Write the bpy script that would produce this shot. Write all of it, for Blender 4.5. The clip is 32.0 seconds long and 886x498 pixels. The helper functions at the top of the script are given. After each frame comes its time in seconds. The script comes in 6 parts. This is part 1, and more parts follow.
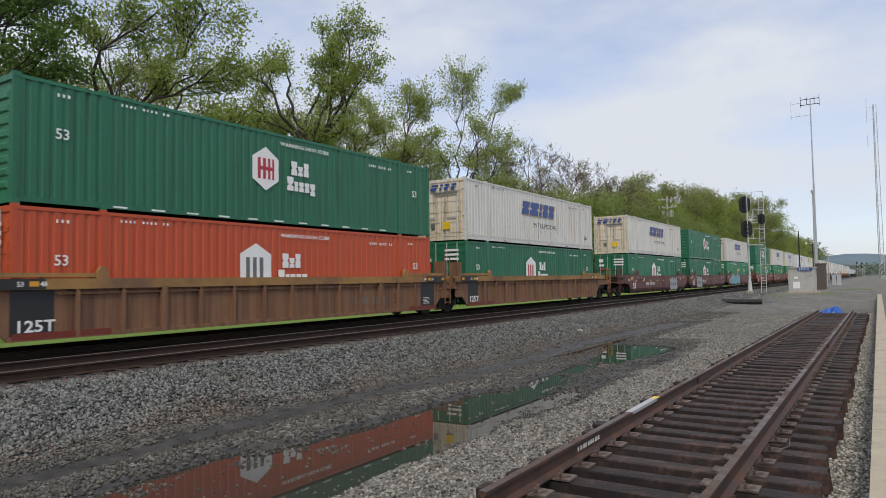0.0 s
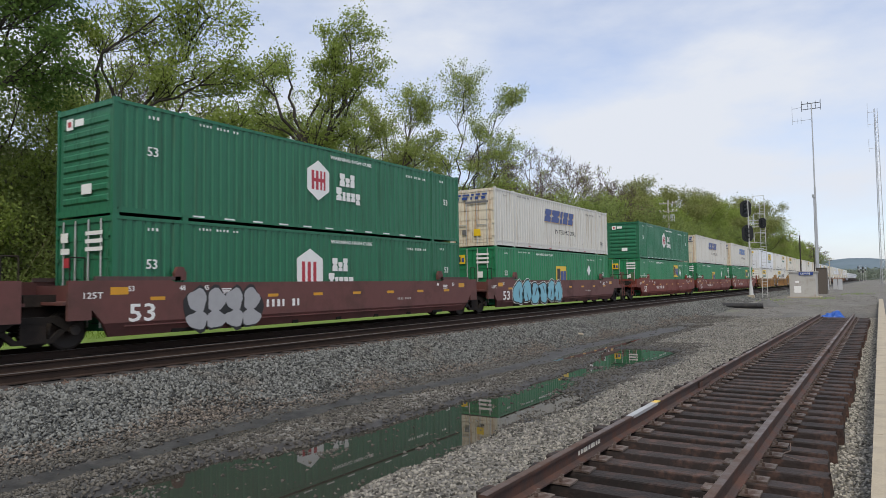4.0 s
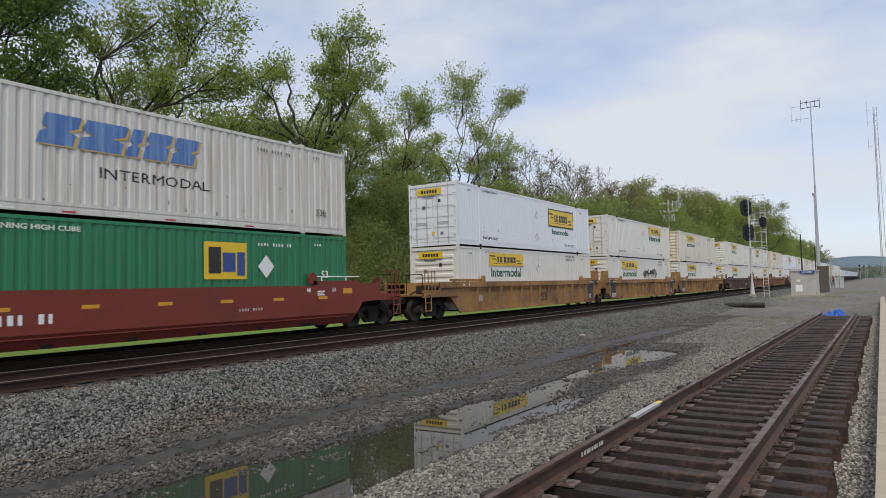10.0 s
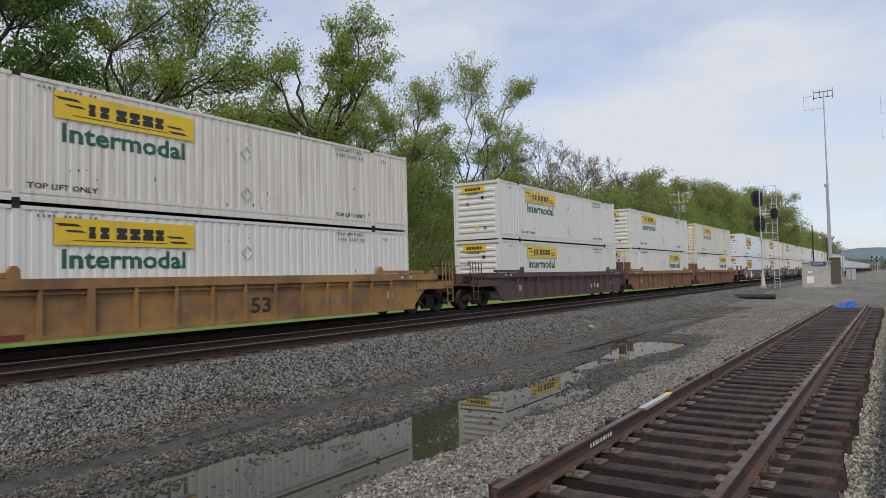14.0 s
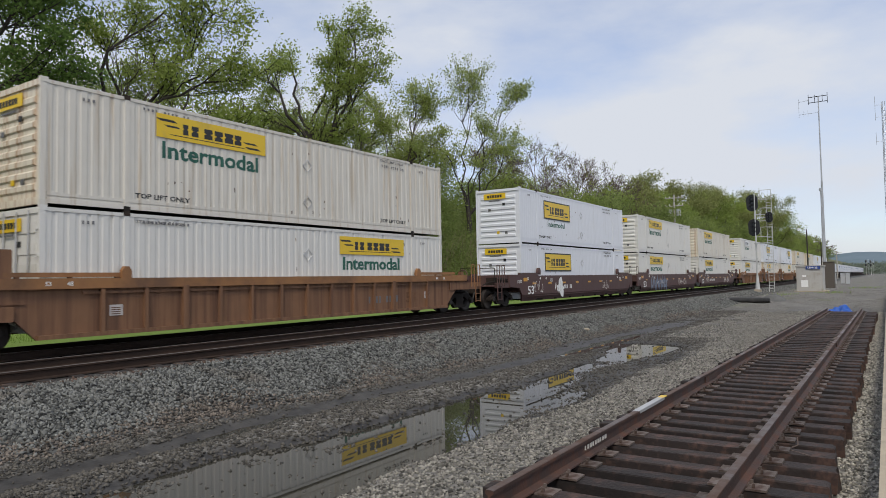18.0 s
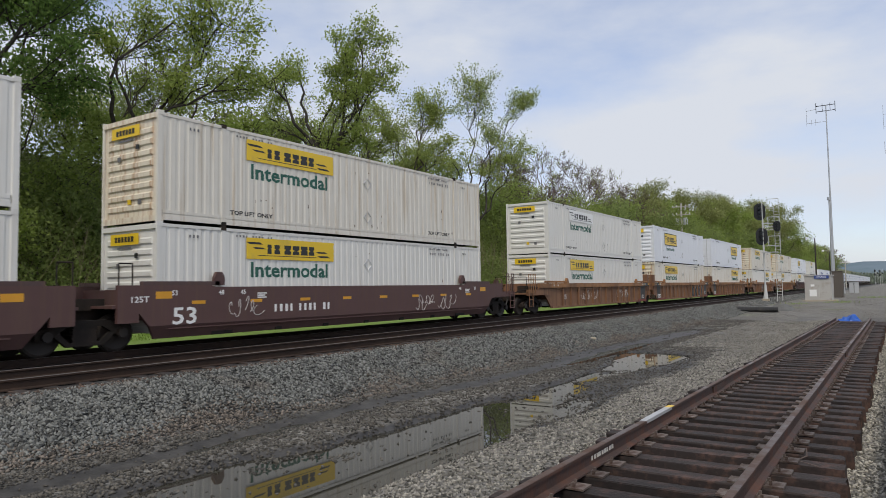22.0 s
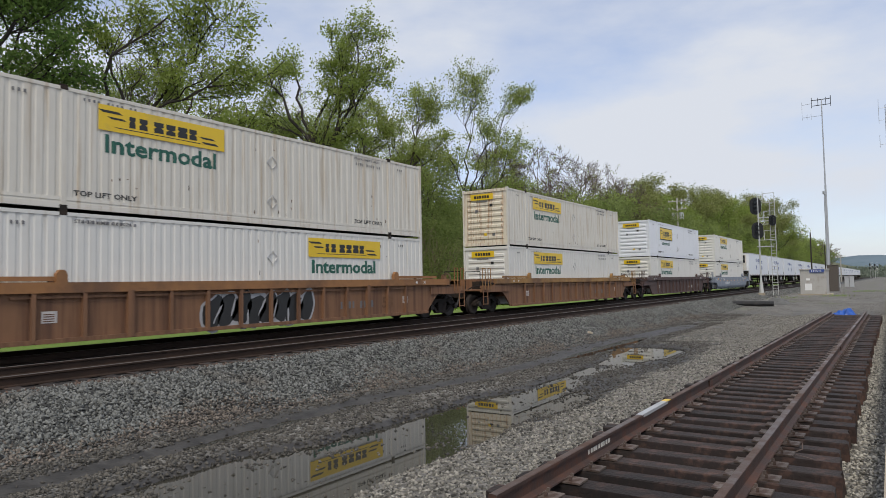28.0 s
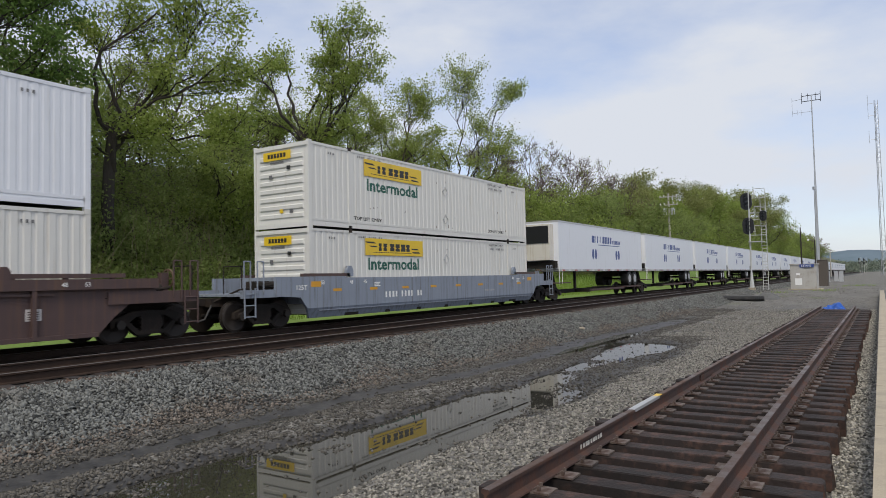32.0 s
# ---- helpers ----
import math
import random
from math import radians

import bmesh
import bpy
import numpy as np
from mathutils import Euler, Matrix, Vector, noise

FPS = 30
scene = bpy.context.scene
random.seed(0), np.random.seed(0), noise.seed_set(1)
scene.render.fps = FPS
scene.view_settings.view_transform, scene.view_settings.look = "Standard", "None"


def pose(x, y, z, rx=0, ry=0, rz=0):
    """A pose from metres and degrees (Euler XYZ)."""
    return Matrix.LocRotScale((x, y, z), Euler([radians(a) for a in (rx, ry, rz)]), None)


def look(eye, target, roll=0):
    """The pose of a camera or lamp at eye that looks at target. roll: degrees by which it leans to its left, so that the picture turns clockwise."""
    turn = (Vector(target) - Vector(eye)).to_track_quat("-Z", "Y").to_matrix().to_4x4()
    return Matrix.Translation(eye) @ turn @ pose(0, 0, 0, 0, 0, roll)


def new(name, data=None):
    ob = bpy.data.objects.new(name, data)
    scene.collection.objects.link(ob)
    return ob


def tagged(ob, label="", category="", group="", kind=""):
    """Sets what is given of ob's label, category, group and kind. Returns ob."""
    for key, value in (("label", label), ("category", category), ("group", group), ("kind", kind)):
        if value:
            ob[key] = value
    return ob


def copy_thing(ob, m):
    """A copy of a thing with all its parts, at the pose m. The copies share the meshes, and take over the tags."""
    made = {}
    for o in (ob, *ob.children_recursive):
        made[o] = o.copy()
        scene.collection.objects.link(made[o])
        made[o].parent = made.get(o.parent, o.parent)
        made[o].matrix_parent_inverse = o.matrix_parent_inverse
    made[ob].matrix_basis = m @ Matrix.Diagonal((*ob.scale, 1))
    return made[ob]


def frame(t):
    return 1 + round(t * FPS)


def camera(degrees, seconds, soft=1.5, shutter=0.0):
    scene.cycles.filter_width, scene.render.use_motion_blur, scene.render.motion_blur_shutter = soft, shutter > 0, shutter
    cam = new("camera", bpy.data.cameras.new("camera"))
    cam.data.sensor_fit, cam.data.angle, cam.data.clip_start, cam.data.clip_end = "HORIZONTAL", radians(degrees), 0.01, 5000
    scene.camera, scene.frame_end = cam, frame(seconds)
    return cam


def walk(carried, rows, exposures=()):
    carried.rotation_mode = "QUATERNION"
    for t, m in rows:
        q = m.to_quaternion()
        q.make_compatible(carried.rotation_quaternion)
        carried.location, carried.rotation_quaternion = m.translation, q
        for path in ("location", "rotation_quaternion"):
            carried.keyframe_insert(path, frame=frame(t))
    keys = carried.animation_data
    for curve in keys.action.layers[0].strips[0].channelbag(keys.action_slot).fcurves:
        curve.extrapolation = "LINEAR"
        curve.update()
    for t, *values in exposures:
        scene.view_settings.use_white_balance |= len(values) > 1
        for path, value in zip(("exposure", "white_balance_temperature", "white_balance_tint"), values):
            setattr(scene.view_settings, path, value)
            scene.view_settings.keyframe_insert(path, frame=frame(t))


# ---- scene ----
# ------------------------------------------------------------------ camera
EYE = (0.0, 0.0, 2.62)
VIEW = [  # seconds, turn to the left of the track, tilt up, lean
    (0, 32.76, 2.69, -0.94), (0.5, 32.74, 2.77, -0.89), (1, 32.73, 2.86, -1.03), (1.5, 32.74, 2.88, -0.81),
    (2, 32.74, 2.91, -0.88), (2.5, 32.79, 2.97, -1.08), (3, 32.85, 2.92, -1.09), (3.5, 32.93, 2.89, -0.87),
    (5.5, 32.67, 3.41, -0.62), (6, 33.34, 3.54, -1.21), (6.5, 33.14, 3.31, -0.65), (7, 33.09, 2.58, -0.55),
    (7.5, 33.07, 2.56, -0.64), (8, 32.88, 2.75, -0.84), (8.5, 32.70, 3.17, -0.98), (9, 32.69, 3.25, -1.22),
    (9.5, 32.73, 3.29, -1.42), (10, 32.89, 3.19, -1.40), (10.5, 33.07, 3.04, -1.35), (11, 33.11, 2.95, -1.29),
    (11.5, 33.41, 2.88, -1.36), (12, 33.67, 2.60, -1.14), (12.5, 33.66, 2.51, -1.07), (13, 33.70, 2.44, -1.24),
    (13.5, 33.76, 2.50, -1.43), (14, 33.67, 2.46, -1.34), (14.5, 33.48, 2.49, -1.33), (16.5, 33.11, 2.66, -1.20),
    (17, 33.26, 2.65, -1.20), (17.5, 33.30, 2.59, -1.10), (18, 33.30, 2.62, -1.04), (18.5, 33.29, 2.57, -0.92),
    (19, 33.37, 2.64, -1.08), (19.5, 33.47, 2.88, -1.04), (20, 33.60, 3.15, -1.09), (20.5, 33.77, 3.29, -0.92),
    (21, 33.85, 3.34, -0.89), (21.5, 33.84, 3.36, -0.94), (22, 33.83, 3.34, -0.88), (22.5, 33.89, 3.32, -0.89),
    (23, 33.96, 3.29, -0.96), (23.5, 34.02, 3.30, -1.02), (24, 34.02, 3.28, -1.26), (24.5, 34.03, 3.30, -1.36),
    (25, 33.92, 3.27, -1.31), (25.5, 33.84, 3.29, -1.17), (27.5, 33.69, 3.17, -1.18), (28, 33.54, 2.93, -1.08),
    (28.5, 33.48, 2.76, -1.16), (29, 33.39, 2.67, -1.06), (29.5, 33.28, 2.61, -0.97), (30, 33.29, 2.54, -1.12),
    (30.5, 33.33, 2.58, -1.25), (31, 33.19, 2.58, -1.18), (31.5, 32.96, 2.60, -1.22), (32, 32.89, 2.58, -1.28),
]


def aim(turn, tilt, lean):
    a, b = radians(turn), radians(tilt)
    way = Vector((-math.sin(a) * math.cos(b), math.cos(a) * math.cos(b), math.sin(b)))
    return look(EYE, Vector(EYE) + way, lean)


cam = camera(66.54, 32.0, soft=0.75, shutter=0.08)
walk(cam, [(t, aim(a, b, c)) for t, a, b, c in VIEW], exposures=[(0, 0.02), (2, 0.04), (3, 0.12), (6, 0.1), (7, 0.16), (8, 0.16), (9, 0.03), (13, -0.03), (27, -0.03), (28.5, 0.0), (32, 0.0)])

# ------------------------------------------------------------------ light
world = bpy.data.worlds.new("world")
scene.world = world
world.use_nodes = True
wn, wl = world.node_tree.nodes, world.node_tree.links
wn.clear()
SUN_UP, SUN_TURN = radians(53), radians(150)
sky = wn.new("ShaderNodeTexSky")
sky.sky_type, sky.sun_disc = "NISHITA", False
sky.sun_elevation, sky.sun_rotation = SUN_UP, SUN_TURN
sky.air_density, sky.dust_density, sky.ozone_density = 1.0, 0.8, 2.5
coord = wn.new("ShaderNodeTexCoord")
stretch = wn.new("ShaderNodeMapping")
stretch.inputs["Scale"].default_value = (1.2, 1.2, 3.2)
cloud = wn.new("ShaderNodeTexNoise")
cloud.inputs["Scale"].default_value, cloud.inputs["Detail"].default_value = 1.6, 7
cloud.inputs["Roughness"].default_value = 0.55
ramp = wn.new("ShaderNodeValToRGB")
ramp.color_ramp.elements[0].position, ramp.color_ramp.elements[1].position = 0.34, 0.6
ramp.color_ramp.elements[0].color = (0.28, 0.28, 0.28, 1)
veil = wn.new("ShaderNodeMixRGB")
veil.inputs[2].default_value = (6.8, 7.15, 7.85, 1)
back = wn.new("ShaderNodeBackground")
back.inputs["Strength"].default_value = 0.104
wout = wn.new("ShaderNodeOutputWorld")
wl.new(coord.outputs["Generated"], stretch.inputs["Vector"])
wl.new(stretch.outputs["Vector"], cloud.inputs["Vector"])
wl.new(cloud.outputs["Fac"], ramp.inputs["Fac"])
wl.new(ramp.outputs["Color"], veil.inputs[0])
clear = wn.new("ShaderNodeMixRGB")   # thin bright haze over the clear blue
clear.blend_type = "MULTIPLY"
clear.inputs[0].default_value, clear.inputs[2].default_value = 1.0, (1.5, 1.48, 1.62, 1)
wl.new(sky.outputs["Color"], clear.inputs[1])
wl.new(clear.outputs["Color"], veil.inputs[1])
wl.new(veil.outputs["Color"], back.inputs["Color"])
wl.new(back.outputs["Background"], wout.inputs["Surface"])

sun = new("sun", bpy.data.lights.new("sun", "SUN"))
sun.data.energy, sun.data.angle, sun.data.color = 2.1, radians(18), (1.0, 0.92, 0.78)
sun_way = Vector((math.sin(SUN_TURN) * math.cos(SUN_UP), math.cos(SUN_TURN) * math.cos(SUN_UP), math.sin(SUN_UP)))
sun.matrix_world = look(sun_way * 50, (0, 0, 0))


# ------------------------------------------------------------------ materials
def surface(name, colour, rough=0.6, metal=0.0, vary=0.15, scale=3.0, grime=None, grime_amount=0.3, grime_scale=1.0,
            bump=0.1, bump_scale=40.0, per_object=0.0, per_island=0.0, streak=False, spec=0.5, grime_rough=0.85):
    """A painted, worn or earthy surface: base colour, fine grain, larger stains, relief."""
    m = bpy.data.materials.new(name)
    m.use_nodes = True
    n, l = m.node_tree.nodes, m.node_tree.links
    b = n["Principled BSDF"]
    b.inputs["Roughness"].default_value, b.inputs["Metallic"].default_value = rough, metal
    b.inputs["Specular IOR Level"].default_value = spec
    co = n.new("ShaderNodeTexCoord")
    grain = n.new("ShaderNodeTexNoise")
    grain.inputs["Scale"].default_value, grain.inputs["Detail"].default_value = scale, 6
    l.new(co.outputs["Object"], grain.inputs["Vector"])
    mix = n.new("ShaderNodeMixRGB")
    mix.inputs[1].default_value = (*[c * (1 - vary) for c in colour], 1)
    mix.inputs[2].default_value = (*[min(1, c * (1 + vary)) for c in colour], 1)
    l.new(grain.outputs["Fac"], mix.inputs[0])
    out = mix.outputs["Color"]
    if grime:
        stain = n.new("ShaderNodeTexNoise")
        stain.inputs["Scale"].default_value, stain.inputs["Detail"].default_value = grime_scale, 8
        stain.inputs["Roughness"].default_value = 0.65
        if streak:
            mp = n.new("ShaderNodeMapping")
            mp.inputs["Scale"].default_value = (8, 8, 0.3)
            l.new(co.outputs["Object"], mp.inputs["Vector"])
            l.new(mp.outputs["Vector"], stain.inputs["Vector"])
        else:
            l.new(co.outputs["Object"], stain.inputs["Vector"])
        rg = n.new("ShaderNodeValToRGB")
        rg.color_ramp.elements[0].position = 0.62 - 0.35 * grime_amount
        rg.color_ramp.elements[1].position = 0.82 - 0.3 * grime_amount
        l.new(stain.outputs["Fac"], rg.inputs["Fac"])
        mg = n.new("ShaderNodeMixRGB")
        mg.inputs[2].default_value = (*grime, 1)
        l.new(rg.outputs["Color"], mg.inputs[0])
        l.new(out, mg.inputs[1])
        out = mg.outputs["Color"]
        mr = n.new("ShaderNodeMapRange")
        mr.inputs["To Min"].default_value, mr.inputs["To Max"].default_value = rough, grime_rough
        l.new(rg.outputs["Color"], mr.inputs["Value"])
        l.new(mr.outputs["Result"], b.inputs["Roughness"])
    for amount, kind, socket in ((per_object, "ShaderNodeObjectInfo", "Random"), (per_island, "ShaderNodeNewGeometry", "Random Per Island")):
        if amount:
            r = n.new(kind)
            mr = n.new("ShaderNodeMapRange")
            mr.inputs["To Min"].default_value, mr.inputs["To Max"].default_value = 1 - amount, 1 + amount
            l.new(r.outputs[socket], mr.inputs["Value"])
            hs = n.new("ShaderNodeHueSaturation")
            l.new(mr.outputs["Result"], hs.inputs["Value"])
            l.new(out, hs.inputs["Color"])
            out = hs.outputs["Color"]
    l.new(out, b.inputs["Base Color"])
    if bump:
        fine = n.new("ShaderNodeTexNoise")
        fine.inputs["Scale"].default_value, fine.inputs["Detail"].default_value = bump_scale, 4
        l.new(co.outputs["Object"], fine.inputs["Vector"])
        bp = n.new("ShaderNodeBump")
        bp.inputs["Strength"].default_value, bp.inputs["Distance"].default_value = bump, 0.02
        l.new(fine.outputs["Fac"], bp.inputs["Height"])
        l.new(bp.outputs["Normal"], b.inputs["Normal"])
    return m


def leafy(name, colour, other, through_light=0.35):
    m = bpy.data.materials.new(name)
    m.use_nodes = True
    n, l = m.node_tree.nodes, m.node_tree.links
    n.clear()
    geo = n.new("ShaderNodeNewGeometry")
    mix = n.new("ShaderNodeMixRGB")
    mix.inputs[1].default_value, mix.inputs[2].default_value = (*colour, 1), (*other, 1)
    l.new(geo.outputs["Random Per Island"], mix.inputs[0])
    d, t, s, o = (n.new("ShaderNode" + k) for k in ("BsdfDiffuse", "BsdfTranslucent", "MixShader", "OutputMaterial"))
    s.inputs[0].default_value = through_light
    l.new(mix.outputs["Color"], d.inputs["Color"])
    l.new(mix.outputs["Color"], t.inputs["Color"])
    l.new(d.outputs[0], s.inputs[1])
    l.new(t.outputs[0], s.inputs[2])
    l.new(s.outputs[0], o.inputs["Surface"])
    return m


RUST, MUD = (0.16, 0.07, 0.035), (0.11, 0.095, 0.08)
M = dict(
    white=surface("white_paint", (0.67, 0.66, 0.62), 0.5, grime=(0.52, 0.48, 0.41), grime_amount=0.12, streak=True, vary=0.04, per_object=0.04, bump=0.03),
    cream=surface("aged_white_paint", (0.66, 0.63, 0.56), 0.5, grime=(0.48, 0.39, 0.28), grime_amount=0.3, streak=True, vary=0.05, per_object=0.04, bump=0.03),
    bluewhite=surface("cool_white_paint", (0.72, 0.74, 0.78), 0.4, grime=(0.58, 0.58, 0.57), grime_amount=0.06, streak=True, vary=0.03, per_object=0.03, bump=0.02),
    carrierwhite=surface("grey_white_paint", (0.60, 0.59, 0.55), 0.5, grime=(0.42, 0.36, 0.28), grime_amount=0.3, streak=True, vary=0.05, per_object=0.04, bump=0.03),
    carrierend=surface("rust_stained_white_paint", (0.68, 0.62, 0.50), 0.55, grime=(0.40, 0.22, 0.10), grime_amount=0.42, grime_scale=1.1, streak=True, bump=0.03),
    green=surface("green_paint", (0.016, 0.142, 0.070), 0.4, grime=(0.03, 0.10, 0.06), grime_amount=0.35, streak=True, vary=0.1, per_object=0.08, bump=0.03),
    emerald=surface("bright_green_paint", (0.018, 0.19, 0.080), 0.4, grime=(0.04, 0.13, 0.07), grime_amount=0.3, streak=True, vary=0.08, per_object=0.08, bump=0.03),
    orange=surface("orange_paint", (0.47, 0.07, 0.02), 0.4, grime=(0.42, 0.10, 0.04), grime_amount=0.3, streak=True, vary=0.06, bump=0.03),
    sign=surface("yellow_panel", (0.74, 0.50, 0.022), 0.4, vary=0.05, bump=0.0, grime=(0.5, 0.36, 0.08), grime_amount=0.1),
    black=surface("black_lettering", (0.02, 0.02, 0.02), 0.5, bump=0.0),
    pale=surface("white_lettering", (0.78, 0.78, 0.76), 0.5, bump=0.0, vary=0.05),
    blue=surface("blue_lettering", (0.03, 0.065, 0.24), 0.45, bump=0.0, vary=0.15, scale=6),
    fadedblue=surface("faded_blue_lettering", (0.06, 0.15, 0.40), 0.5, bump=0.0, vary=0.25, scale=3, grime=(0.20, 0.33, 0.52), grime_amount=0.5, grime_scale=1.2, streak=True),
    gold=surface("gold_lettering", (0.55, 0.36, 0.10), 0.5, bump=0.0),
    deepgreen=surface("dark_green_lettering", (0.015, 0.10, 0.07), 0.5, bump=0.0),
    spraypale=surface("thin_white_spray", (0.50, 0.47, 0.45), 0.6, bump=0.0, vary=0.3, scale=5),
    rustchip=surface("rust_chip", (0.12, 0.06, 0.03), 0.8, bump=0.0, vary=0.4, scale=9, per_island=0.6),
    ochrecar=surface("faded_ochre_car_paint", (0.300, 0.140, 0.050), 0.65, grime=(0.15, 0.08, 0.045), grime_amount=0.55, grime_scale=0.55, vary=0.12, bump=0.06),
    hutpaint=surface("dull_grey_hut_paint", (0.42, 0.405, 0.375), 0.6, vary=0.08, grime=(0.30, 0.27, 0.23), grime_amount=0.35, grime_scale=1.5, bump=0.05),
    red=surface("red_lettering", (0.42, 0.035, 0.05), 0.5, bump=0.0),
    grey_ink=surface("grey_lettering", (0.14, 0.14, 0.145), 0.6, bump=0.0),
    reflector=surface("amber_reflector", (0.62, 0.30, 0.02), 0.3, bump=0.0),
    yellowcar=surface("yellow_car_paint", (0.33, 0.18, 0.052), 0.65, grime=(0.17, 0.095, 0.052), grime_amount=0.6, grime_scale=0.55, vary=0.12, bump=0.06),
    browncar=surface("rust_brown_car_paint", (0.208, 0.104, 0.052), 0.7, grime=(0.112, 0.056, 0.034), grime_amount=0.5, grime_scale=0.5, streak=True, vary=0.15, bump=0.08),
    redcar=surface("oxide_red_car_paint", (0.172, 0.033, 0.020), 0.5, spec=0.35, grime=(0.130, 0.038, 0.026), grime_amount=0.3, grime_scale=0.5, vary=0.1, per_object=0.06, bump=0.04),
    marooncar=surface("maroon_car_paint", (0.132, 0.048, 0.041), 0.55, grime=(0.085, 0.042, 0.036), grime_amount=0.4, grime_scale=0.6, vary=0.12, per_object=0.05, bump=0.05),
    plumcar=surface("brown_purple_car_paint", (0.085, 0.042, 0.038), 0.6, grime=(0.11, 0.065, 0.05), grime_amount=0.4, streak=True, vary=0.12, per_object=0.06, bump=0.05),
    darkcar=surface("dark_brown_car_paint", (0.075, 0.045, 0.042), 0.65, grime=(0.12, 0.07, 0.05), grime_amount=0.35, streak=True, vary=0.12, bump=0.05),
    greycar=surface("blue_grey_car_paint", (0.23, 0.26, 0.315), 0.5, grime=(0.13, 0.13, 0.13), grime_amount=0.35, streak=True, vary=0.08, bump=0.04),
    underframe=surface("grimy_black_steel", (0.018, 0.015, 0.013), 0.8, spec=0.25, grime=(0.045, 0.032, 0.024), grime_amount=0.4, vary=0.3, bump=0.2),
    wheel=surface("brown_black_wheel_steel", (0.030, 0.023, 0.019), 0.65, metal=0.2, vary=0.2),
    tread=surface("polished_wheel_rim", (0.32, 0.30, 0.28), 0.35, metal=0.9, vary=0.1),
    rail=surface("rusty_rail_steel", (0.050, 0.028, 0.022), 0.65, metal=0.1, grime=(0.125, 0.054, 0.034), grime_amount=0.45, grime_scale=2.5, vary=0.25, bump=0.2),
    darkrail=surface("oily_dark_rail_steel", (0.030, 0.019, 0.014), 0.8, metal=0.0, spec=0.25, grime=(0.045, 0.027, 0.019), grime_amount=0.4, grime_scale=2.0, vary=0.25, bump=0.2),
    oldtie=surface("dark_oily_timber", (0.024, 0.018, 0.016), 0.85, grime=(0.11, 0.070, 0.048), grime_amount=0.3, grime_scale=4, vary=0.35, scale=7, per_object=0.35, bump=0.5, bump_scale=26),
    railtop=surface("dull_rail_head", (0.14, 0.105, 0.09), 0.42, metal=0.6, grime=(0.13, 0.08, 0.06), grime_amount=0.6, grime_scale=1.5, vary=0.2, bump=0.1),
    shinytop=surface("worn_rail_head", (0.15, 0.13, 0.118), 0.5, metal=0.7, vary=0.1, bump=0.03),
    tie=surface("weathered_creosote_timber", (0.022, 0.015, 0.013), 0.8, grime=(0.095, 0.051, 0.038), grime_amount=0.36, grime_scale=5, vary=0.35, scale=7, per_object=0.35, bump=0.5, bump_scale=26),
    plate=surface("galvanised_and_rusted_plate", (0.15, 0.122, 0.105), 0.6, metal=0.3, grime=(0.07, 0.042, 0.032), grime_amount=0.6, grime_scale=9, per_object=0.35, bump=0.3),
    stone=surface("ballast_stone", (0.112, 0.114, 0.106), 0.75, vary=0.35, scale=14, per_island=0.95, grime=(0.10, 0.084, 0.068), grime_amount=0.25, grime_scale=0.7, bump=0.3, bump_scale=60),
    duststone=surface("dusty_brown_stone", (0.125, 0.105, 0.087), 0.85, vary=0.3, scale=14, per_island=0.8, bump=0.3, bump_scale=60),
    # gravel colour raised to make up for the platform's shadow
    lightenedgravel=surface("gravel_lightened_for_shade", (0.27, 0.255, 0.22), 0.9, vary=0.3, scale=14, per_island=0.85, bump=0.3, bump_scale=60),
    gravel=surface("fine_gravel_stone", (0.198, 0.186, 0.160), 0.9, vary=0.3, scale=14, per_island=0.85, bump=0.3, bump_scale=60),
    mudstone=surface("mud_stained_gravel", (0.074, 0.067, 0.056), 0.75, vary=0.3, scale=14, per_island=0.75, bump=0.3, bump_scale=60),
    rustdirt=surface("rust_brown_dirt_clod", (0.066, 0.043, 0.032), 0.95, vary=0.35, scale=12, per_island=0.8, bump=0.3),
    concrete=surface("tan_concrete", (0.40, 0.34, 0.25), 0.85, grime=(0.28, 0.25, 0.19), grime_amount=0.4, grime_scale=2, vary=0.15, bump=0.3),
    asphalt=surface("grey_asphalt", (0.12, 0.118, 0.112), 0.9, grime=(0.08, 0.08, 0.078), grime_amount=0.4, vary=0.25, scale=30, bump=0.4),
    steelpole=surface("galvanised_pole", (0.45, 0.46, 0.47), 0.45, metal=0.6, vary=0.12, scale=6, bump=0.05),
    alu=surface("aluminium_sheet", (0.52, 0.52, 0.52), 0.4, metal=0.5, vary=0.08, grime=(0.4, 0.39, 0.37), grime_amount=0.3, bump=0.03),
    signal=surface("black_signal_housing", (0.012, 0.012, 0.013), 0.45, vary=0.2, bump=0.03),
    signalmast=surface("silver_painted_mast", (0.55, 0.55, 0.53), 0.5, metal=0.3, vary=0.1, grime=(0.4, 0.36, 0.3), grime_amount=0.25, bump=0.05),
    tarp=surface("blue_plastic_tarp", (0.010, 0.085, 0.40), 0.35, vary=0.25, bump=0.3, bump_scale=20),
    rubber=surface("black_plastic_pipe", (0.022, 0.022, 0.023), 0.6, vary=0.3, grime=(0.07, 0.065, 0.06), grime_amount=0.35, bump=0.1),
    tyre=surface("rubber_tyre", (0.02, 0.02, 0.02), 0.8, bump=0.1),
    wood=surface("grey_weathered_pole_wood", (0.40, 0.375, 0.33), 0.85, vary=0.3, scale=5, bump=0.4),
    bark=surface("grey_brown_bark", (0.070, 0.056, 0.044), 0.9, vary=0.4, scale=9, bump=0.7, bump_scale=18),
    darkbark=surface("dark_bark", (0.040, 0.033, 0.028), 0.9, vary=0.4, scale=9, bump=0.7, bump_scale=18),
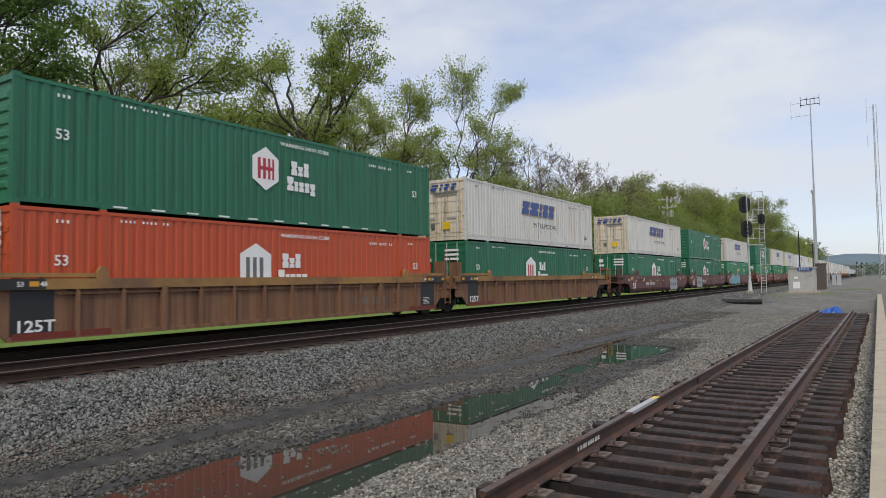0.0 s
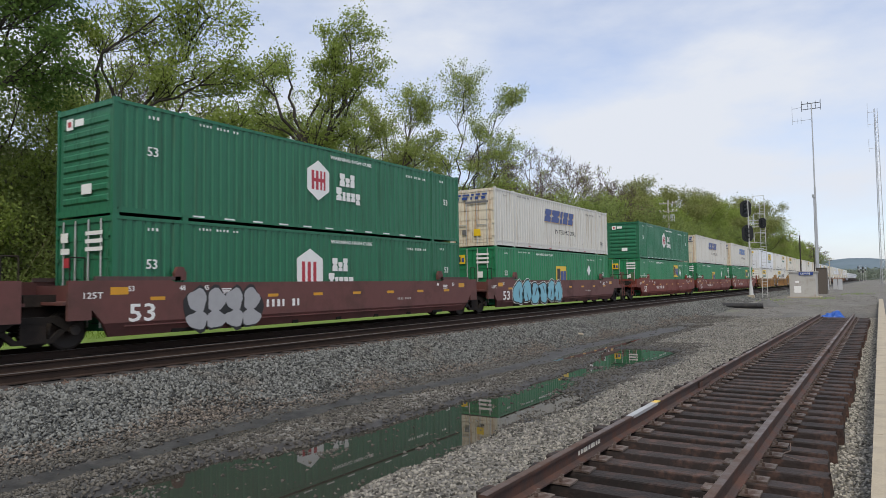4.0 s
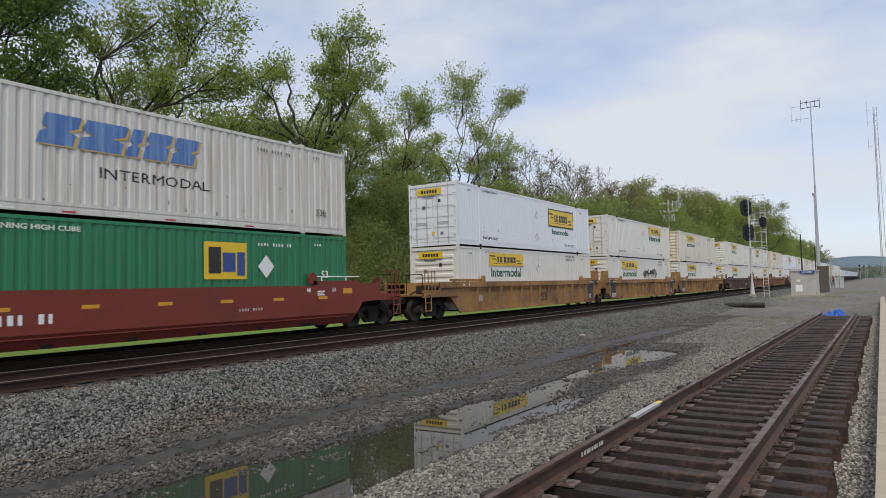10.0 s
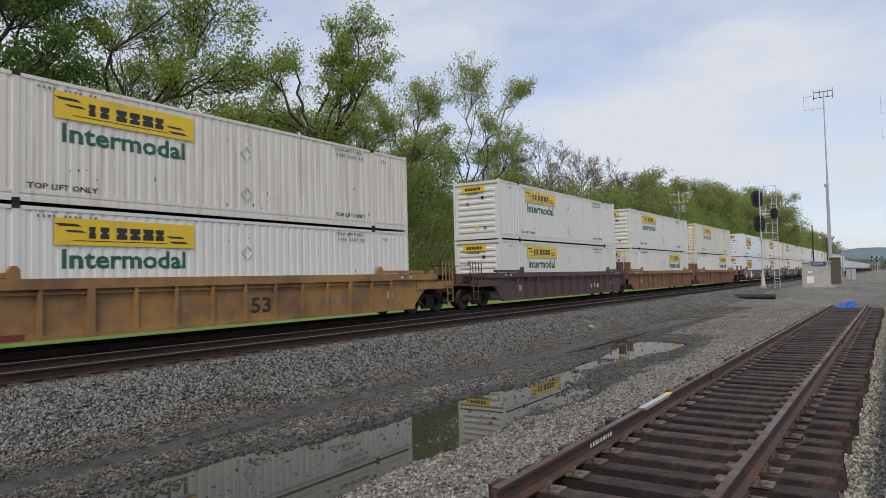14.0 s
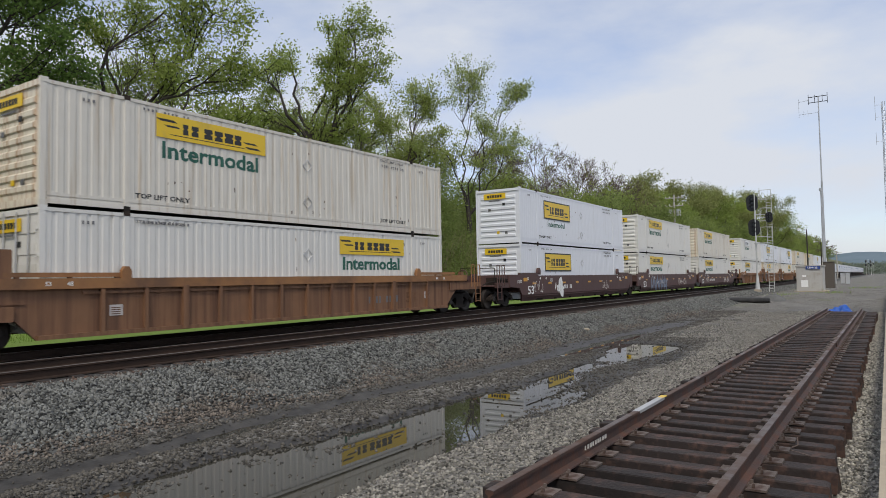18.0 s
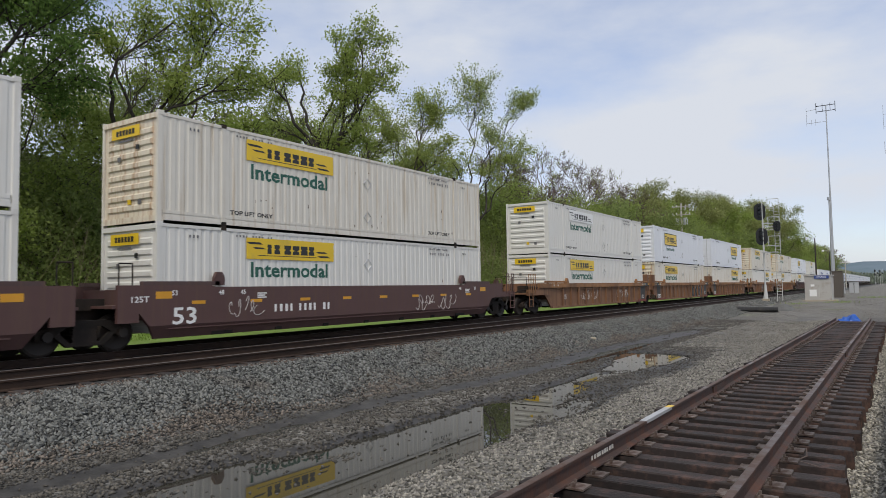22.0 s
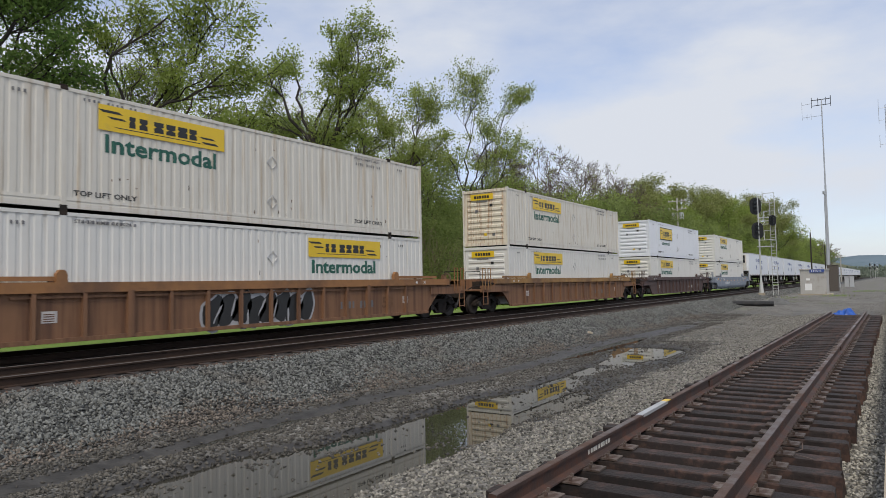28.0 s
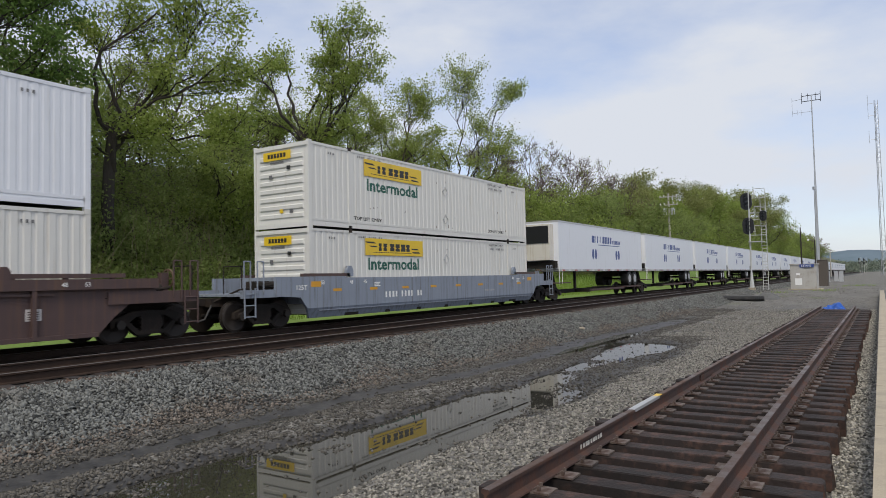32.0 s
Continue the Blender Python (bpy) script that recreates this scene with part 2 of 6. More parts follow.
    twig=surface("bare_brown_twig", (0.115, 0.082, 0.068), 0.9, vary=0.3, bump=0.0),
    leaf=leafy("spring_leaf", (0.21, 0.28, 0.06), (0.39, 0.46, 0.14), 0.64),
    leafyellow=leafy("young_yellow_green_leaf", (0.26, 0.32, 0.08), (0.43, 0.49, 0.17), 0.66),
    # haze of the distance is mixed into this leaf colour
    leafhazy=leafy("hazy_far_leaf", (0.15, 0.18, 0.14), (0.22, 0.25, 0.19), 0.3),
    leafolive=leafy("olive_spring_leaf", (0.20, 0.225, 0.075), (0.34, 0.36, 0.145), 0.5),
    leafdark=leafy("dark_green_leaf", (0.095, 0.165, 0.045), (0.18, 0.265, 0.075), 0.5),
    brush=leafy("undergrowth_leaf", (0.17, 0.225, 0.068), (0.31, 0.365, 0.13), 0.6),
    drybrush=leafy("dry_brush_stem", (0.20, 0.17, 0.11), (0.30, 0.255, 0.17), 0.2),
    grass=leafy("grass_blade", (0.17, 0.27, 0.05), (0.25, 0.35, 0.08), 0.35),
    lens=surface("dark_glass_lens", (0.01, 0.01, 0.012), 0.1, bump=0.0),
    # blue of the air before the ridge, painted into its colour
    hill=surface("haze_blue_wooded_ridge", (0.155, 0.20, 0.235), 0.95, vary=0.15, scale=0.03, grime=(0.12, 0.165, 0.185), grime_amount=0.4, grime_scale=0.015, bump=0.0, spec=0.0),
    teal=surface("pale_blue_spray_paint", (0.20, 0.46, 0.56), 0.5, bump=0.0, vary=0.1),
    silver=surface("silver_grey_spray_paint", (0.36, 0.36, 0.37), 0.5, bump=0.0, vary=0.12, scale=5),
    slate=surface("slate_blue_spray_paint", (0.12, 0.15, 0.21), 0.5, bump=0.0, vary=0.15),
    brakewheel=surface("rusty_hand_wheel", (0.12, 0.075, 0.045), 0.6, bump=0.0),
)



# ------------------------------------------------------------------ building helpers
def mesh_of(name, bm, mat, smooth=False):
    me = bpy.data.meshes.new(name)
    bm.to_mesh(me)
    bm.free()
    me.materials.append(mat)
    if smooth:
        me.shade_smooth()
    return me


def part(name, bm, mat, parent=None, label="", smooth=False):
    """Links a bmesh (or a finished mesh) as one object under parent."""
    me = bm if isinstance(bm, bpy.types.Mesh) else mesh_of(name, bm, mat, smooth)
    ob = new(name, me)
    ob.parent = parent
    return tagged(ob, label)


def raw(name, verts, faces, mat):
    me = bpy.data.meshes.new(name)
    me.from_pydata([tuple(v) for v in verts], [], faces)
    me.materials.append(mat)
    return me


def box(bm, x0, x1, y0, y1, z0, z1):
    v = [bm.verts.new(p) for p in ((x0, y0, z0), (x1, y0, z0), (x1, y1, z0), (x0, y1, z0), (x0, y0, z1), (x1, y0, z1), (x1, y1, z1), (x0, y1, z1))]
    for f in ((0, 3, 2, 1), (4, 5, 6, 7), (0, 1, 5, 4), (1, 2, 6, 5), (2, 3, 7, 6), (3, 0, 4, 7)):
        bm.faces.new([v[i] for i in f])
    return bm


def boxes(*rows):
    bm = bmesh.new()
    for r in rows:
        box(bm, *r)
    return bm


def rod(bm, a, b, r0, r1=None, n=8):
    """A round bar from a to b."""
    a, b = Vector(a), Vector(b)
    r1 = r0 if r1 is None else r1
    d = (b - a).normalized()
    u = d.orthogonal().normalized()
    w = d.cross(u)
    rings = []
    for p, r in ((a, r0), (b, r1)):
        rings.append([bm.verts.new(p + (u * math.cos(k * math.tau / n) + w * math.sin(k * math.tau / n)) * r) for k in range(n)])
    for k in range(n):
        bm.faces.new((rings[0][k], rings[0][(k + 1) % n], rings[1][(k + 1) % n], rings[1][k]))
    bm.faces.new(rings[0][::-1])
    bm.faces.new(rings[1])
    return bm


def rods(r, *pairs, n=8):
    bm = bmesh.new()
    for a, b in pairs:
        rod(bm, a, b, r, r, n)
    return bm


def prism(bm, outline, x0, x1):
    """An outline of (y, z) pulled from x0 to x1."""
    a = [bm.verts.new((x0, y, z)) for y, z in outline]
    b = [bm.verts.new((x1, y, z)) for y, z in outline]
    k = len(outline)
    for i in range(k):
        bm.faces.new((a[i], a[(i + 1) % k], b[(i + 1) % k], b[i]))
    bm.faces.new(a[::-1])
    bm.faces.new(b)
    return bm


WORDS = {}


def word(text, height, mat, wide=1.0, bold=0.0):
    """A mesh of flat letters, standing on the wall x = 0 and read along +y."""
    key = (text, height, mat.name, wide, bold)
    if key not in WORDS:
        cu = bpy.data.curves.new("lettering", "FONT")
        cu.body, cu.size, cu.extrude, cu.resolution_u, cu.offset = text, height * 1.38, 0.002, 2, height * bold
        ob = bpy.data.objects.new("lettering", cu)
        scene.collection.objects.link(ob)
        bpy.context.view_layer.update()
        me = bpy.data.meshes.new_from_object(ob.evaluated_get(bpy.context.evaluated_depsgraph_get()))
        bpy.data.objects.remove(ob)
        me.transform(Matrix(((0, 0, 1, 0), (wide, 0, 0, 0), (0, 1, 0, 0), (0, 0, 0, 1))))
        me.materials.clear()
        me.materials.append(mat)
        WORDS[key] = me
    return WORDS[key]


def lettering(text, height, mat, parent, x, y, z, wide=1.0, name="lettering", bold=0.02):
    ob = part(name, word(text, height, mat, wide, bold), mat, parent)
    ob.location = (x, y, z)
    return ob


# ------------------------------------------------------------------ containers
LONG, WIDE, TALL = 16.154, 2.59, 2.9
HALF = WIDE / 2
SHEETS = {}


def folds(kind):
    """The folded line of a side wall: places along it and their depths."""
    pitch, deep = {"deep": (0.281, 0.028), "mid": (0.281, 0.017), "fine": (0.24, 0.010)}[kind]
    ys = []
    for y0, y1 in ((0.12, 2.0), (2.12, 14.03), (14.15, 16.03)):
        k = max(1, round((y1 - y0) / pitch))
        p = (y1 - y0) / k
        for i in range(k):
            a = y0 + i * p
            ys += [(a, 0), (a + p * 0.52, 0), (a + p * 0.62, -deep), (a + p * 0.90, -deep)]
        ys.append((y1, 0))
    return ys


def painted_word(text, height, mat, parent, y, z, wide, kind, bold=0.0, name="lettering"):
    """Letters painted on a folded wall, following its folds."""
    bm = bmesh.new()
    bm.from_mesh(word(text, height, mat, wide, bold))
    line = folds(kind)
    reach = max(v.co.y for v in bm.verts)
    for a, d in line:
        if 0 < a - y < reach:
            bmesh.ops.bisect_plane(bm, geom=bm.verts[:] + bm.edges[:] + bm.faces[:], plane_co=(0, a - y, 0), plane_no=(0, 1, 0))
    ya, da = [a for a, d in line], [d for a, d in line]
    for v in bm.verts:
        v.co.x += HALF - 0.007 + float(np.interp(v.co.y + y, ya, da))
    ob = part(name, bm, mat, parent)
    ob.location = (0, y, z)
    return ob


def flecks(ob, seed, kind):
    """Chips of rust and scuffs on the lower wall."""
    r = random.Random(seed)
    line = folds(kind)
    ya, da = [a for a, d in line], [d for a, d in line]
    bm = bmesh.new()
    for k in range(22):
        y, z = r.uniform(2.3, 13.9), r.choice((r.uniform(0.32, 0.9), r.uniform(0.3, 2.7)))
        if y > 2.5 and 1.4 < z and (y < 6.6 or 9.5 < y < 13.5):
            continue
        w, h = r.uniform(0.012, 0.035), r.uniform(0.015, 0.09)
        x = HALF - 0.009 + float(np.interp(y, ya, da))
        pts = [(y + w * math.cos(j * 1.257) * r.uniform(0.6, 1.2), z + h * math.sin(j * 1.257) * r.uniform(0.6, 1.2)) for j in range(5)]
        bm.faces.new([bm.verts.new((x, a, b)) for a, b in pts])
    return tagged(part("rust_chip", bm, M["rustchip"], ob), kind="stuff")


def sheet(kind, mat):
    """The folded side walls of a container, as one mesh for each paint."""
    key = (kind, mat.name)
    if key in SHEETS:
        return SHEETS[key]
    ys = folds(kind)
    verts, faces = [], []
    for side in (1, -1):
        base = len(verts)
        for y, d in ys:
            for z in (0.15 if kind == "deep" and mat.name.endswith(("green_paint", "orange_paint")) else 0.30, 2.80):
                verts.append((side * (HALF - 0.012 + d), y, z))
        for i in range(len(ys) - 1):
            q = [base + 2 * i, base + 2 * i + 2, base + 2 * i + 3, base + 2 * i + 1]
            faces.append(q if side > 0 else q[::-1])
    SHEETS[key] = raw("side_wall", verts, faces, mat)
    return SHEETS[key]


def container(paint, end="front", ribs="deep", end_paint=None, rail_paint=None):
    """A 53-foot box: folded sides, rails, posts at the ends and lifting points, roof, floor, doors or ribbed front."""
    p, e, q = M[paint], M[end_paint or paint], M[rail_paint or paint]
    ob = new("shipping_container")
    part("side_wall", sheet(ribs, p), p, ob)
    part("roof", boxes((-HALF + 0.02, HALF - 0.02, 0.06, LONG - 0.06, 2.815, 2.845)), p, ob)
    part("floor", boxes((-HALF + 0.05, HALF - 0.05, 0.06, LONG - 0.06, 0.06, 0.16)), M["underframe"], ob)
    part("back_wall", boxes((-HALF + 0.1, HALF - 0.1, LONG - 0.07, LONG - 0.03, 0.15, 2.8)), p, ob)
    far = boxes((-HALF, -HALF + 0.07, 0.15, LONG - 0.15, 2.77, 2.855), (-HALF, -HALF + 0.07, 0.15, LONG - 0.15, 0.045, 0.17))
    for y in (0.0, 2.0, 14.02, 16.03):
        box(far, -HALF - 0.006, -HALF + 0.07, y, y + 0.13, 0.0, 2.9)
    part("far_side_frame", far, q, ob)
    for s in (1,):
        x0, x1 = sorted((s * (HALF - 0.07), s * HALF))
        part("top_rail", boxes((x0, x1, 0.15, LONG - 0.15, 2.77, 2.855)), q, ob)
        part("bottom_rail", boxes((x0, x1, 0.15, LONG - 0.15, 0.045, 0.17)), q, ob)
        if "green" not in p.name and "orange" not in p.name:
            part("sill_band", boxes((x0, x1 - 0.02, 0.15, LONG - 0.15, 0.17, 0.225), (x0, x1 - 0.008, 0.15, LONG - 0.15, 0.225, 0.305)), q, ob)
        for y in (0.0, 2.0, 14.02, 16.03):
            part("post", boxes((x0 - (0.0 if s > 0 else 0.006), x1 + (0.006 if s > 0 else 0.0), y, y + 0.13, 0.12, 2.79)), q, ob)
        for y in (-0.004, 1.975, 13.995, 16.008):
            for z in (0.0, 2.782):
                c = part("corner_casting", boxes((x0 - 0.012, x1 + 0.012, y, min(y + 0.17, LONG + 0.004), z, z + 0.118)), M["underframe"] if paint in ("white", "cream", "bluewhite") and 0.1 < y < 16 else q, ob)
    for z, h in ((0.02, 0.16), (2.72, 0.135)):
        part("end_rail", boxes((-HALF + 0.07, HALF - 0.07, 0.0, 0.08, z, z + h)), e, ob)
    if end == "doors":
        for s in (1, -1):
            x0, x1 = sorted((s * 0.012, s * (HALF - 0.1)))
            d = part("door", boxes((x0, x1, 0.03, 0.08, 0.2, 2.72)), e, ob)
            for k in range(5):
                z = 0.36 + k * 0.48
                part("panel", boxes((x0 + 0.08, x1 - 0.08, 0.012, 0.034, z, z + 0.26)), e, d)
            for r in (0.30, 0.86):
                x = s * r
                part("lock_rod", rods(0.024, ((x, -0.03, 0.1), (x, -0.03, 2.8)), n=6), M["alu"], d)
            part("door_handle", boxes((min(s * 0.3, s * 0.86), max(s * 0.3, s * 0.86), -0.05, -0.03, 1.05, 1.09)), M["alu"], d)
            for k in range(4):
                z = 0.5 + k * 0.62
                part("hinge", boxes((s * (HALF - 0.1) - 0.06, s * (HALF - 0.1) + 0.06, -0.012, 0.03, z, z + 0.1)), e, d)
    else:
        bm = boxes((-HALF + 0.08, HALF - 0.08, 0.05, 0.10, 0.17, 2.75))
        part("end_wall", bm, e, ob)
        for k in range(8):
            z = 0.32 + k * 0.285
            bb = bmesh.new()
            v = [bb.verts.new(c) for c in ((-1.05, 0.052, z), (1.05, 0.052, z), (1.05, 0.052, z + 0.2), (-1.05, 0.052, z + 0.2),
                                           (-1.0, 0.012, z + 0.045), (1.0, 0.012, z + 0.045), (1.0, 0.012, z + 0.155), (-1.0, 0.012, z + 0.155))]
            for f in ((4, 5, 6, 7), (0, 1, 5, 4), (1, 2, 6, 5), (2, 3, 7, 6), (3, 0, 4, 7)):
                bb.faces.new([v[i] for i in f])
            part("end_rib", bb, e, ob)
    return ob


FACE = HALF + 0.006


def bar(parent, mat, y0, y1, z0, z1, name="marking", slant=0.0, x=FACE, thick=0.004):
    """A flat painted bar on the side wall."""
    bm = prism(bmesh.new(), ((y0, z0), (y1, z0), (y1 + slant, z1), (y0 + slant, z1)), x - thick, x)
    return part(name, bm, M[mat], parent)


def notched(parent, mat, y0, y1, z0, z1, k, name="block", slant=0.0, x=FACE, thick=0.004):
    """A block with a nick in each side: one plain shape of an unlettered name."""
    c, d = (0.24, 0.34, 0.18, 0.28)[k % 4], (0.5, 0.44, 0.56, 0.5)[k % 4]
    shape = ((0, 0), (1, 0), (1, d - 0.12), (1 - c, d), (1, d + 0.12), (1, 1), (0, 1), (0, d + 0.12), (c, d), (0, d - 0.12))
    pts = [(y0 + (y1 - y0) * a + slant * b, z0 + (z1 - z0) * b) for a, b in shape]
    return part(name, prism(bmesh.new(), pts, x - thick, x), M[mat], parent)


def end_bar(parent, mat, x0, x1, z0, z1, y=-0.006, name="marking"):
    return part(name, boxes((x0, x1, y, y + 0.012, z0, z1)), M[mat], parent)


def print_line(ob, mat, y0, step, n, z0, z1, x, fat=False):
    """One line of unreadable print, as a row of short bars."""
    z1 = z0 + (z1 - z0) * (1.0 if fat else 0.8)
    rows = [(x - 0.004, x, y0 + k * step, y0 + (k + (0.40 if fat else 0.34) + 0.14 * (k * 7 % 3) / 2) * step, z0, z1) for k in range(n) if k % 5 != 4]
    tagged(part("print_line", boxes(*rows), M[mat], ob), kind="stuff")


def small_print(ob, mat, dark=False):
    """Reporting marks and notices that cannot be read, as short bars."""
    for y0, y1, z0, z1 in ((0.95, 1.3, 2.52, 2.62), (14.6, 14.95, 2.5, 2.6), (12.2, 13.6, 2.42, 2.54), (2.5, 3.9, 2.62, 2.70)):
        n = max(2, int((y1 - y0) / 0.11))
        print_line(ob, mat, y0, (y1 - y0) / n, n, z0, z1, FACE)


def panel_sign(ob, y, z, bordered=False, pale=False, wide=3.66, high=0.62):
    """A yellow company panel with dark blocks for its name and a swash at each side."""
    if bordered:
        bar(ob, "black", y - 0.07, y + wide + 0.07, z - 0.07, z + high + 0.07, "sign_border", x=FACE + 0.002)
    s = bar(ob, "pale" if pale else "sign", y, y + wide, z, z + high, "sign_panel", x=FACE + 0.005)
    ink, up = "black", FACE + 0.008
    for k, (a, b) in enumerate(((0.215, 0.26), (0.29, 0.35), (0.40, 0.475), (0.495, 0.57), (0.59, 0.67), (0.685, 0.75))):
        notched(s, ink, y + wide * a, y + wide * b, z + high * 0.27, z + high * 0.72, k + 2, x=up)
    for a, b, c, d in ((0.03, 0.17, 0.70, 0.80), (0.09, 0.20, 0.48, 0.56), (0.80, 0.92, 0.40, 0.48), (0.82, 0.95, 0.18, 0.27), (0.13, 0.80, 0.16, 0.19)):
        bar(s, ink, y + wide * a, y + wide * b, z + high * c, z + high * d, "stroke", x=up, slant=-0.12)
    return s


def hauler_box(paint, end, ribs, far, bordered, text, pale=False, end_paint=None, low=False, green_word=True, hazard=True):
    ob = container(paint, end, ribs, end_paint)
    y = 9.82 if far else 2.86
    z = 1.50 if bordered else 2.01
    panel_sign(ob, y + (0.14 if bordered else 0), z, bordered, pale, 3.5 if bordered else 3.66, 0.88 if bordered else 0.62)
    if text:
        painted_word("Intermodal", 0.30 if bordered else 0.44, M["deepgreen"], ob, y + (0.55 if bordered else 0.14), z - (0.48 if bordered else 0.52), 1.30 if bordered else 1.22, ribs, 0.036, "word_mark")
    painted_word("TOP LIFT ONLY", 0.125, M["black"], ob, 2.3, 0.36, 1.3, ribs, 0.03)
    painted_word("TOP LIFT ONLY", 0.125, M["black"], ob, 12.1, 0.36, 1.3, ribs, 0.03)
    flecks(ob, len(paint) * 7 + len(end) + bordered * 3 + far, ribs)
    small_print(ob, "grey_ink")
    lettering("STACK LIMIT 3 HIGH", 0.085, M["grey_ink"], ob, FACE + 0.004, 2.3 if far else 12.1, 2.62, wide=1.3)
    if hazard:  # placard holders
        for zz in (0.75, 1.95):
            fr = bmesh.new()
            for k in range(4):
                a, b = k * math.pi / 2, (k + 1) * math.pi / 2
                rod(fr, (FACE, 8.3 + 0.2 * math.cos(a), zz + 0.2 * math.sin(a)), (FACE, 8.3 + 0.2 * math.cos(b), zz + 0.2 * math.sin(b)), 0.012, n=5)
            part("placard_holder", fr, M["alu"], ob)
    end_bar(ob, "sign", -0.8, 0.5, 2.34, 2.64, y=-0.022, name="end_sign")
    for k in range(6):
        end_bar(ob, "black", -0.58 + k * 0.15, -0.47 + k * 0.15, 2.42, 2.56, y=-0.03)
    end_bar(ob, "grey_ink", -0.5, 0.15, 2.24, 2.29, y=-0.004 if end == "front" else -0.022)
    for x0, z0, c in ((-0.05, 0.52, "sign"), (0.42, 0.5, "grey_ink"), (0.3, 1.98, "black"), (-0.55, 1.72, "grey_ink")):
        end_bar(ob, c, x0, x0 + 0.15, z0, z0 + 0.13, y=-0.004)
    return ob


def slant_name(ob, mat, y, z, wide, high):
    """Five leaning blocks: a haulier's name as plain shapes."""
    w = wide / 5.2
    for k, (a, b) in enumerate(((0, 0.95), (1.08, 2.30), (2.45, 2.82), (2.97, 3.75), (3.9, 4.7))):
        notched(ob, mat, y + a * w, y + b * w, z, z + high, (0, 3, 1, 2, 0)[k], slant=high * 0.3)


def carrier_box(faded):
    ob = container("carrierwhite", "doors", "deep", "carrierend", "carrierwhite")
    slant_name(ob, "gold", 5.86, 1.58, 4.55, 0.72)
    for o in list(ob.children):
        if o.name.startswith("block"):
            o.location.x = -0.001
    slant_name(ob, "fadedblue" if faded else "blue", 5.8, 1.61, 4.55, 0.72)
    painted_word("INTERMODAL", 0.27, M["black"], ob, 7.25, 0.98, 1.38, "deep")
    flecks(ob, 5 + faded, "deep")
    lettering("53ft", 0.22, M["grey_ink"], ob, FACE + 0.004, 14.7, 0.62)
    small_print(ob, "grey_ink")
    for k in range(9):
        y = 2.4 + k * 1.33
        bar(ob, "red" if k % 2 else "pale", y, y + 0.32, 0.075, 0.115, "reflector", x=HALF + 0.004)
    for a, b in ((-0.95, -0.6), (-0.5, -0.1), (0.0, 0.16), (0.26, 0.52), (0.62, 0.9)):
        end_bar(ob, "blue", a, b, 2.53, 2.62, y=-0.056)
        end_bar(ob, "blue", a - 0.04, b - 0.12, 2.34, 2.48, y=-0.056)
    end_bar(ob, "grey_ink", -0.35, 0.95, 2.14, 2.24, y=-0.056)
    end_bar(ob, "sign", 0.12, 0.5, 0.52, 0.86, y=-0.056)
    end_bar(ob, "grey_ink", -0.55, -0.32, 0.6, 0.84, y=-0.056)
    return ob


def hexagon(ob, y, z, r):
    h = bar_poly(ob, "pale", [(y + r * math.sin(k * math.pi / 3) * 0.95, z + r * math.cos(k * math.pi / 3) * 1.05) for k in range(6)], "badge")
    for a, b, c, d in ((-0.5, -0.32, -0.5, 0.5), (-0.18, 0.0, -0.5, 0.5), (0.14, 0.28, -0.5, 0.5), (0.40, 0.52, -0.5, 0.5), (-0.5, 0.5, -0.08, 0.1)):
        bar(h, "red", y + r * a, y + r * b, z + r * c, z + r * d, "stroke", x=FACE + 0.008)
    return h


def bar_poly(parent, mat, pts, name="marking", x=FACE + 0.004, thick=0.004):
    return part(name, prism(bmesh.new(), pts, x - thick, x), M[mat], parent)


def round_words(ob, y, z, high):
    """Two short lines of pale blocks: a company name as plain shapes."""
    for line, widths in ((0, (0.42, 0.34, 0.36)), (1, (0.44, 0.26, 0.34, 0.34, 0.36))):
        yy = y + (0.12 if line == 0 else -0.06)
        for k, w in enumerate(widths):
            w *= high
            zz = z - line * high * 0.82
            top = high * (0.72 if k == 0 or (line == 0 and k == 2) else 0.5)
            low = high * 0.14 if line == 1 and k == 4 else 0
            notched(ob, "pale", yy, yy + w, zz - low, zz + top, k + line, x=FACE + 0.004)
            yy += w + 0.045


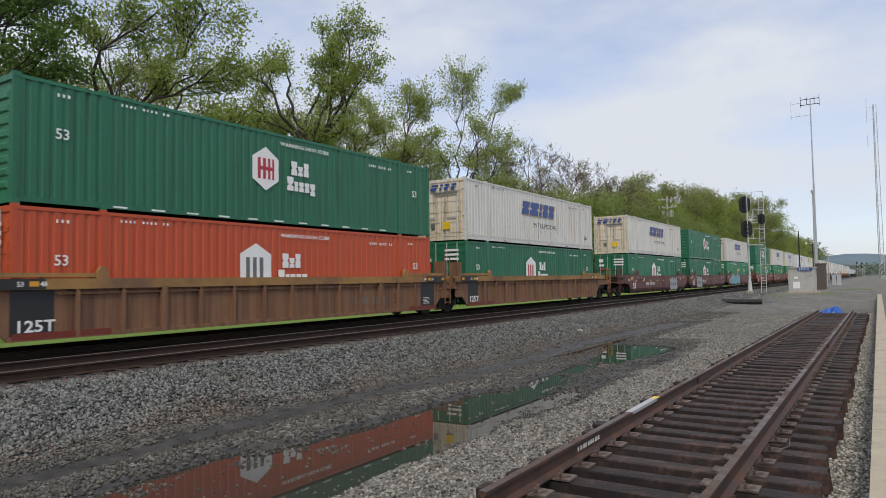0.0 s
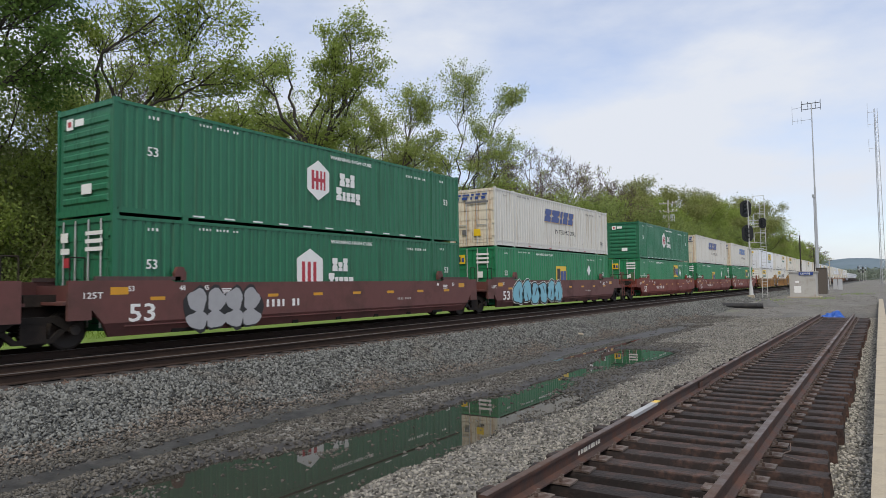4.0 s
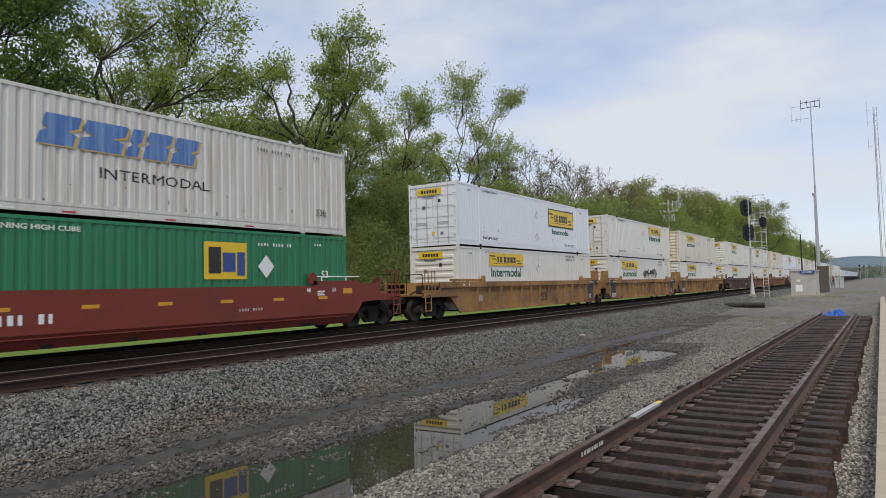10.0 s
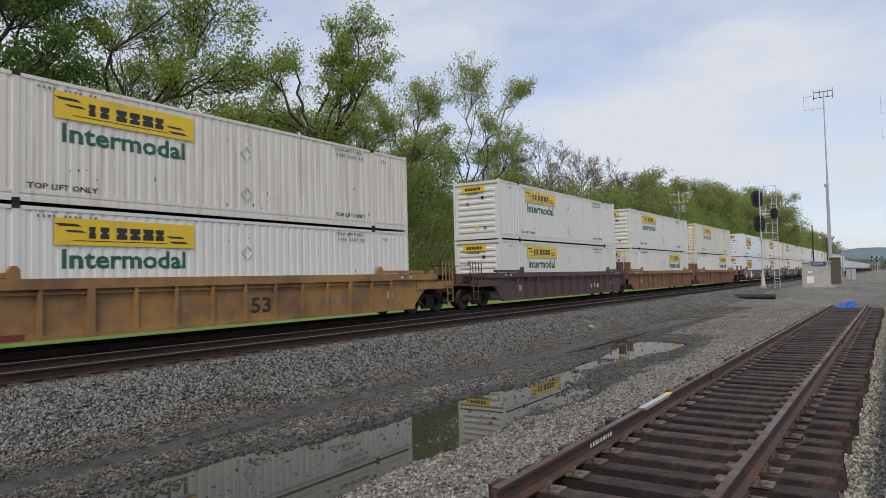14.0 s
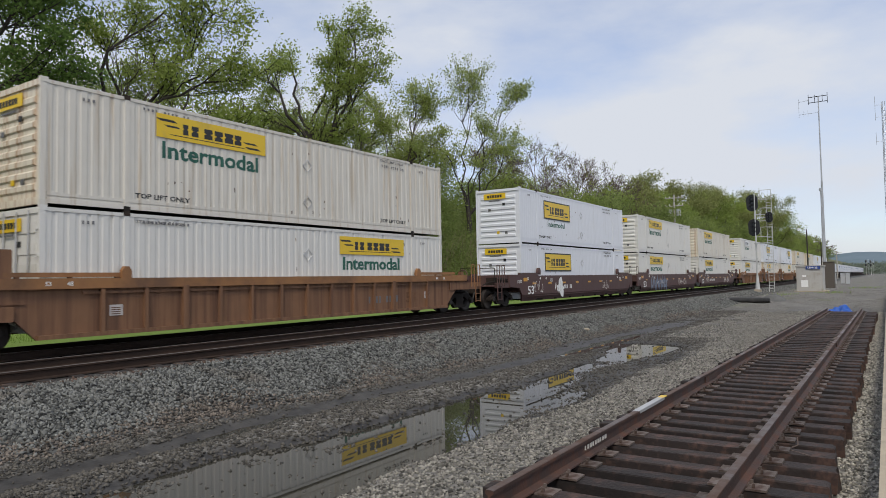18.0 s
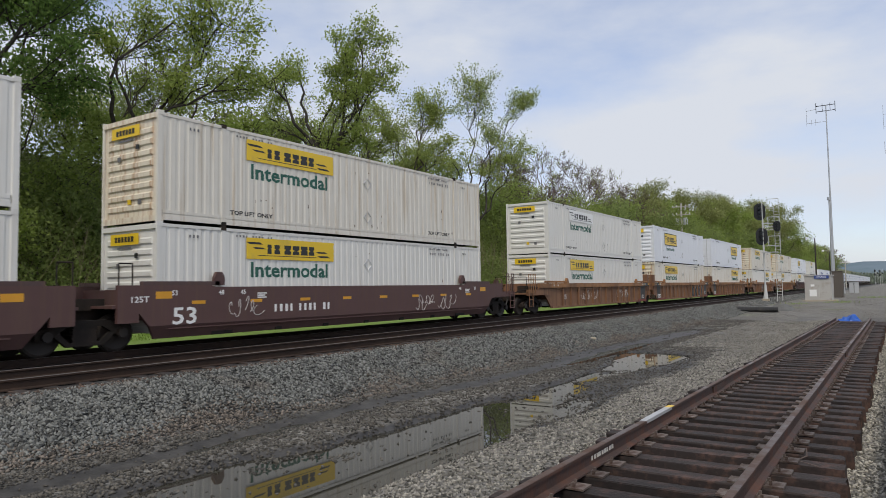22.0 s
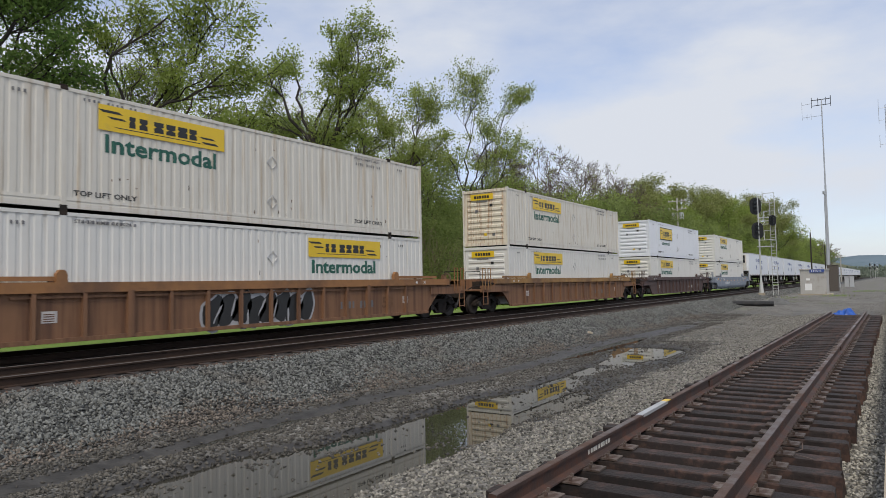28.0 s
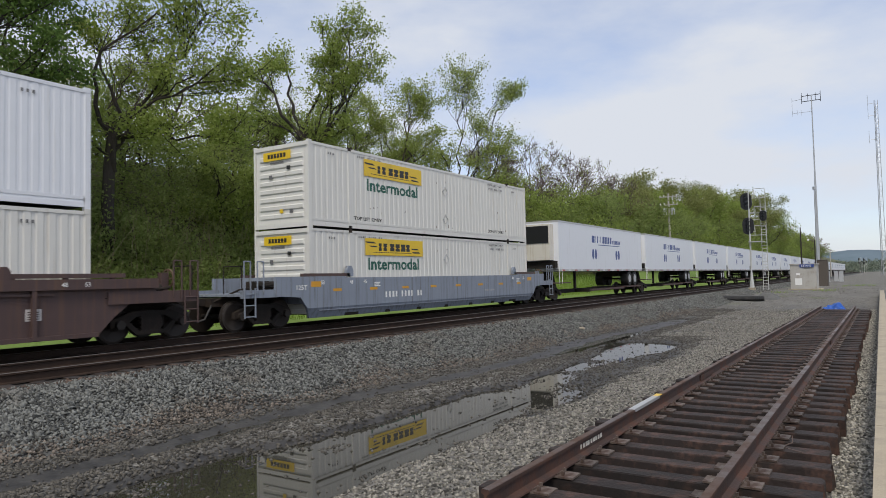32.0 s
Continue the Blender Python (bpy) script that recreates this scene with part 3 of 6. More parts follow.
def badge_box(paint, end, arch=False):
    ob = container(paint, end, "deep")
    if arch:
        bar_poly(ob, "pale", [(6.2, 0.85), (7.4, 0.85), (7.4, 1.95), (6.8, 2.28), (6.2, 1.95)], "badge")
        for k in range(3):
            bar(ob, "red" if paint != "orange" else "grey_ink", 6.42 + k * 0.26, 6.56 + k * 0.26, 0.85, 1.85, "stroke", x=FACE + 0.008)
        round_words(ob, 7.75, 1.55, 0.62)
    else:
        hexagon(ob, 7.2, 1.68, 0.64)
        round_words(ob, 8.15, 1.62, 0.62)
    lettering("WARNING HIGH CUBE", 0.12, M["pale"], ob, FACE + 0.004, 7.8, 2.5, wide=1.3)
    lettering("53", 0.25, M["pale"], ob, FACE + 0.004, 14.9, 1.55)
    lettering("53", 0.25, M["pale"], ob, FACE + 0.004, 0.9, 1.55)
    small_print(ob, "pale")
    for k in range(11):
        y = 2.3 + k * 1.05
        bar(ob, "pale", y, y + 0.38, 0.075, 0.12, "reflector", x=HALF + 0.004)
    if end == "front":
        end_bar(ob, "pale", -0.85, -0.55, 2.30, 2.6, y=-0.004)
        end_bar(ob, "red", -0.77, -0.63, 2.38, 2.52, y=-0.008)
        end_bar(ob, "pale", -0.45, -0.05, 2.36, 2.54, y=-0.004)
        end_bar(ob, "pale", -0.1, 0.35, 0.56, 0.82, y=-0.006)
    else:
        end_bar(ob, "pale", -0.95, -0.62, 2.25, 2.5, y=-0.056)
        end_bar(ob, "pale", -0.95, -0.55, 1.95, 2.1, y=-0.056)
        for k in range(3):
            end_bar(ob, "pale", 0.2, 0.95, 2.4 - k * 0.2, 2.5 - k * 0.2, y=-0.056)
        end_bar(ob, "red", -0.8, -0.55, 1.6, 1.85, y=-0.056)
    return ob


def pool_box(end="doors", at=10.25, up=1.42):
    ob = container("emerald", end, "deep")
    s = bar(ob, "sign", at, at + 1.5, up, up + 1.06, "sign_panel")
    for a, b, c, d, ink in ((0.10, 0.38, 0.16, 0.86, "black"), (0.42, 0.72, 0.2, 0.72, "blue"), (0.76, 0.95, 0.1, 0.74, "blue")):
        bar(s, ink, at + 1.5 * a, at + 1.5 * b, up + 1.06 * c, up + 1.06 * d, "stroke", x=FACE + 0.008)
    bar_poly(ob, "pale", [(12.5, 1.45), (12.82, 1.8), (12.5, 2.15), (12.18, 1.8)], "placard")
    lettering("WARNING HIGH CUBE", 0.12, M["pale"], ob, FACE + 0.004, 4.6, 2.55, wide=1.3)
    lettering("53", 0.25, M["pale"], ob, FACE + 0.004, 14.9, 1.45)
    lettering("53", 0.25, M["pale"], ob, FACE + 0.004, 0.9, 1.45)
    small_print(ob, "pale")
    end_bar(ob, "sign", -0.9, -0.4, 2.05, 2.5, y=-0.056)
    end_bar(ob, "black", -0.8, -0.66, 2.14, 2.42, y=-0.062)
    end_bar(ob, "blue", -0.6, -0.46, 2.14, 2.36, y=-0.062)
    for k in range(3):
        end_bar(ob, "pale", 0.25, 0.95, 2.45 - k * 0.2, 2.55 - k * 0.2, y=-0.056)
    end_bar(ob, "pale", 0.3, 0.6, 1.35, 1.65, y=-0.056)
    return ob


# ------------------------------------------------------------------ cars of the train
FLOOR = 0.37          # well floor above the rail
SILL, FOOT = 1.62, 0.27   # top and underside of the well's side wall
OUT = 1.50            # half the width over the side walls


def truck(name="truck"):
    """A two-axle freight truck: side frames, springs, bearing caps, axles, bolster."""
    ob = new(name)
    for s in (1, -1):
        x0, x1 = sorted((s * 0.93, s * 1.07))
        bm = bmesh.new()
        prism(bm, ((-1.12, 0.40), (-1.12, 0.58), (-0.55, 0.80), (0.55, 0.80), (1.12, 0.58), (1.12, 0.40), (0.72, 0.46), (0.42, 0.66), (-0.42, 0.66), (-0.72, 0.46)), x0, x1)
        prism(bm, ((-0.72, 0.46), (-0.42, 0.20), (0.42, 0.20), (0.72, 0.46), (0.60, 0.52), (0.36, 0.30), (-0.36, 0.30), (-0.60, 0.52)), x0, x1)
        part("side_frame", bm, M["underframe"], ob)
        sp = bmesh.new()
        prism(sp, [(-0.3 + (0.03 if j % 2 else 0.0), 0.30 + j * 0.04) for j in range(10)] + [(0.3 - (0.03 if j % 2 else 0.0), 0.30 + j * 0.04) for j in range(9, -1, -1)], s * 1.0 - 0.06, s * 1.0 + 0.06)
        part("spring", sp, M["underframe"], ob)
        for y in (-0.89, 0.89):
            part("bearing_cap", rods(0.12, ((s * 1.06, y, 0.47), (s * 1.17, y, 0.47)), n=10), M["wheel"], ob)
    for y in (-0.89, 0.89):
        part("axle", rods(0.08, ((-0.9, y, 0.457), (0.9, y, 0.457)), n=8), M["underframe"], ob)
        for s in (1, -1):
            bm = bmesh.new()
            xs, rs = (s * 0.68, s * 0.715, s * 0.72, s * 0.80, s * 0.82), (0.485, 0.485, 0.457, 0.455, 0.40)
            rings = [[bm.verts.new((x, y + r * math.cos(k * math.tau / 24), 0.457 + r * math.sin(k * math.tau / 24))) for k in range(24)] for x, r in zip(xs, rs)]
            rings.append([bm.verts.new((s * 0.77, y + 0.14 * math.cos(k * math.tau / 24), 0.457 + 0.14 * math.sin(k * math.tau / 24))) for k in range(24)])
            for a, b in zip(rings, rings[1:]):
                for k in range(24):
                    bm.faces.new((a[k], a[(k + 1) % 24], b[(k + 1) % 24], b[k]))
            bm.faces.new(rings[0])
            bm.faces.new(rings[-1])
            part("wheel", bm, M["wheel"], ob, smooth=False)
    part("bolster", boxes((-0.95, 0.95, -0.2, 0.2, 0.48, 0.74)), M["underframe"], ob)
    part("brake_beam", boxes((-0.6, 0.6, -0.4, -0.32, 0.3, 0.4), (-0.6, 0.6, 0.32, 0.4, 0.3, 0.4)), M["underframe"], ob)
    return ob


def graft(child_root, parent, y):
    """Hangs the parts of a built assembly under a car as one part with sub-parts."""
    child_root.parent = parent
    child_root.location = (0, y, 0)


def spray(ob, style, y, x):
    """Sprayed drawings as plain overlapping shapes."""
    rnd = random.Random(int(y * 10) + len(style))

    def blob(mat, cy, cz, ry, rz, lift, squeeze=0.0):
        pts = []
        for k in range(18):
            a = k * math.tau / 18
            w = 1 + 0.10 * math.sin(3 * a + cy * 5) + 0.06 * math.sin(5 * a + cz)
            pts.append((cy + ry * w * math.cos(a) + squeeze * rz * math.sin(a), cz + rz * w * math.sin(a)))
        part("spray_paint", prism(bmesh.new(), pts, x + lift - 0.003, x + lift), M[mat], ob)

    if style == "bubble":   # fat pale blue shapes with a dark rim and a thin white edge
        for mat, grow, lift in (("pale", 0.06, 0.004), ("black", 0.03, 0.007), ("teal", -0.05, 0.010)):
            for k in range(6):
                blob(mat, y + 0.7 + k * 1.0, 0.93 + 0.06 * math.sin(k * 2), 0.66 + grow, 0.58 + grow, lift, 0.12 * math.sin(k * 1.7))
        for k in range(11):
            blob("black", y + 0.75 + k * 0.5, 0.9 + 0.22 * math.sin(k * 2.3), 0.045, 0.24, 0.013, 0.7 * math.sin(k * 1.9))
        for k in range(5):
            blob("black", y + 1.25 + k * 1.0, 0.52 + 0.75 * (k % 2), 0.14, 0.13, 0.013, 0.3)
    elif style == "silver":
        for k in range(4):
            blob("black", y + 0.4 + k * 0.62, 0.85, 0.42, 0.62, 0.004)
        for k in range(4):
            blob("silver", y + 0.4 + k * 0.62, 1.08, 0.3, 0.32, 0.008)
            blob("silver", y + 0.4 + k * 0.62, 0.55, 0.34, 0.24, 0.008)
    elif style == "slate":   # slate-blue strokes that lean and cross
        for k in range(10):
            yy = y + 0.25 + k * 0.46
            blob("slate", yy, 0.85 + 0.1 * math.sin(k * 1.9), 0.15, 0.52, 0.005, 0.35 * math.sin(k * 2.7))
            blob("slate", yy + 0.2, 0.62 + 0.42 * (k % 2), 0.3, 0.11, 0.008, 0.3)
        for k in range(6):
            blob("spraypale", y + 0.6 + k * 0.8, 0.85 + 0.2 * math.sin(k * 3.1), 0.02, 0.3, 0.011, 0.5 - 0.4 * (k % 3))
    elif style == "letters":   # fat dark shapes with a pale rim, run into one another
        for k in range(8):
            blob("silver", y + 0.35 + k * 0.5, 0.75 + 0.05 * (k % 2), 0.42, 0.54, 0.004, 0.25)
        for k in range(8):
            blob("black", y + 0.35 + k * 0.5, 0.75 + 0.05 * (k % 3), 0.34, 0.46, 0.008, 0.25)
        for k in range(7):
            blob("silver", y + 0.5 + k * 0.52, 0.72 + 0.2 * math.sin(k * 2.3), 0.035, 0.26, 0.012, 0.6 - 0.3 * (k % 3))
    elif style == "scrawl":
        for k in range(5):   # loose loops of one running line
            cy, cz, ry, rz, turn = y + 0.1 + k * 0.24, 0.92 + rnd.uniform(-0.1, 0.1), rnd.uniform(0.07, 0.17), rnd.uniform(0.14, 0.3), rnd.uniform(-0.5, 0.5)
            a0, sweep = rnd.uniform(0, 6), rnd.uniform(3.0, 5.6)
            pts = []
            for j in range(9):
                a = a0 + sweep * j / 8
                pts.append((x + 0.002, cy + ry * math.cos(a) + turn * rz * math.sin(a) + 0.02 * j, cz + rz * math.sin(a)))
            part("spray_paint", rods(0.011, *zip(pts, pts[1:]), n=4), M["spraypale"], ob)
    elif style == "splash":
        blob("pale", y + 0.3, 1.2, 0.28, 0.26, 0.004)
        blob("pale", y + 0.25, 0.88, 0.46, 0.26, 0.005)
        blob("pale", y + 0.45, 0.62, 0.24, 0.26, 0.006)


def black_spray(ob, y):
    """A black jagged tag on a container's side: wedges with drips and joining strokes."""
    rnd = random.Random(7)
    at = y
    for k in range(13):
        w, top, low = rnd.uniform(0.10, 0.2), 1.95 + rnd.uniform(-0.12, 0.12), 1.35 + rnd.uniform(-0.2, 0.15)
        if k in (6, 8):
            low = 1.62
        bar_poly(ob, "black", [(at, top), (at + w, top + 0.05), (at + w * 0.8 + 0.04, (top + low) / 2), (at + w * 0.6 + rnd.uniform(-0.08, 0.1), low), (at + w * 0.2, (top + low) / 2 + 0.1)], "spray_paint")
        z = rnd.choice((top - 0.03, 1.68, low + 0.12))
        step = rnd.uniform(0.24, 0.36)
        bar_poly(ob, "black", [(at + w * 0.5, z), (at + step, z + rnd.uniform(-0.2, 0.1)), (at + step + 0.05, z + 0.1), (at + w * 0.5, z + 0.09)], "spray_paint", x=FACE + 0.007)
        at += step
    for a, z, r in ((-0.45, 1.62, 0.06), (at + 0.1 - y, 1.75, 0.05), (at + 0.2 - y, 1.95, 0.04)):
        bar_poly(ob, "black", [(y + a + r * math.cos(k * 1.05), z + r * math.sin(k * 1.05)) for k in range(6)], "spray_paint")


def side_marks(ob, x, pale="pale", big="53", amber=True):
    """Bars, amber reflectors and load figures along the side wall."""
    if big:
        lettering(big, 0.44, M[pale], ob, x + 0.004, 0.3, 0.62, wide=1.3)
    for y, figure in ((0.3, "53"), (1.75, "48"), (2.5, "45"), (14.0, "48"), (15.2, "53")):
        lettering(figure, 0.13, M[pale], ob, x + 0.004, y, 1.36, name="load_figure")
    for y in (-0.15, 15.75):
        bar(ob, "reflector", y, y + 0.46, 1.28, 1.46, "reflector_strip", x=x + 0.004)
    lettering("125T", 0.15, M[pale], ob, x + 0.004, -0.85, 1.2, wide=1.2, name="load_figure")
    if amber:
        for k in range(8):
            y = 0.9 + k * 1.95
            bar(ob, "reflector", y, y + 0.42, 1.12, 1.21, "reflector_strip", x=x + 0.004)
    for y, z, n in ((3.75, 0.82, 4), (4.75, 0.82, 7), (11.3, 0.86, 9)):
        print_line(ob, pale if n < 9 else "spraypale", y, 0.21 if n < 9 else 0.1, n, z, z + (0.22 if n < 9 else 0.1), x + 0.004, n < 9)
    for y in (3.1, 14.5):
        tagged(part("print_block", boxes(*[(x, x + 0.004, y, y + 0.34 - 0.06 * (k % 2), 1.24 + k * 0.06, 1.275 + k * 0.06) for k in range(3)]), M[pale], ob), kind="stuff")


def well_unit(style, paint, front, rear, spray_style=None, spray_y=3.0, top_paint=None, marks=True, plated=False):
    """One well of a double-stack car. front/rear: 'joint' (shares a truck with the next well) or 'end' (coupler, platform)."""
    m = M[paint]
    ob = new("well_car")
    ext = {"joint": 1.15, "end": 1.65}
    y0, y1 = -ext[front], LONG + ext[rear]
    for s in (1, -1):
        bm = bmesh.new()
        xa, xb = sorted((s * (OUT - 0.10), s * OUT))
        if style == "smooth":
            prism(bm, ((y0, SILL), (y0, 1.02), (-0.62, 0.96), (-0.32, 0.60), (LONG + 0.32, 0.60), (LONG + 0.62, 0.96), (y1, 1.02), (y1, SILL), (LONG - 1.5, SILL), (LONG - 1.65, SILL - 0.05), (1.65, SILL - 0.05), (1.5, SILL)), xa, xb)
        else:
            prism(bm, ((y0, SILL - 0.06), (y0, 1.06), (-0.95, 1.02), (-0.55, 0.72), (-0.1, FOOT), (LONG + 0.1, FOOT), (LONG + 0.55, 0.72), (LONG + 0.95, 1.02), (y1, 1.06), (y1, SILL - 0.06)), *sorted((s * (OUT - 0.16), s * (OUT - 0.09))))
        part("side_sill", bm, m, ob)
        if style == "smooth":
            lo, hi, skirt = s * (OUT - 0.004), s * (OUT - 0.15), bmesh.new()
            vs = [skirt.verts.new(p) for p in ((lo, -0.32, 0.60), (lo, LONG + 0.32, 0.60), (hi, LONG + 0.1, FOOT), (hi, -0.1, FOOT), (lo - s * 0.09, -0.32, 0.60), (lo - s * 0.09, LONG + 0.32, 0.60), (hi - s * 0.09, LONG + 0.1, FOOT), (hi - s * 0.09, -0.1, FOOT))]
            for f in ((0, 1, 2, 3), (7, 6, 5, 4), (0, 4, 5, 1), (3, 2, 6, 7), (0, 3, 7, 4), (1, 5, 6, 2)):
                skirt.faces.new([vs[i] for i in f])
            bmesh.ops.recalc_face_normals(skirt, faces=skirt.faces)
            part("skirt", skirt, m, ob)
        if style == "ribbed":
            tm = M[top_paint or paint]
            part("top_chord", boxes((*sorted((s * (OUT - 0.16), s * (OUT + 0.02))), y0, y1, SILL - 0.24, SILL)), tm, ob)
            part("ledge", boxes((*sorted((s * (OUT - 0.12), s * (OUT - 0.03))), 0.9, LONG - 0.9, SILL - 0.36, SILL - 0.31)), m, ob)
            part("bottom_chord", boxes((*sorted((s * (OUT - 0.14), s * OUT)), -0.1, LONG + 0.1, FOOT, FOOT + 0.10)), m, ob)
            if s > 0:
                for k in range(13):
                    y = 1.35 + k * (LONG - 2.7) / 12
                    w = 0.09 if k not in (2, 10) else 0.17
                    part("rib", boxes((OUT - 0.09, OUT + (0.012 if k not in (2, 10) else 0.03), y - w / 2, y + w / 2, FOOT + 0.02, SILL - 0.2)), m, ob)
                for y in (1.95, LONG - 1.95):
                    part("guide", prism(bmesh.new(), ((y - 0.13, SILL), (y + 0.13, SILL), (y + 0.12, SILL + 0.19), (y + 0.05, SILL + 0.28), (y - 0.05, SILL + 0.28), (y - 0.12, SILL + 0.19)), OUT - 0.12, OUT), tm, ob)
                for a, b in ((-0.8, 2.05), (LONG - 2.05, LONG + 0.8)):
                    part("guide_rail", boxes((OUT - 0.16, OUT - 0.06, a, b, SILL + 0.03, SILL + 0.13)), tm, ob)
                    for y in (a + 0.3, (a + b) / 2, b - 0.3):
                        part("bracket", boxes((OUT - 0.15, OUT - 0.08, y - 0.05, y + 0.05, SILL, SILL + 0.03)), m, ob)
        else:
            for y in (-0.5, LONG - 1.8):
                part("guide_rail", boxes((*sorted((s * (OUT - 0.14), s * (OUT - 0.02))), y, y + 2.3, SILL, SILL + 0.1)), m if paint == "redcar" else M["darkcar"], ob)
                if s > 0 and paint == "redcar":
                    part("hand_rail", rods(0.02, ((OUT - 0.05, y, SILL + 0.24), (OUT - 0.05, y + 2.3, SILL + 0.24)), ((OUT - 0.05, y + 0.4, SILL + 0.05), (OUT - 0.05, y + 0.4, SILL + 0.24)), ((OUT - 0.05, y + 1.6, SILL + 0.05), (OUT - 0.05, y + 1.6, SILL + 0.24)), n=6), M["pale"], ob)
                if s > 0:
                    e = 1.8 if y < 0 else LONG - 1.8
                    part("guide", prism(bmesh.new(), ((e - 0.16, SILL), (e + 0.16, SILL), (e + 0.17, SILL + 0.2), (e + 0.08, SILL + 0.36), (e - 0.08, SILL + 0.36), (e - 0.17, SILL + 0.2)), OUT - 0.14, OUT - 0.02), m, ob)
    bm = boxes((-OUT + 0.1, OUT - 0.1, 1.6, 2.3, FLOOR - 0.10, FLOOR), (-OUT + 0.1, OUT - 0.1, LONG - 2.3, LONG - 1.6, FLOOR - 0.10, FLOOR))
    for k in range(5):
        y = 4 + k * 2.04
        box(bm, -OUT + 0.1, OUT - 0.1, y - 0.12, y + 0.12, FLOOR - 0.10, FLOOR)
    part("floor_beam", bm, M["underframe"], ob)
    for a, kind in ((-1, front), (1, rear)):
        def at(d):   # distance outward from the box's end
            return -d if a < 0 else LONG + d
        lo, hi = sorted((at(0.25), at(0.42)))
        part("end_wall", boxes((-OUT + 0.1, OUT - 0.1, lo, hi, 0.75, SILL - 0.1)), m, ob)
        reach = 1.7 if kind == "joint" else 3.15
        lo, hi = sorted((at(0.35), at(reach)))
        part("draft_sill", boxes((-0.38, 0.38, lo, hi, 0.76, 1.02)), M["underframe"], ob)
        lo, hi = sorted((at(0.35), at(1.25 if kind == "joint" else 2.9)))
        part("platform", boxes((-OUT + 0.06, OUT - 0.06, lo, hi, 1.06, 1.13)), m, ob)
        if kind == "end":
            for s in (1, -1):
                lo, hi = sorted((at(0.35), at(2.9)))
                part("end_sill", boxes((*sorted((s * (OUT - 0.16), s * (OUT - 0.04))), lo, hi, 1.0, 1.30 if style == "ribbed" else 1.24)), m, ob)
            part("bulkhead", boxes((-0.9, 0.9, *sorted((at(0.6), at(1.0))), 1.13, 1.62)), m, ob)
            lad = bmesh.new()
            for yy in (2.45, 2.85):
                rod(lad, (OUT - 0.02, at(yy), 0.42), (OUT - 0.02, at(yy), 1.3), 0.024, n=6)
            for k in range(3):
                rod(lad, (OUT - 0.02, at(2.45), 0.46 + k * 0.33), (OUT - 0.02, at(2.85), 0.46 + k * 0.33), 0.018, n=6)
            part("ladder", lad, m, ob)
            hm = M[top_paint or paint]
            for yy in (2.12, 2.62):
                part("grab_iron", rods(0.022, ((OUT - 0.03, at(yy), 1.1), (OUT - 0.03, at(yy), 2.08)), ((OUT - 0.03, at(yy), 2.08), (OUT - 0.03, at(yy + 0.24), 2.08)), ((OUT - 0.03, at(yy + 0.24), 2.08), (OUT - 0.03, at(yy + 0.24), 1.1)), n=6), hm, ob)
            part("valve_box", boxes((OUT - 0.5, OUT - 0.2, *sorted((at(1.0), at(1.5))), 1.13, 1.34), (OUT - 0.42, OUT - 0.28, *sorted((at(1.6), at(2.0))), 1.13, 1.26)), M["underframe"], ob)
            part("train_line", rods(0.035, ((OUT - 0.12, at(0.3), 1.16), (OUT - 0.12, at(2.9), 1.16)), ((OUT - 0.3, at(0.5), 1.2), (OUT - 0.3, at(2.2), 1.38)), n=6), M["underframe"], ob)
            part("hand_rail", rods(0.018, ((0.5, at(2.8), 1.13), (0.5, at(2.8), 1.95)), ((1.3, at(2.8), 1.13), (1.3, at(2.8), 1.95)), ((0.5, at(2.8), 1.95), (1.3, at(2.8), 1.95)), n=6), M["underframe"], ob)
            part("brake_cylinder", rods(0.17, ((0.95, at(1.25), 1.32), (0.95, at(2.05), 1.32)), n=10), M["underframe"], ob)
            part("air_reservoir", boxes((0.2, 0.7, *sorted((at(1.2), at(1.7))), 1.13, 1.5), (1.05, 1.3, *sorted((at(0.5), at(0.9))), 1.13, 1.45)), M["underframe"], ob)
            part("brake_pipe", rods(0.03, ((OUT - 0.1, at(0.5), 1.45), (OUT - 0.1, at(1.6), 1.4)), ((OUT - 0.1, at(1.6), 1.4), (0.6, at(2.3), 1.25)), ((0.6, at(2.3), 1.25), (0.35, at(3.1), 0.9)), n=6), M["underframe"], ob)
            part("coupler", boxes((-0.12, 0.12, *sorted((at(3.1), at(3.66))), 0.80, 1.02), (-0.2, 0.2, *sorted((at(3.45), at(3.68))), 0.74, 1.06)), M["underframe"], ob)
            part("air_hose", rods(0.03, ((0.35, at(3.1), 0.85), (0.4, at(3.4), 0.42)), ((0.4, at(3.4), 0.42), (0.42, at(3.67), 0.36)), n=6), M["rubber"], ob)
            if a > 0:
                bw = bmesh.new()
                ring = [[bw.verts.new((0.85 + (0.24 + 0.03 * math.sin(j * math.tau / 5)) * math.cos(k * math.tau / 16), at(2.38) + 0.03 * math.cos(j * math.tau / 5), 1.62 + (0.24 + 0.03 * math.sin(j * math.tau / 5)) * math.sin(k * math.tau / 16))) for j in range(5)] for k in range(16)]
                for k in range(16):
                    for j in range(5):
                        bw.faces.new((ring[k][j], ring[(k + 1) % 16][j], ring[(k + 1) % 16][(j + 1) % 5], ring[k][(j + 1) % 5]))
                hb = part("hand_brake", bw, M["brakewheel"], ob)
                for k in range(2):
                    p = k * math.pi / 2
                    part("spoke", rods(0.022, ((0.85 - 0.23 * math.cos(p), at(2.38), 1.62 - 0.23 * math.sin(p)), (0.85 + 0.23 * math.cos(p), at(2.38), 1.62 + 0.23 * math.sin(p))), n=5), M["brakewheel"], hb)
                part("brake_post", boxes((0.78, 0.92, at(2.12), at(2.34), 1.1, 1.78)), m, hb)
            graft(truck(), ob, at(1.75))
        else:
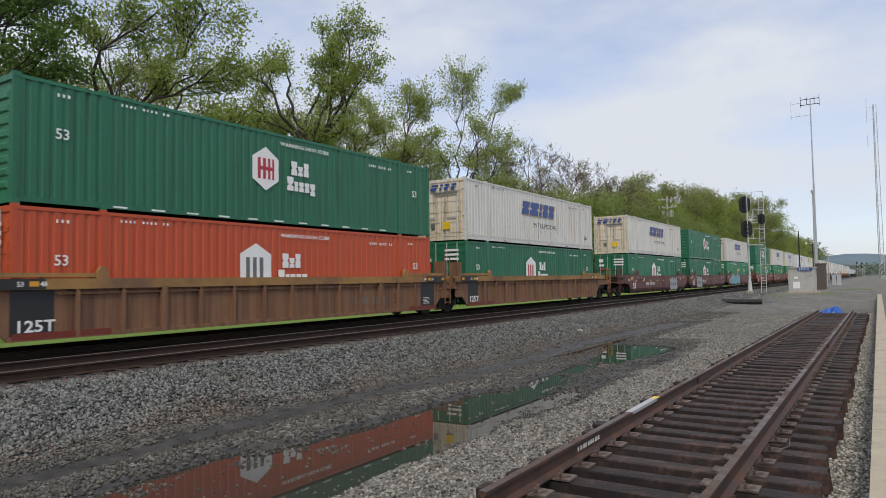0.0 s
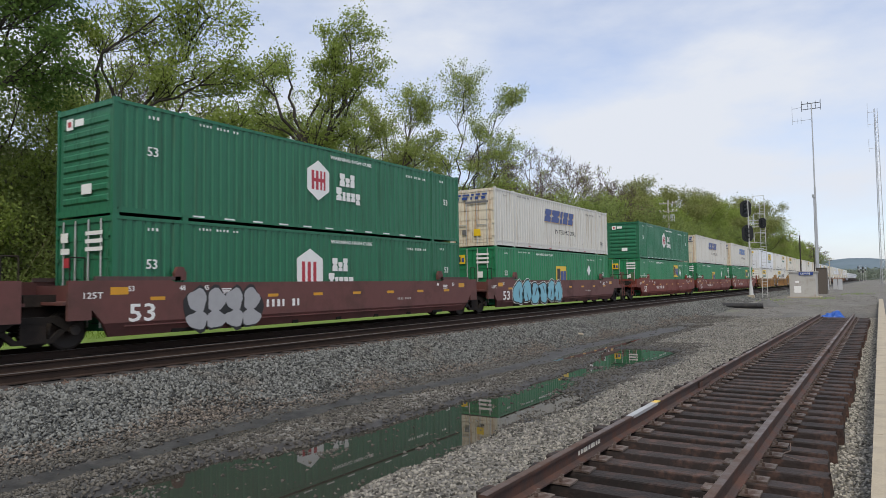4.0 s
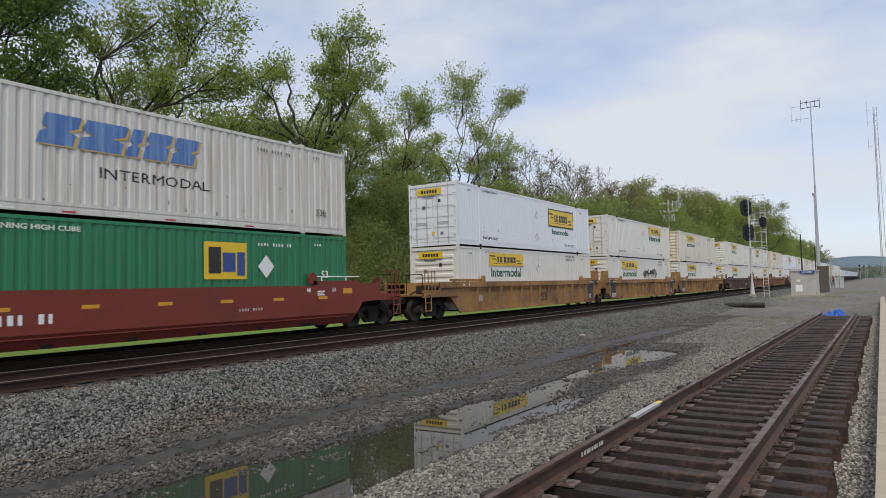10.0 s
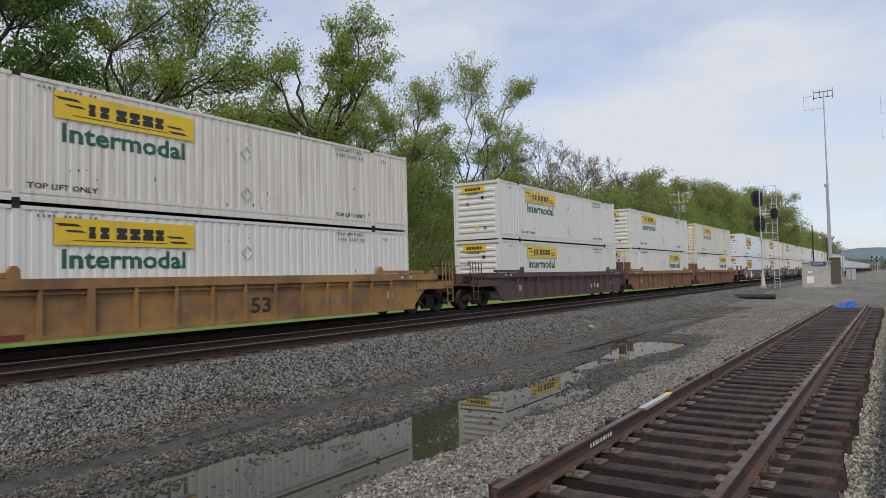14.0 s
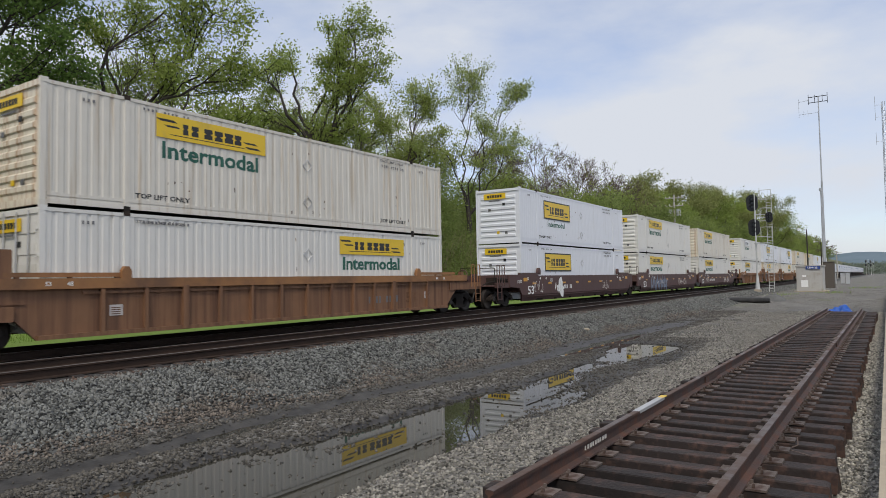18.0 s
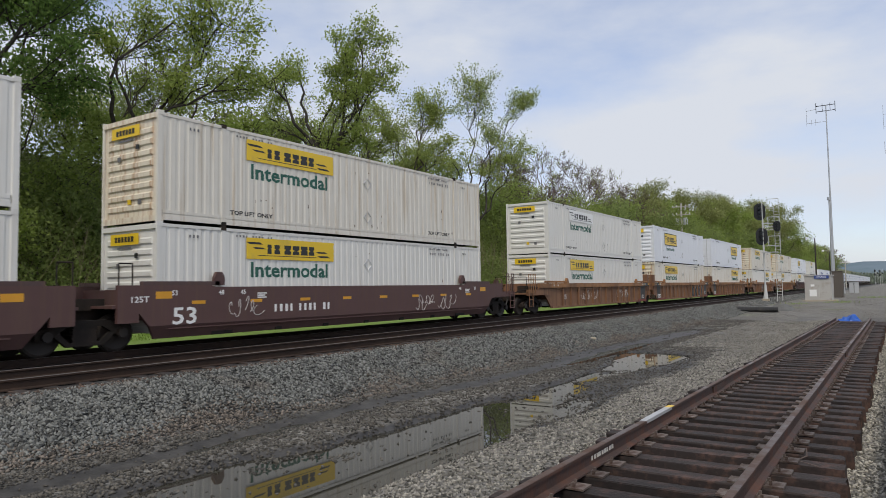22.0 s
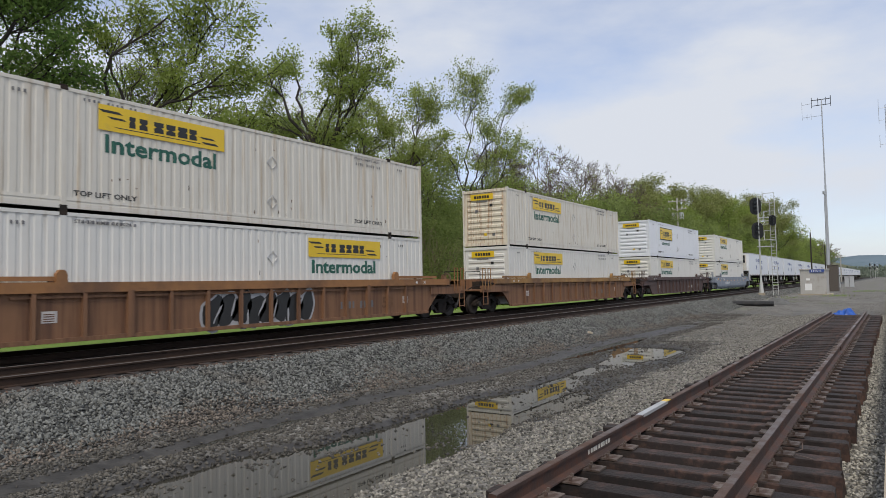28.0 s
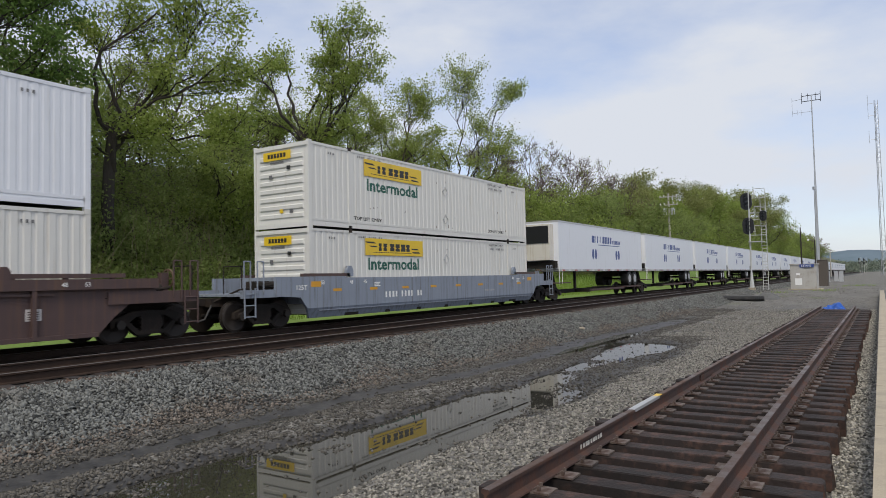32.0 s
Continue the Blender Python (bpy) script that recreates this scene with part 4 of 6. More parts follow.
            if a < 0:
                graft(truck(), ob, at(1.68))
            part("side_step", boxes((OUT - 0.1, OUT, *sorted((at(0.6), at(1.15))), 0.7, 1.02)), m, ob)
            if style == "ribbed":
                part("end_post", boxes((OUT - 0.42, OUT - 0.06, *sorted((at(0.62), at(1.0))), 1.06, SILL + 0.62), (OUT - 0.36, OUT - 0.10, *sorted((at(1.0), at(1.08))), 1.06, SILL + 0.3)), m, ob)
                part("end_post", boxes((-OUT + 0.06, -OUT + 0.42, *sorted((at(0.62), at(1.0))), 1.06, SILL + 0.62)), m, ob)
                if a > 0:
                    lad = bmesh.new()
                    for yy in (0.72, 1.12):
                        rod(lad, (OUT + 0.05, at(yy), 0.45), (OUT + 0.05, at(yy), 2.45), 0.022, n=6)
                    for k in range(5):
                        rod(lad, (OUT + 0.05, at(0.72), 0.52 + k * 0.33), (OUT + 0.05, at(1.12), 0.52 + k * 0.33), 0.016, n=6)
                    part("ladder", lad, m, ob)
            else:
              part("hand_rail", rods(0.018, ((OUT - 0.05, at(1.1), 1.5), (OUT - 0.05, at(1.1), 2.15)), ((OUT - 0.05, at(0.75), 1.5), (OUT - 0.05, at(0.75), 2.15)), ((OUT - 0.05, at(1.1), 2.15), (OUT - 0.05, at(0.75), 2.15)), n=6), M["underframe"], ob)
            part("articulation", boxes((-0.5, 0.5, *sorted((at(0.9), at(1.66))), 1.02, 1.3)), M["underframe"], ob)
    face = OUT if style == "smooth" else OUT - 0.088
    if marks:
        if style == "smooth":
            side_marks(ob, face, big="" if paint == "greycar" else "53")
            part("side_seam", boxes((OUT - 0.02, OUT + 0.008, 0.2, LONG - 0.2, 0.50, 0.53)), m, ob)
        else:
            if paint == "yellowcar":
                lettering("53", 0.44, M["black"], ob, face + 0.004, 8.3, 0.56, wide=1.35, bold=0.03)
            elif paint == "browncar":
                lettering("53", 0.40, M["rustchip"], ob, face + 0.004, LONG - 2.75, 0.6, wide=1.3, bold=0.03)
            print_line(ob, "grey_ink" if paint != "darkcar" else "pale", 11.2, 0.2, 10, 0.64, 0.88, face + 0.004, True)
            for kind, lo, hi, up_lo, up_hi in ((front, -0.06, 0.86, -0.85, 0.62), (rear, LONG - 0.9, LONG + 0.08, LONG - 0.62, LONG + 0.85)):
                near_end = lo < 1
                figures = (0.02, 0.5) if near_end else (LONG - 0.78, LONG - 0.25)
                if kind == "joint" and plated:
                    bar(ob, "black", lo, hi, 0.36, SILL - 0.25, "data_panel", x=OUT - 0.084)
                    bar(ob, "black", up_lo, up_hi, SILL - 0.235, SILL - 0.004, "data_panel", x=OUT + 0.023)
                    bar(ob, "redcar", lo - (0 if near_end else 0.9), hi + (1.3 if near_end else 0), 0.30, 0.44, "repair_patch", x=OUT + 0.003)
                    for k, y in enumerate(figures):
                        lettering(("53", "48")[k if near_end else 1 - k], 0.11, M["pale"], ob, OUT + 0.027, y, SILL - 0.17, name="load_figure")
                    for y in (up_lo + 0.12, up_hi - 0.34):
                        bar(ob, "reflector", y, y + 0.2, SILL - 0.17, SILL - 0.06, "reflector_strip", x=OUT + 0.027)
                    if near_end:
                        lettering("125T", 0.26, M["pale"], ob, OUT - 0.078, 0.02, 0.46, wide=1.15, bold=0.03)
                    else:
                        tagged(part("print_block", boxes(*[(OUT - 0.082, OUT - 0.078, LONG - 0.72, LONG - 0.22 - 0.1 * (k % 3), 0.52 + k * 0.055, 0.54 + k * 0.055) for k in range(5)]), M["pale"], ob), kind="stuff")
                else:   # a small notice plate and a scale mark
                    y = 1.55 if near_end else LONG - 1.5
                    bar(ob, "spraypale", y, y + 0.34, 0.72, 0.98, "notice", x=OUT - 0.080)
                    tagged(part("print_block", boxes(*[(OUT - 0.080, OUT - 0.077, y + 0.04, y + 0.28, 0.75 + k * 0.05, 0.772 + k * 0.05) for k in range(4)]), m, ob), kind="stuff")
                    for k, d in enumerate(figures):
                        lettering(("53", "48")[k if near_end else 1 - k], 0.10, M["pale"], ob, OUT + 0.027, d, SILL - 0.17, name="load_figure")
    if spray_style:
        for st, yy in spray_style if isinstance(spray_style, list) else [(spray_style, spray_y)]:
            spray(ob, st, yy, face + 0.004)
    return ob



# ------------------------------------------------------------------ ground
MAIN_X, RAIL_Z = -16.95, 1.19      # middle of the main track, top of its rails
NEAR_X, NEAR_Z = -12.75, 1.255      # the empty running track in front of it
SIDE_X, SIDE_Z, SIDE_FALL = -1.92, 0.99, -0.004   # siding


def side_z(y):
    return SIDE_Z + SIDE_FALL * y


def smooth(a, b, v):
    t = min(1.0, max(0.0, (v - a) / (b - a)))
    return t * t * (3 - 2 * t)


WATER = 0.30                       # level of the rain water
# the two shores of the long puddle
POOL_Y = (2.5, 4.0, 5.4, 6.3, 7.3, 8.9, 10.8, 12.0, 13.6, 14.8, 16.3, 18.2, 19.5, 21.5, 23.0, 24.2)
POOL_WEST = (-7.4, -7.45, -7.58, -7.7, -7.2, -7.1, -7.08, -7.19, -6.95, -6.95, -7.0, -7.05, -7.2, -7.75, -7.8, -7.1)
POOL_EAST = (-4.9, -4.9, -4.9, -4.95, -4.92, -4.95, -5.45, -5.6, -5.8, -5.85, -5.9, -5.95, -5.8, -5.4, -5.7, -6.4)


def rut_x(y):
    """Middle of the wheel rut between the puddle and the ballast."""
    return -8.6 + 0.3 * smooth(9, 14, y) + 0.1 * math.sin(y * 0.4)


def rise(x):
    """Share of the bank's full height."""
    return 1 - smooth(-43, -21.5, x)


def lie(x, y):
    """Height of the ground."""
    far = smooth(46, 70, y)
    n1 = noise.noise((x * 0.35, y * 0.22, 3.1))
    n2 = noise.noise((x * 1.1, y * 0.9, 7.7))
    n3 = noise.noise((x * 3.7, y * 3.1, 1.3))
    z = WATER + 0.09 + 0.43 * far + 0.05 * n1 * (1 - 0.5 * far) + 0.03 * n2 + 0.022 * n3 + 0.012 * noise.noise((x * 7.3, y * 6.1, 4.2))
    # hollows that hold water, long ruts beside the siding
    west, east = np.interp(y, POOL_Y, POOL_WEST), np.interp(y, POOL_Y, POOL_EAST)
    shallow = 0.07 * (1 - smooth(west + 0.5, west + 1.2, x)) * (1 - smooth(6.5, 9, y)) + (0.075 + 0.07 * n2) * smooth(11.5, 13.0, y) * (1 - smooth(17.5, 19, y))
    z -= (0.185 - shallow) * smooth(west - 0.15, west + 0.3, x) * (1 - smooth(east - 0.35, east + 0.2, x)) * smooth(2.0, 3.2, y) * (1 - smooth(22.5, 24.2, y))
    z -= 0.085 * math.exp(-((x - rut_x(y)) / (0.24 + 0.012 * y)) ** 2) * (1 - smooth(30, 40, y))
    z += 0.035 * math.exp(-((x + 7.95 - 0.03 * y * smooth(9, 14, y)) / 0.22) ** 2) * (1 - smooth(11, 16, y))
    z -= 0.075 * math.exp(-((x + 5.3) / 0.55) ** 2 - ((y - 11.6) / 2.0) ** 2)
    z -= 0.06 * math.exp(-((x + 5.3 + 0.4 * n1) / 0.7) ** 2) * smooth(9, 12, y) * (1 - smooth(20, 25, y))
    z -= 0.05 * math.exp(-((x + 8.2) / 0.9) ** 2 - ((y - 24) / 3.5) ** 2)
    # bed of the siding
    bed = side_z(y) - 0.36 - 0.06 * smooth(-0.9, -0.5, x) - 0.08 * smooth(-3.2, -2.9, x) * (1 - smooth(-0.9, -0.6, x))
    z += (bed - z) * smooth(-5.2, -2.9, x) * (1 - smooth(45, 60, y))
    # ballast shoulder of the running tracks
    top = RAIL_Z - 0.2 + (NEAR_Z - RAIL_Z) * smooth(-15.6, -14.2, x)
    if x < -9.2:
        t = min(1.0, max(0.0, (-9.35 - x) / 1.75))
        t = t * 0.75 + 0.25 * smooth(0, 1, t)
        z = z * (1 - t) + top * t + 0.05 * n2 * t * (1 - t) * 4
    # beyond the main track: ditch, grass, wooded bank
    if x < -19:
        z = top - 0.1 * (1 - smooth(-21.0, -19.0, x))
        z += rise(x) * 10.0 + 0.25 * n1 * (1 - smooth(-26, -22, x))
        z += (0.0105 * (-0.56 * max(x, -60) + 0.83 * min(y, 450)) - 0.32) * (1 - smooth(-25, -21, x))
        if x < -46:
            z += (-46 - x) * 0.10 * max(0.0, 1 - (-46 - x) / 400)
    if x > 0.1:
        z = max(z, 0.62)
    return z


def spread(lo, hi, step):
    return list(np.arange(lo, hi, step))


gx = [-2500, -1200, -600, -300, -180, -120, -90] + spread(-75, -46, 4) + spread(-46, -19, 1.0) + spread(-19, -10.0, 0.35) + spread(-10.0, -3.2, 0.12) + spread(-3.2, -0.2, 0.15) + spread(-0.2, 2, 0.45) + [2, 5, 12, 25, 60, 150, 400, 1000, 2500]
gy = [-400, -150, -60, -25, -10, -3] + spread(0, 3, 0.5) + spread(3, 19, 0.16) + spread(19, 32, 0.3) + spread(32, 80, 1.3) + spread(80, 200, 8) + [200, 260, 350, 500, 800, 1300, 2000, 3200]
gv = [(x, y, lie(x, y)) for y in gy for x in gx]
gf = [(j * len(gx) + i, j * len(gx) + i + 1, (j + 1) * len(gx) + i + 1, (j + 1) * len(gx) + i) for j in range(len(gy) - 1) for i in range(len(gx) - 1)]


def ground_material():
    """Gravel, wet silt near the water, ballast by the main track, grass and leaf litter on the bank."""
    m = bpy.data.materials.new("gravel_and_mud")
    m.use_nodes = True
    n, l = m.node_tree.nodes, m.node_tree.links
    b = n["Principled BSDF"]
    co = n.new("ShaderNodeTexCoord")
    sep = n.new("ShaderNodeSeparateXYZ")
    l.new(co.outputs["Object"], sep.inputs[0])

    def tex(kind, scale, detail=6):
        t = n.new("ShaderNodeTex" + kind)
        t.inputs["Scale"].default_value = scale
        if kind == "Noise":
            t.inputs["Detail"].default_value = detail
        l.new(co.outputs["Object"], t.inputs["Vector"])
        return t

    def span(value, a, b2, lo=0.0, hi=1.0):
        r = n.new("ShaderNodeMapRange")
        for k, v in zip(("From Min", "From Max", "To Min", "To Max"), (a, b2, lo, hi)):
            r.inputs[k].default_value = v
        l.new(value, r.inputs["Value"])
        return r.outputs["Result"]

    def calc(op, a, b2):
        c = n.new("ShaderNodeMath")
        c.operation = op
        for i, v in enumerate((a, b2)):
            if isinstance(v, (int, float)):
                c.inputs[i].default_value = v
            else:
                l.new(v, c.inputs[i])
        return c.outputs[0]

    def mix(fac, a, b2):
        c = n.new("ShaderNodeMixRGB")
        l.new(fac, c.inputs[0])
        for i, v in ((1, a), (2, b2)):
            if isinstance(v, tuple):
                c.inputs[i].default_value = (*v, 1)
            else:
                l.new(v, c.inputs[i])
        return c.outputs["Color"]

    pebble = tex("Voronoi", 22)
    coarse = tex("Voronoi", 13)
    patch, fine, wide, grain = tex("Noise", 0.7), tex("Noise", 9), tex("Noise", 0.16), tex("Noise", 4)
    grit = mix(pebble.outputs["Color"], (0.045, 0.042, 0.038), (0.30, 0.285, 0.255))
    grit = mix(span(patch.outputs["Fac"], 0.45, 0.70, 0.0, 0.8), grit, (0.105, 0.096, 0.084))
    # darker than the loose stones: shade of the gaps is in this colour
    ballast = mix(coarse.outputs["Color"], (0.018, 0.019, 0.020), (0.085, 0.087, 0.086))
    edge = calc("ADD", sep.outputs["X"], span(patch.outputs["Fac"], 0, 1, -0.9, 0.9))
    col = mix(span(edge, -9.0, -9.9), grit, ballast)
    # shade below the train, put into a near-black bed under both running tracks
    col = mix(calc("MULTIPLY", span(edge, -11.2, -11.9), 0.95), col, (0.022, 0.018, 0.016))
    # silt and wet ground: low places
    wet_z = calc("ADD", sep.outputs["Z"], span(fine.outputs["Fac"], 0.2, 0.8, -0.03, 0.03))
    low = calc("MULTIPLY", span(wet_z, WATER + 0.115, WATER + 0.05), span(sep.outputs["X"], -10.2, -9.5))
    low = calc("MULTIPLY", low, span(sep.outputs["Y"], 60, 45))
    silt = mix(span(grain.outputs["Fac"], 0.35, 0.65), (0.020, 0.018, 0.017), (0.052, 0.048, 0.044))
    col = mix(low, col, silt)
    grassy = calc("MULTIPLY", span(edge, -20.7, -21.5), span(sep.outputs["Y"], 260, 120, 0.1, 1.0))
    turf = mix(fine.outputs["Fac"], (0.13, 0.215, 0.04), (0.20, 0.29, 0.065))
    col = mix(grassy, col, turf)
    litter = mix(fine.outputs["Fac"], (0.075, 0.07, 0.04), (0.12, 0.13, 0.05))
    col = mix(span(edge, -26.2, -28.0), col, litter)
    weeds = calc("MULTIPLY", span(wide.outputs["Fac"], 0.60, 0.72), span(sep.outputs["Y"], 38, 60))
    col = mix(weeds, col, (0.13, 0.16, 0.06))
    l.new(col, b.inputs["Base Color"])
    l.new(span(low, 0, 1, 0.92, 0.56), b.inputs["Roughness"])
    bp = n.new("ShaderNodeBump")
    bp.inputs["Distance"].default_value = 0.03
    l.new(span(low, 0, 1, 0.9, 0.12), bp.inputs["Strength"])
    l.new(calc("ADD", calc("MULTIPLY", pebble.outputs["Distance"], -1.0), fine.outputs["Fac"]), bp.inputs["Height"])
    l.new(bp.outputs["Normal"], b.inputs["Normal"])
    return m


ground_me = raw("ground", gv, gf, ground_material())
ground_me.shade_smooth()
ground = tagged(new("ground", ground_me), "grey gravel yard with muddy ruts, ballast bank and grassy slope", "ground", kind="structure")

water_mat = bpy.data.materials.new("muddy_rain_water")
water_mat.use_nodes = True
wb = water_mat.node_tree.nodes["Principled BSDF"]
wb.inputs["Base Color"].default_value = (0.035, 0.033, 0.026, 1)
wb.inputs["Roughness"].default_value, wb.inputs["IOR"].default_value = 0.012, 1.36
ripple = water_mat.node_tree.nodes.new("ShaderNodeTexNoise")
ripple.inputs["Scale"].default_value = 5
rb = water_mat.node_tree.nodes.new("ShaderNodeBump")
rb.inputs["Strength"].default_value, rb.inputs["Distance"].default_value = 0.012, 0.02
water_mat.node_tree.links.new(ripple.outputs["Fac"], rb.inputs["Height"])
water_mat.node_tree.links.new(rb.outputs["Normal"], wb.inputs["Normal"])
water = tagged(new("water", raw("water", [(x, y, WATER) for x, y in ((-9.3, 1), (-4.3, 1), (-4.3, 30), (-9.3, 30))], [(0, 1, 2, 3)], water_mat)),
               "shallow still rain puddles in the gravel ruts", "puddle", kind="structure")

# platform beside the siding, on which the camera stands
deck = tagged(part("platform", boxes((0.16, 9.0, -8, 62, -0.3, 0.95)), M["asphalt"]), "low grey asphalt station platform", "platform", kind="structure")
for k in range(24):
    y = -6 + k * 2.9
    part("edge_stone", boxes((-0.12, 0.155, y, y + 2.88, -0.3, 0.985)), M["concrete"], deck)

# distance
hv, hf = [], []
for k in range(81):
    x = -900 + k * 40
    ridge = 50 + 22 * noise.noise((x * 0.0018, 0, 2)) + 6 * noise.noise((x * 0.012, 4, 2)) - 0.03 * abs(x - 150)
    for y, h in ((1500, -5), (1640, ridge * 0.55), (1800, ridge), (2100, -5)):
        hv.append((x, y, h + 3 * noise.noise((x * 0.03, y * 0.02, 9)) * (h > 0)))
for k in range(80):
    for j in range(3):
        hf.append((k * 4 + j, (k + 1) * 4 + j, (k + 1) * 4 + j + 1, k * 4 + j + 1))
hill_me = raw("backdrop", hv, hf, M["hill"])
hill_me.shade_smooth()
tagged(new("backdrop", hill_me), "distant wooded ridge with blue haze in its colour", "hill", kind="structure")



# ------------------------------------------------------------------ railway
def rail_mesh(name, x, y0, y1, z0, z1, body, top):
    """One rail with foot, web and head from (y0, z0) to (y1, z1); z is the running surface."""
    shape = ((-0.075, -0.178), (0.075, -0.178), (0.072, -0.165), (0.014, -0.145), (0.012, -0.045), (0.036, -0.033), (0.036, -0.006), (0.028, 0.0), (-0.028, 0.0), (-0.036, -0.006), (-0.036, -0.033), (-0.012, -0.045), (-0.014, -0.145), (-0.072, -0.165))
    v = [(x + a, y0, z0 + b) for a, b in shape] + [(x + a, y1, z1 + b) for a, b in shape]
    k = len(shape)
    f = [(i, (i + 1) % k, k + (i + 1) % k, k + i) for i in range(k)] + [tuple(range(k))[::-1], tuple(range(k, 2 * k))]
    me = raw(name, v, f, body)
    me.materials.append(top)
    for i in (6, 7, 8):
        me.polygons[i].material_index = 1
    return me


TRACK_START, TRACK_END = 4.66, 40.1
siding = new("siding_track")
tagged(siding, "old siding with rusty rails on weathered timber ties, ending in gravel", "railway track", kind="structure")
for x in (SIDE_X - 0.7525, SIDE_X + 0.7525):
    part("rail", rail_mesh("rail", x, TRACK_START, TRACK_END, side_z(TRACK_START), side_z(TRACK_END), M["rail"], M["railtop"]), None, siding)
for x, y in ((SIDE_X - 0.7525, 12.5), (SIDE_X + 0.7525, 20.0)):
    for s in (-1, 1):
        part("joint_bar", boxes((x + s * 0.016, x + s * 0.04, y - 0.45, y + 0.45, side_z(y) - 0.14, side_z(y) - 0.045)), M["rail"], siding)
part("paint_mark", boxes((SIDE_X - 0.7525 - 0.039, SIDE_X - 0.7525 + 0.039, 9.42, 9.62, side_z(9.5) - 0.005, side_z(9) + 0.003)), M["sign"], siding, "yellow paint mark across the rail head")
part("paint_mark", boxes((SIDE_X - 0.7525 + 0.0365, SIDE_X - 0.7525 + 0.0395, 8.4, 9.5, side_z(9) - 0.035, side_z(9) + 0.001)), M["silver"], siding, "pale blue-grey paint on the side of the rail head")
part("paint_mark", boxes((SIDE_X - 0.7525 - 0.038, SIDE_X - 0.7525 + 0.038, 8.35, 9.42, side_z(9) - 0.005, side_z(9) + 0.004)), M["alu"], siding, "pale paint mark across the rail head")
for k in range(9):
    part("rail_marking", boxes((SIDE_X - 0.7525 + 0.012, SIDE_X - 0.7525 + 0.016, 6.62 + k * 0.072, 6.655 + k * 0.072 + 0.012 * (k % 3), side_z(7) - 0.112, side_z(7) - 0.068)), M["cream"], siding)

main = new("main_track")
tagged(main, "main railway track with worn rails on dark timber ties", "railway track", kind="structure")
for x in (MAIN_X - 0.7525, MAIN_X + 0.7525):
    part("rail", rail_mesh("rail", x, -60, 900, RAIL_Z, RAIL_Z, M["darkrail"], M["shinytop"]), None, main)
near = new("near_track")
tagged(near, "empty running track with worn rails on brown timber ties", "railway track", kind="structure")
for x in (NEAR_X - 0.7525, NEAR_X + 0.7525):
    part("rail", rail_mesh("rail", x, -60, 900, NEAR_Z, NEAR_Z, M["darkrail"], M["shinytop"]), None, near)


# ------------------------------------------------------------------ signal, hut, masts
def signal_mast(x, y):
    ob = new("railway_signal")
    z = lie(x, y)
    ob.location = (x, y, z)
    part("base", boxes((-0.28, 0.28, -0.28, 0.28, -0.15, 0.25)), M["concrete"], ob)
    bm = rod(bmesh.new(), (0, 0, 0.2), (0, 0, 1.6), 0.22, 0.09, 10)
    part("mast_foot", bm, M["signalmast"], ob)
    part("mast", rods(0.075, ((0, 0, 1.5), (0, 0, 9.3)), n=10), M["signalmast"], ob)
    lad = bmesh.new()
    for s in (-0.22, 0.22):
        rod(lad, (1.2 + s, 0.1, 0.0), (1.2 + s, 0.1, 8.9), 0.028, n=6)
    for k in range(29):
        h = 0.3 + k * 0.3
        c = 1.2
        rod(lad, (c - 0.22, 0.1, h), (c + 0.22, 0.1, h), 0.018, n=5)
    part("ladder", lad, M["signalmast"], ob)
    for h in (5.2, 7.0, 8.7):
        cage = bmesh.new()
        for a, b in (((-0.1, 0, h), (1.4, 0, h)), ((0.45, 0.0, h), (0.45, 0.0, h + 0.9)), ((1.4, 0, h), (1.4, 0, h + 0.9)), ((0.45, 0, h + 0.9), (1.4, 0, h + 0.9)), ((-0.1, 0, h + 0.35), (0.5, 0, h + 0.35))):
            rod(cage, a, b, 0.03, n=6)
        part("bracket", cage, M["signalmast"], ob)
    part("platform", boxes((-0.15, 1.2, -0.35, 0.45, 4.55, 4.62)), M["signalmast"], ob)
    for hx, h, big in ((-0.22, 8.45, 1.1), (-0.12, 6.1, 1.1), (1.2, 7.0, 0.68)):
        head = bmesh.new()
        n = 20
        pts = [((0.46 * math.cos(k * math.tau / n)) * big, (0.46 * math.sin(k * math.tau / n) + (0.28 if math.sin(k * math.tau / n) > 0 else -0.28)) * big) for k in range(n)]
        a = [head.verts.new((hx + p, -0.06, h + q)) for p, q in pts]
        b = [head.verts.new((hx + p, 0.06, h + q)) for p, q in pts]
        for k in range(n):
            head.faces.new((a[k], a[(k + 1) % n], b[(k + 1) % n], b[k]))
        head.faces.new(a[::-1])
        head.faces.new(b)
        hd = part("signal_head", head, M["signal"], ob)
        part("housing", boxes((hx - 0.22 * big, hx + 0.22 * big, 0.06, 0.34, h - 0.55 * big, h + 0.55 * big)), M["signal"], hd)
        for q in (0.36, 0.0, -0.36):
            hood = bmesh.new()
            m = 12
            for j in range(m):
                p0, p1 = math.pi * (-0.15 + 1.3 * j / m), math.pi * (-0.15 + 1.3 * (j + 1) / m)
                v = [hood.verts.new((hx + 0.15 * big * math.cos(p), yy, h + q * big + 0.15 * big * math.sin(p))) for p, yy in ((p0, -0.06), (p1, -0.06), (p1, -0.42), (p0, -0.42))]
                hood.faces.new(v)
            part("hood", hood, M["signal"], hd)
            part("lens", rods(0.1 * big, ((hx, -0.09, h + q * big), (hx, -0.05, h + q * big)), n=12), M["lens"], hd)
        for q in (-0.3, 0.3):
            part("arm", rods(0.03, ((min(hx, 0.0), 0.1, h + q), (max(hx, 0.0), 0.1, h + q)), n=6), M["signalmast"], hd)
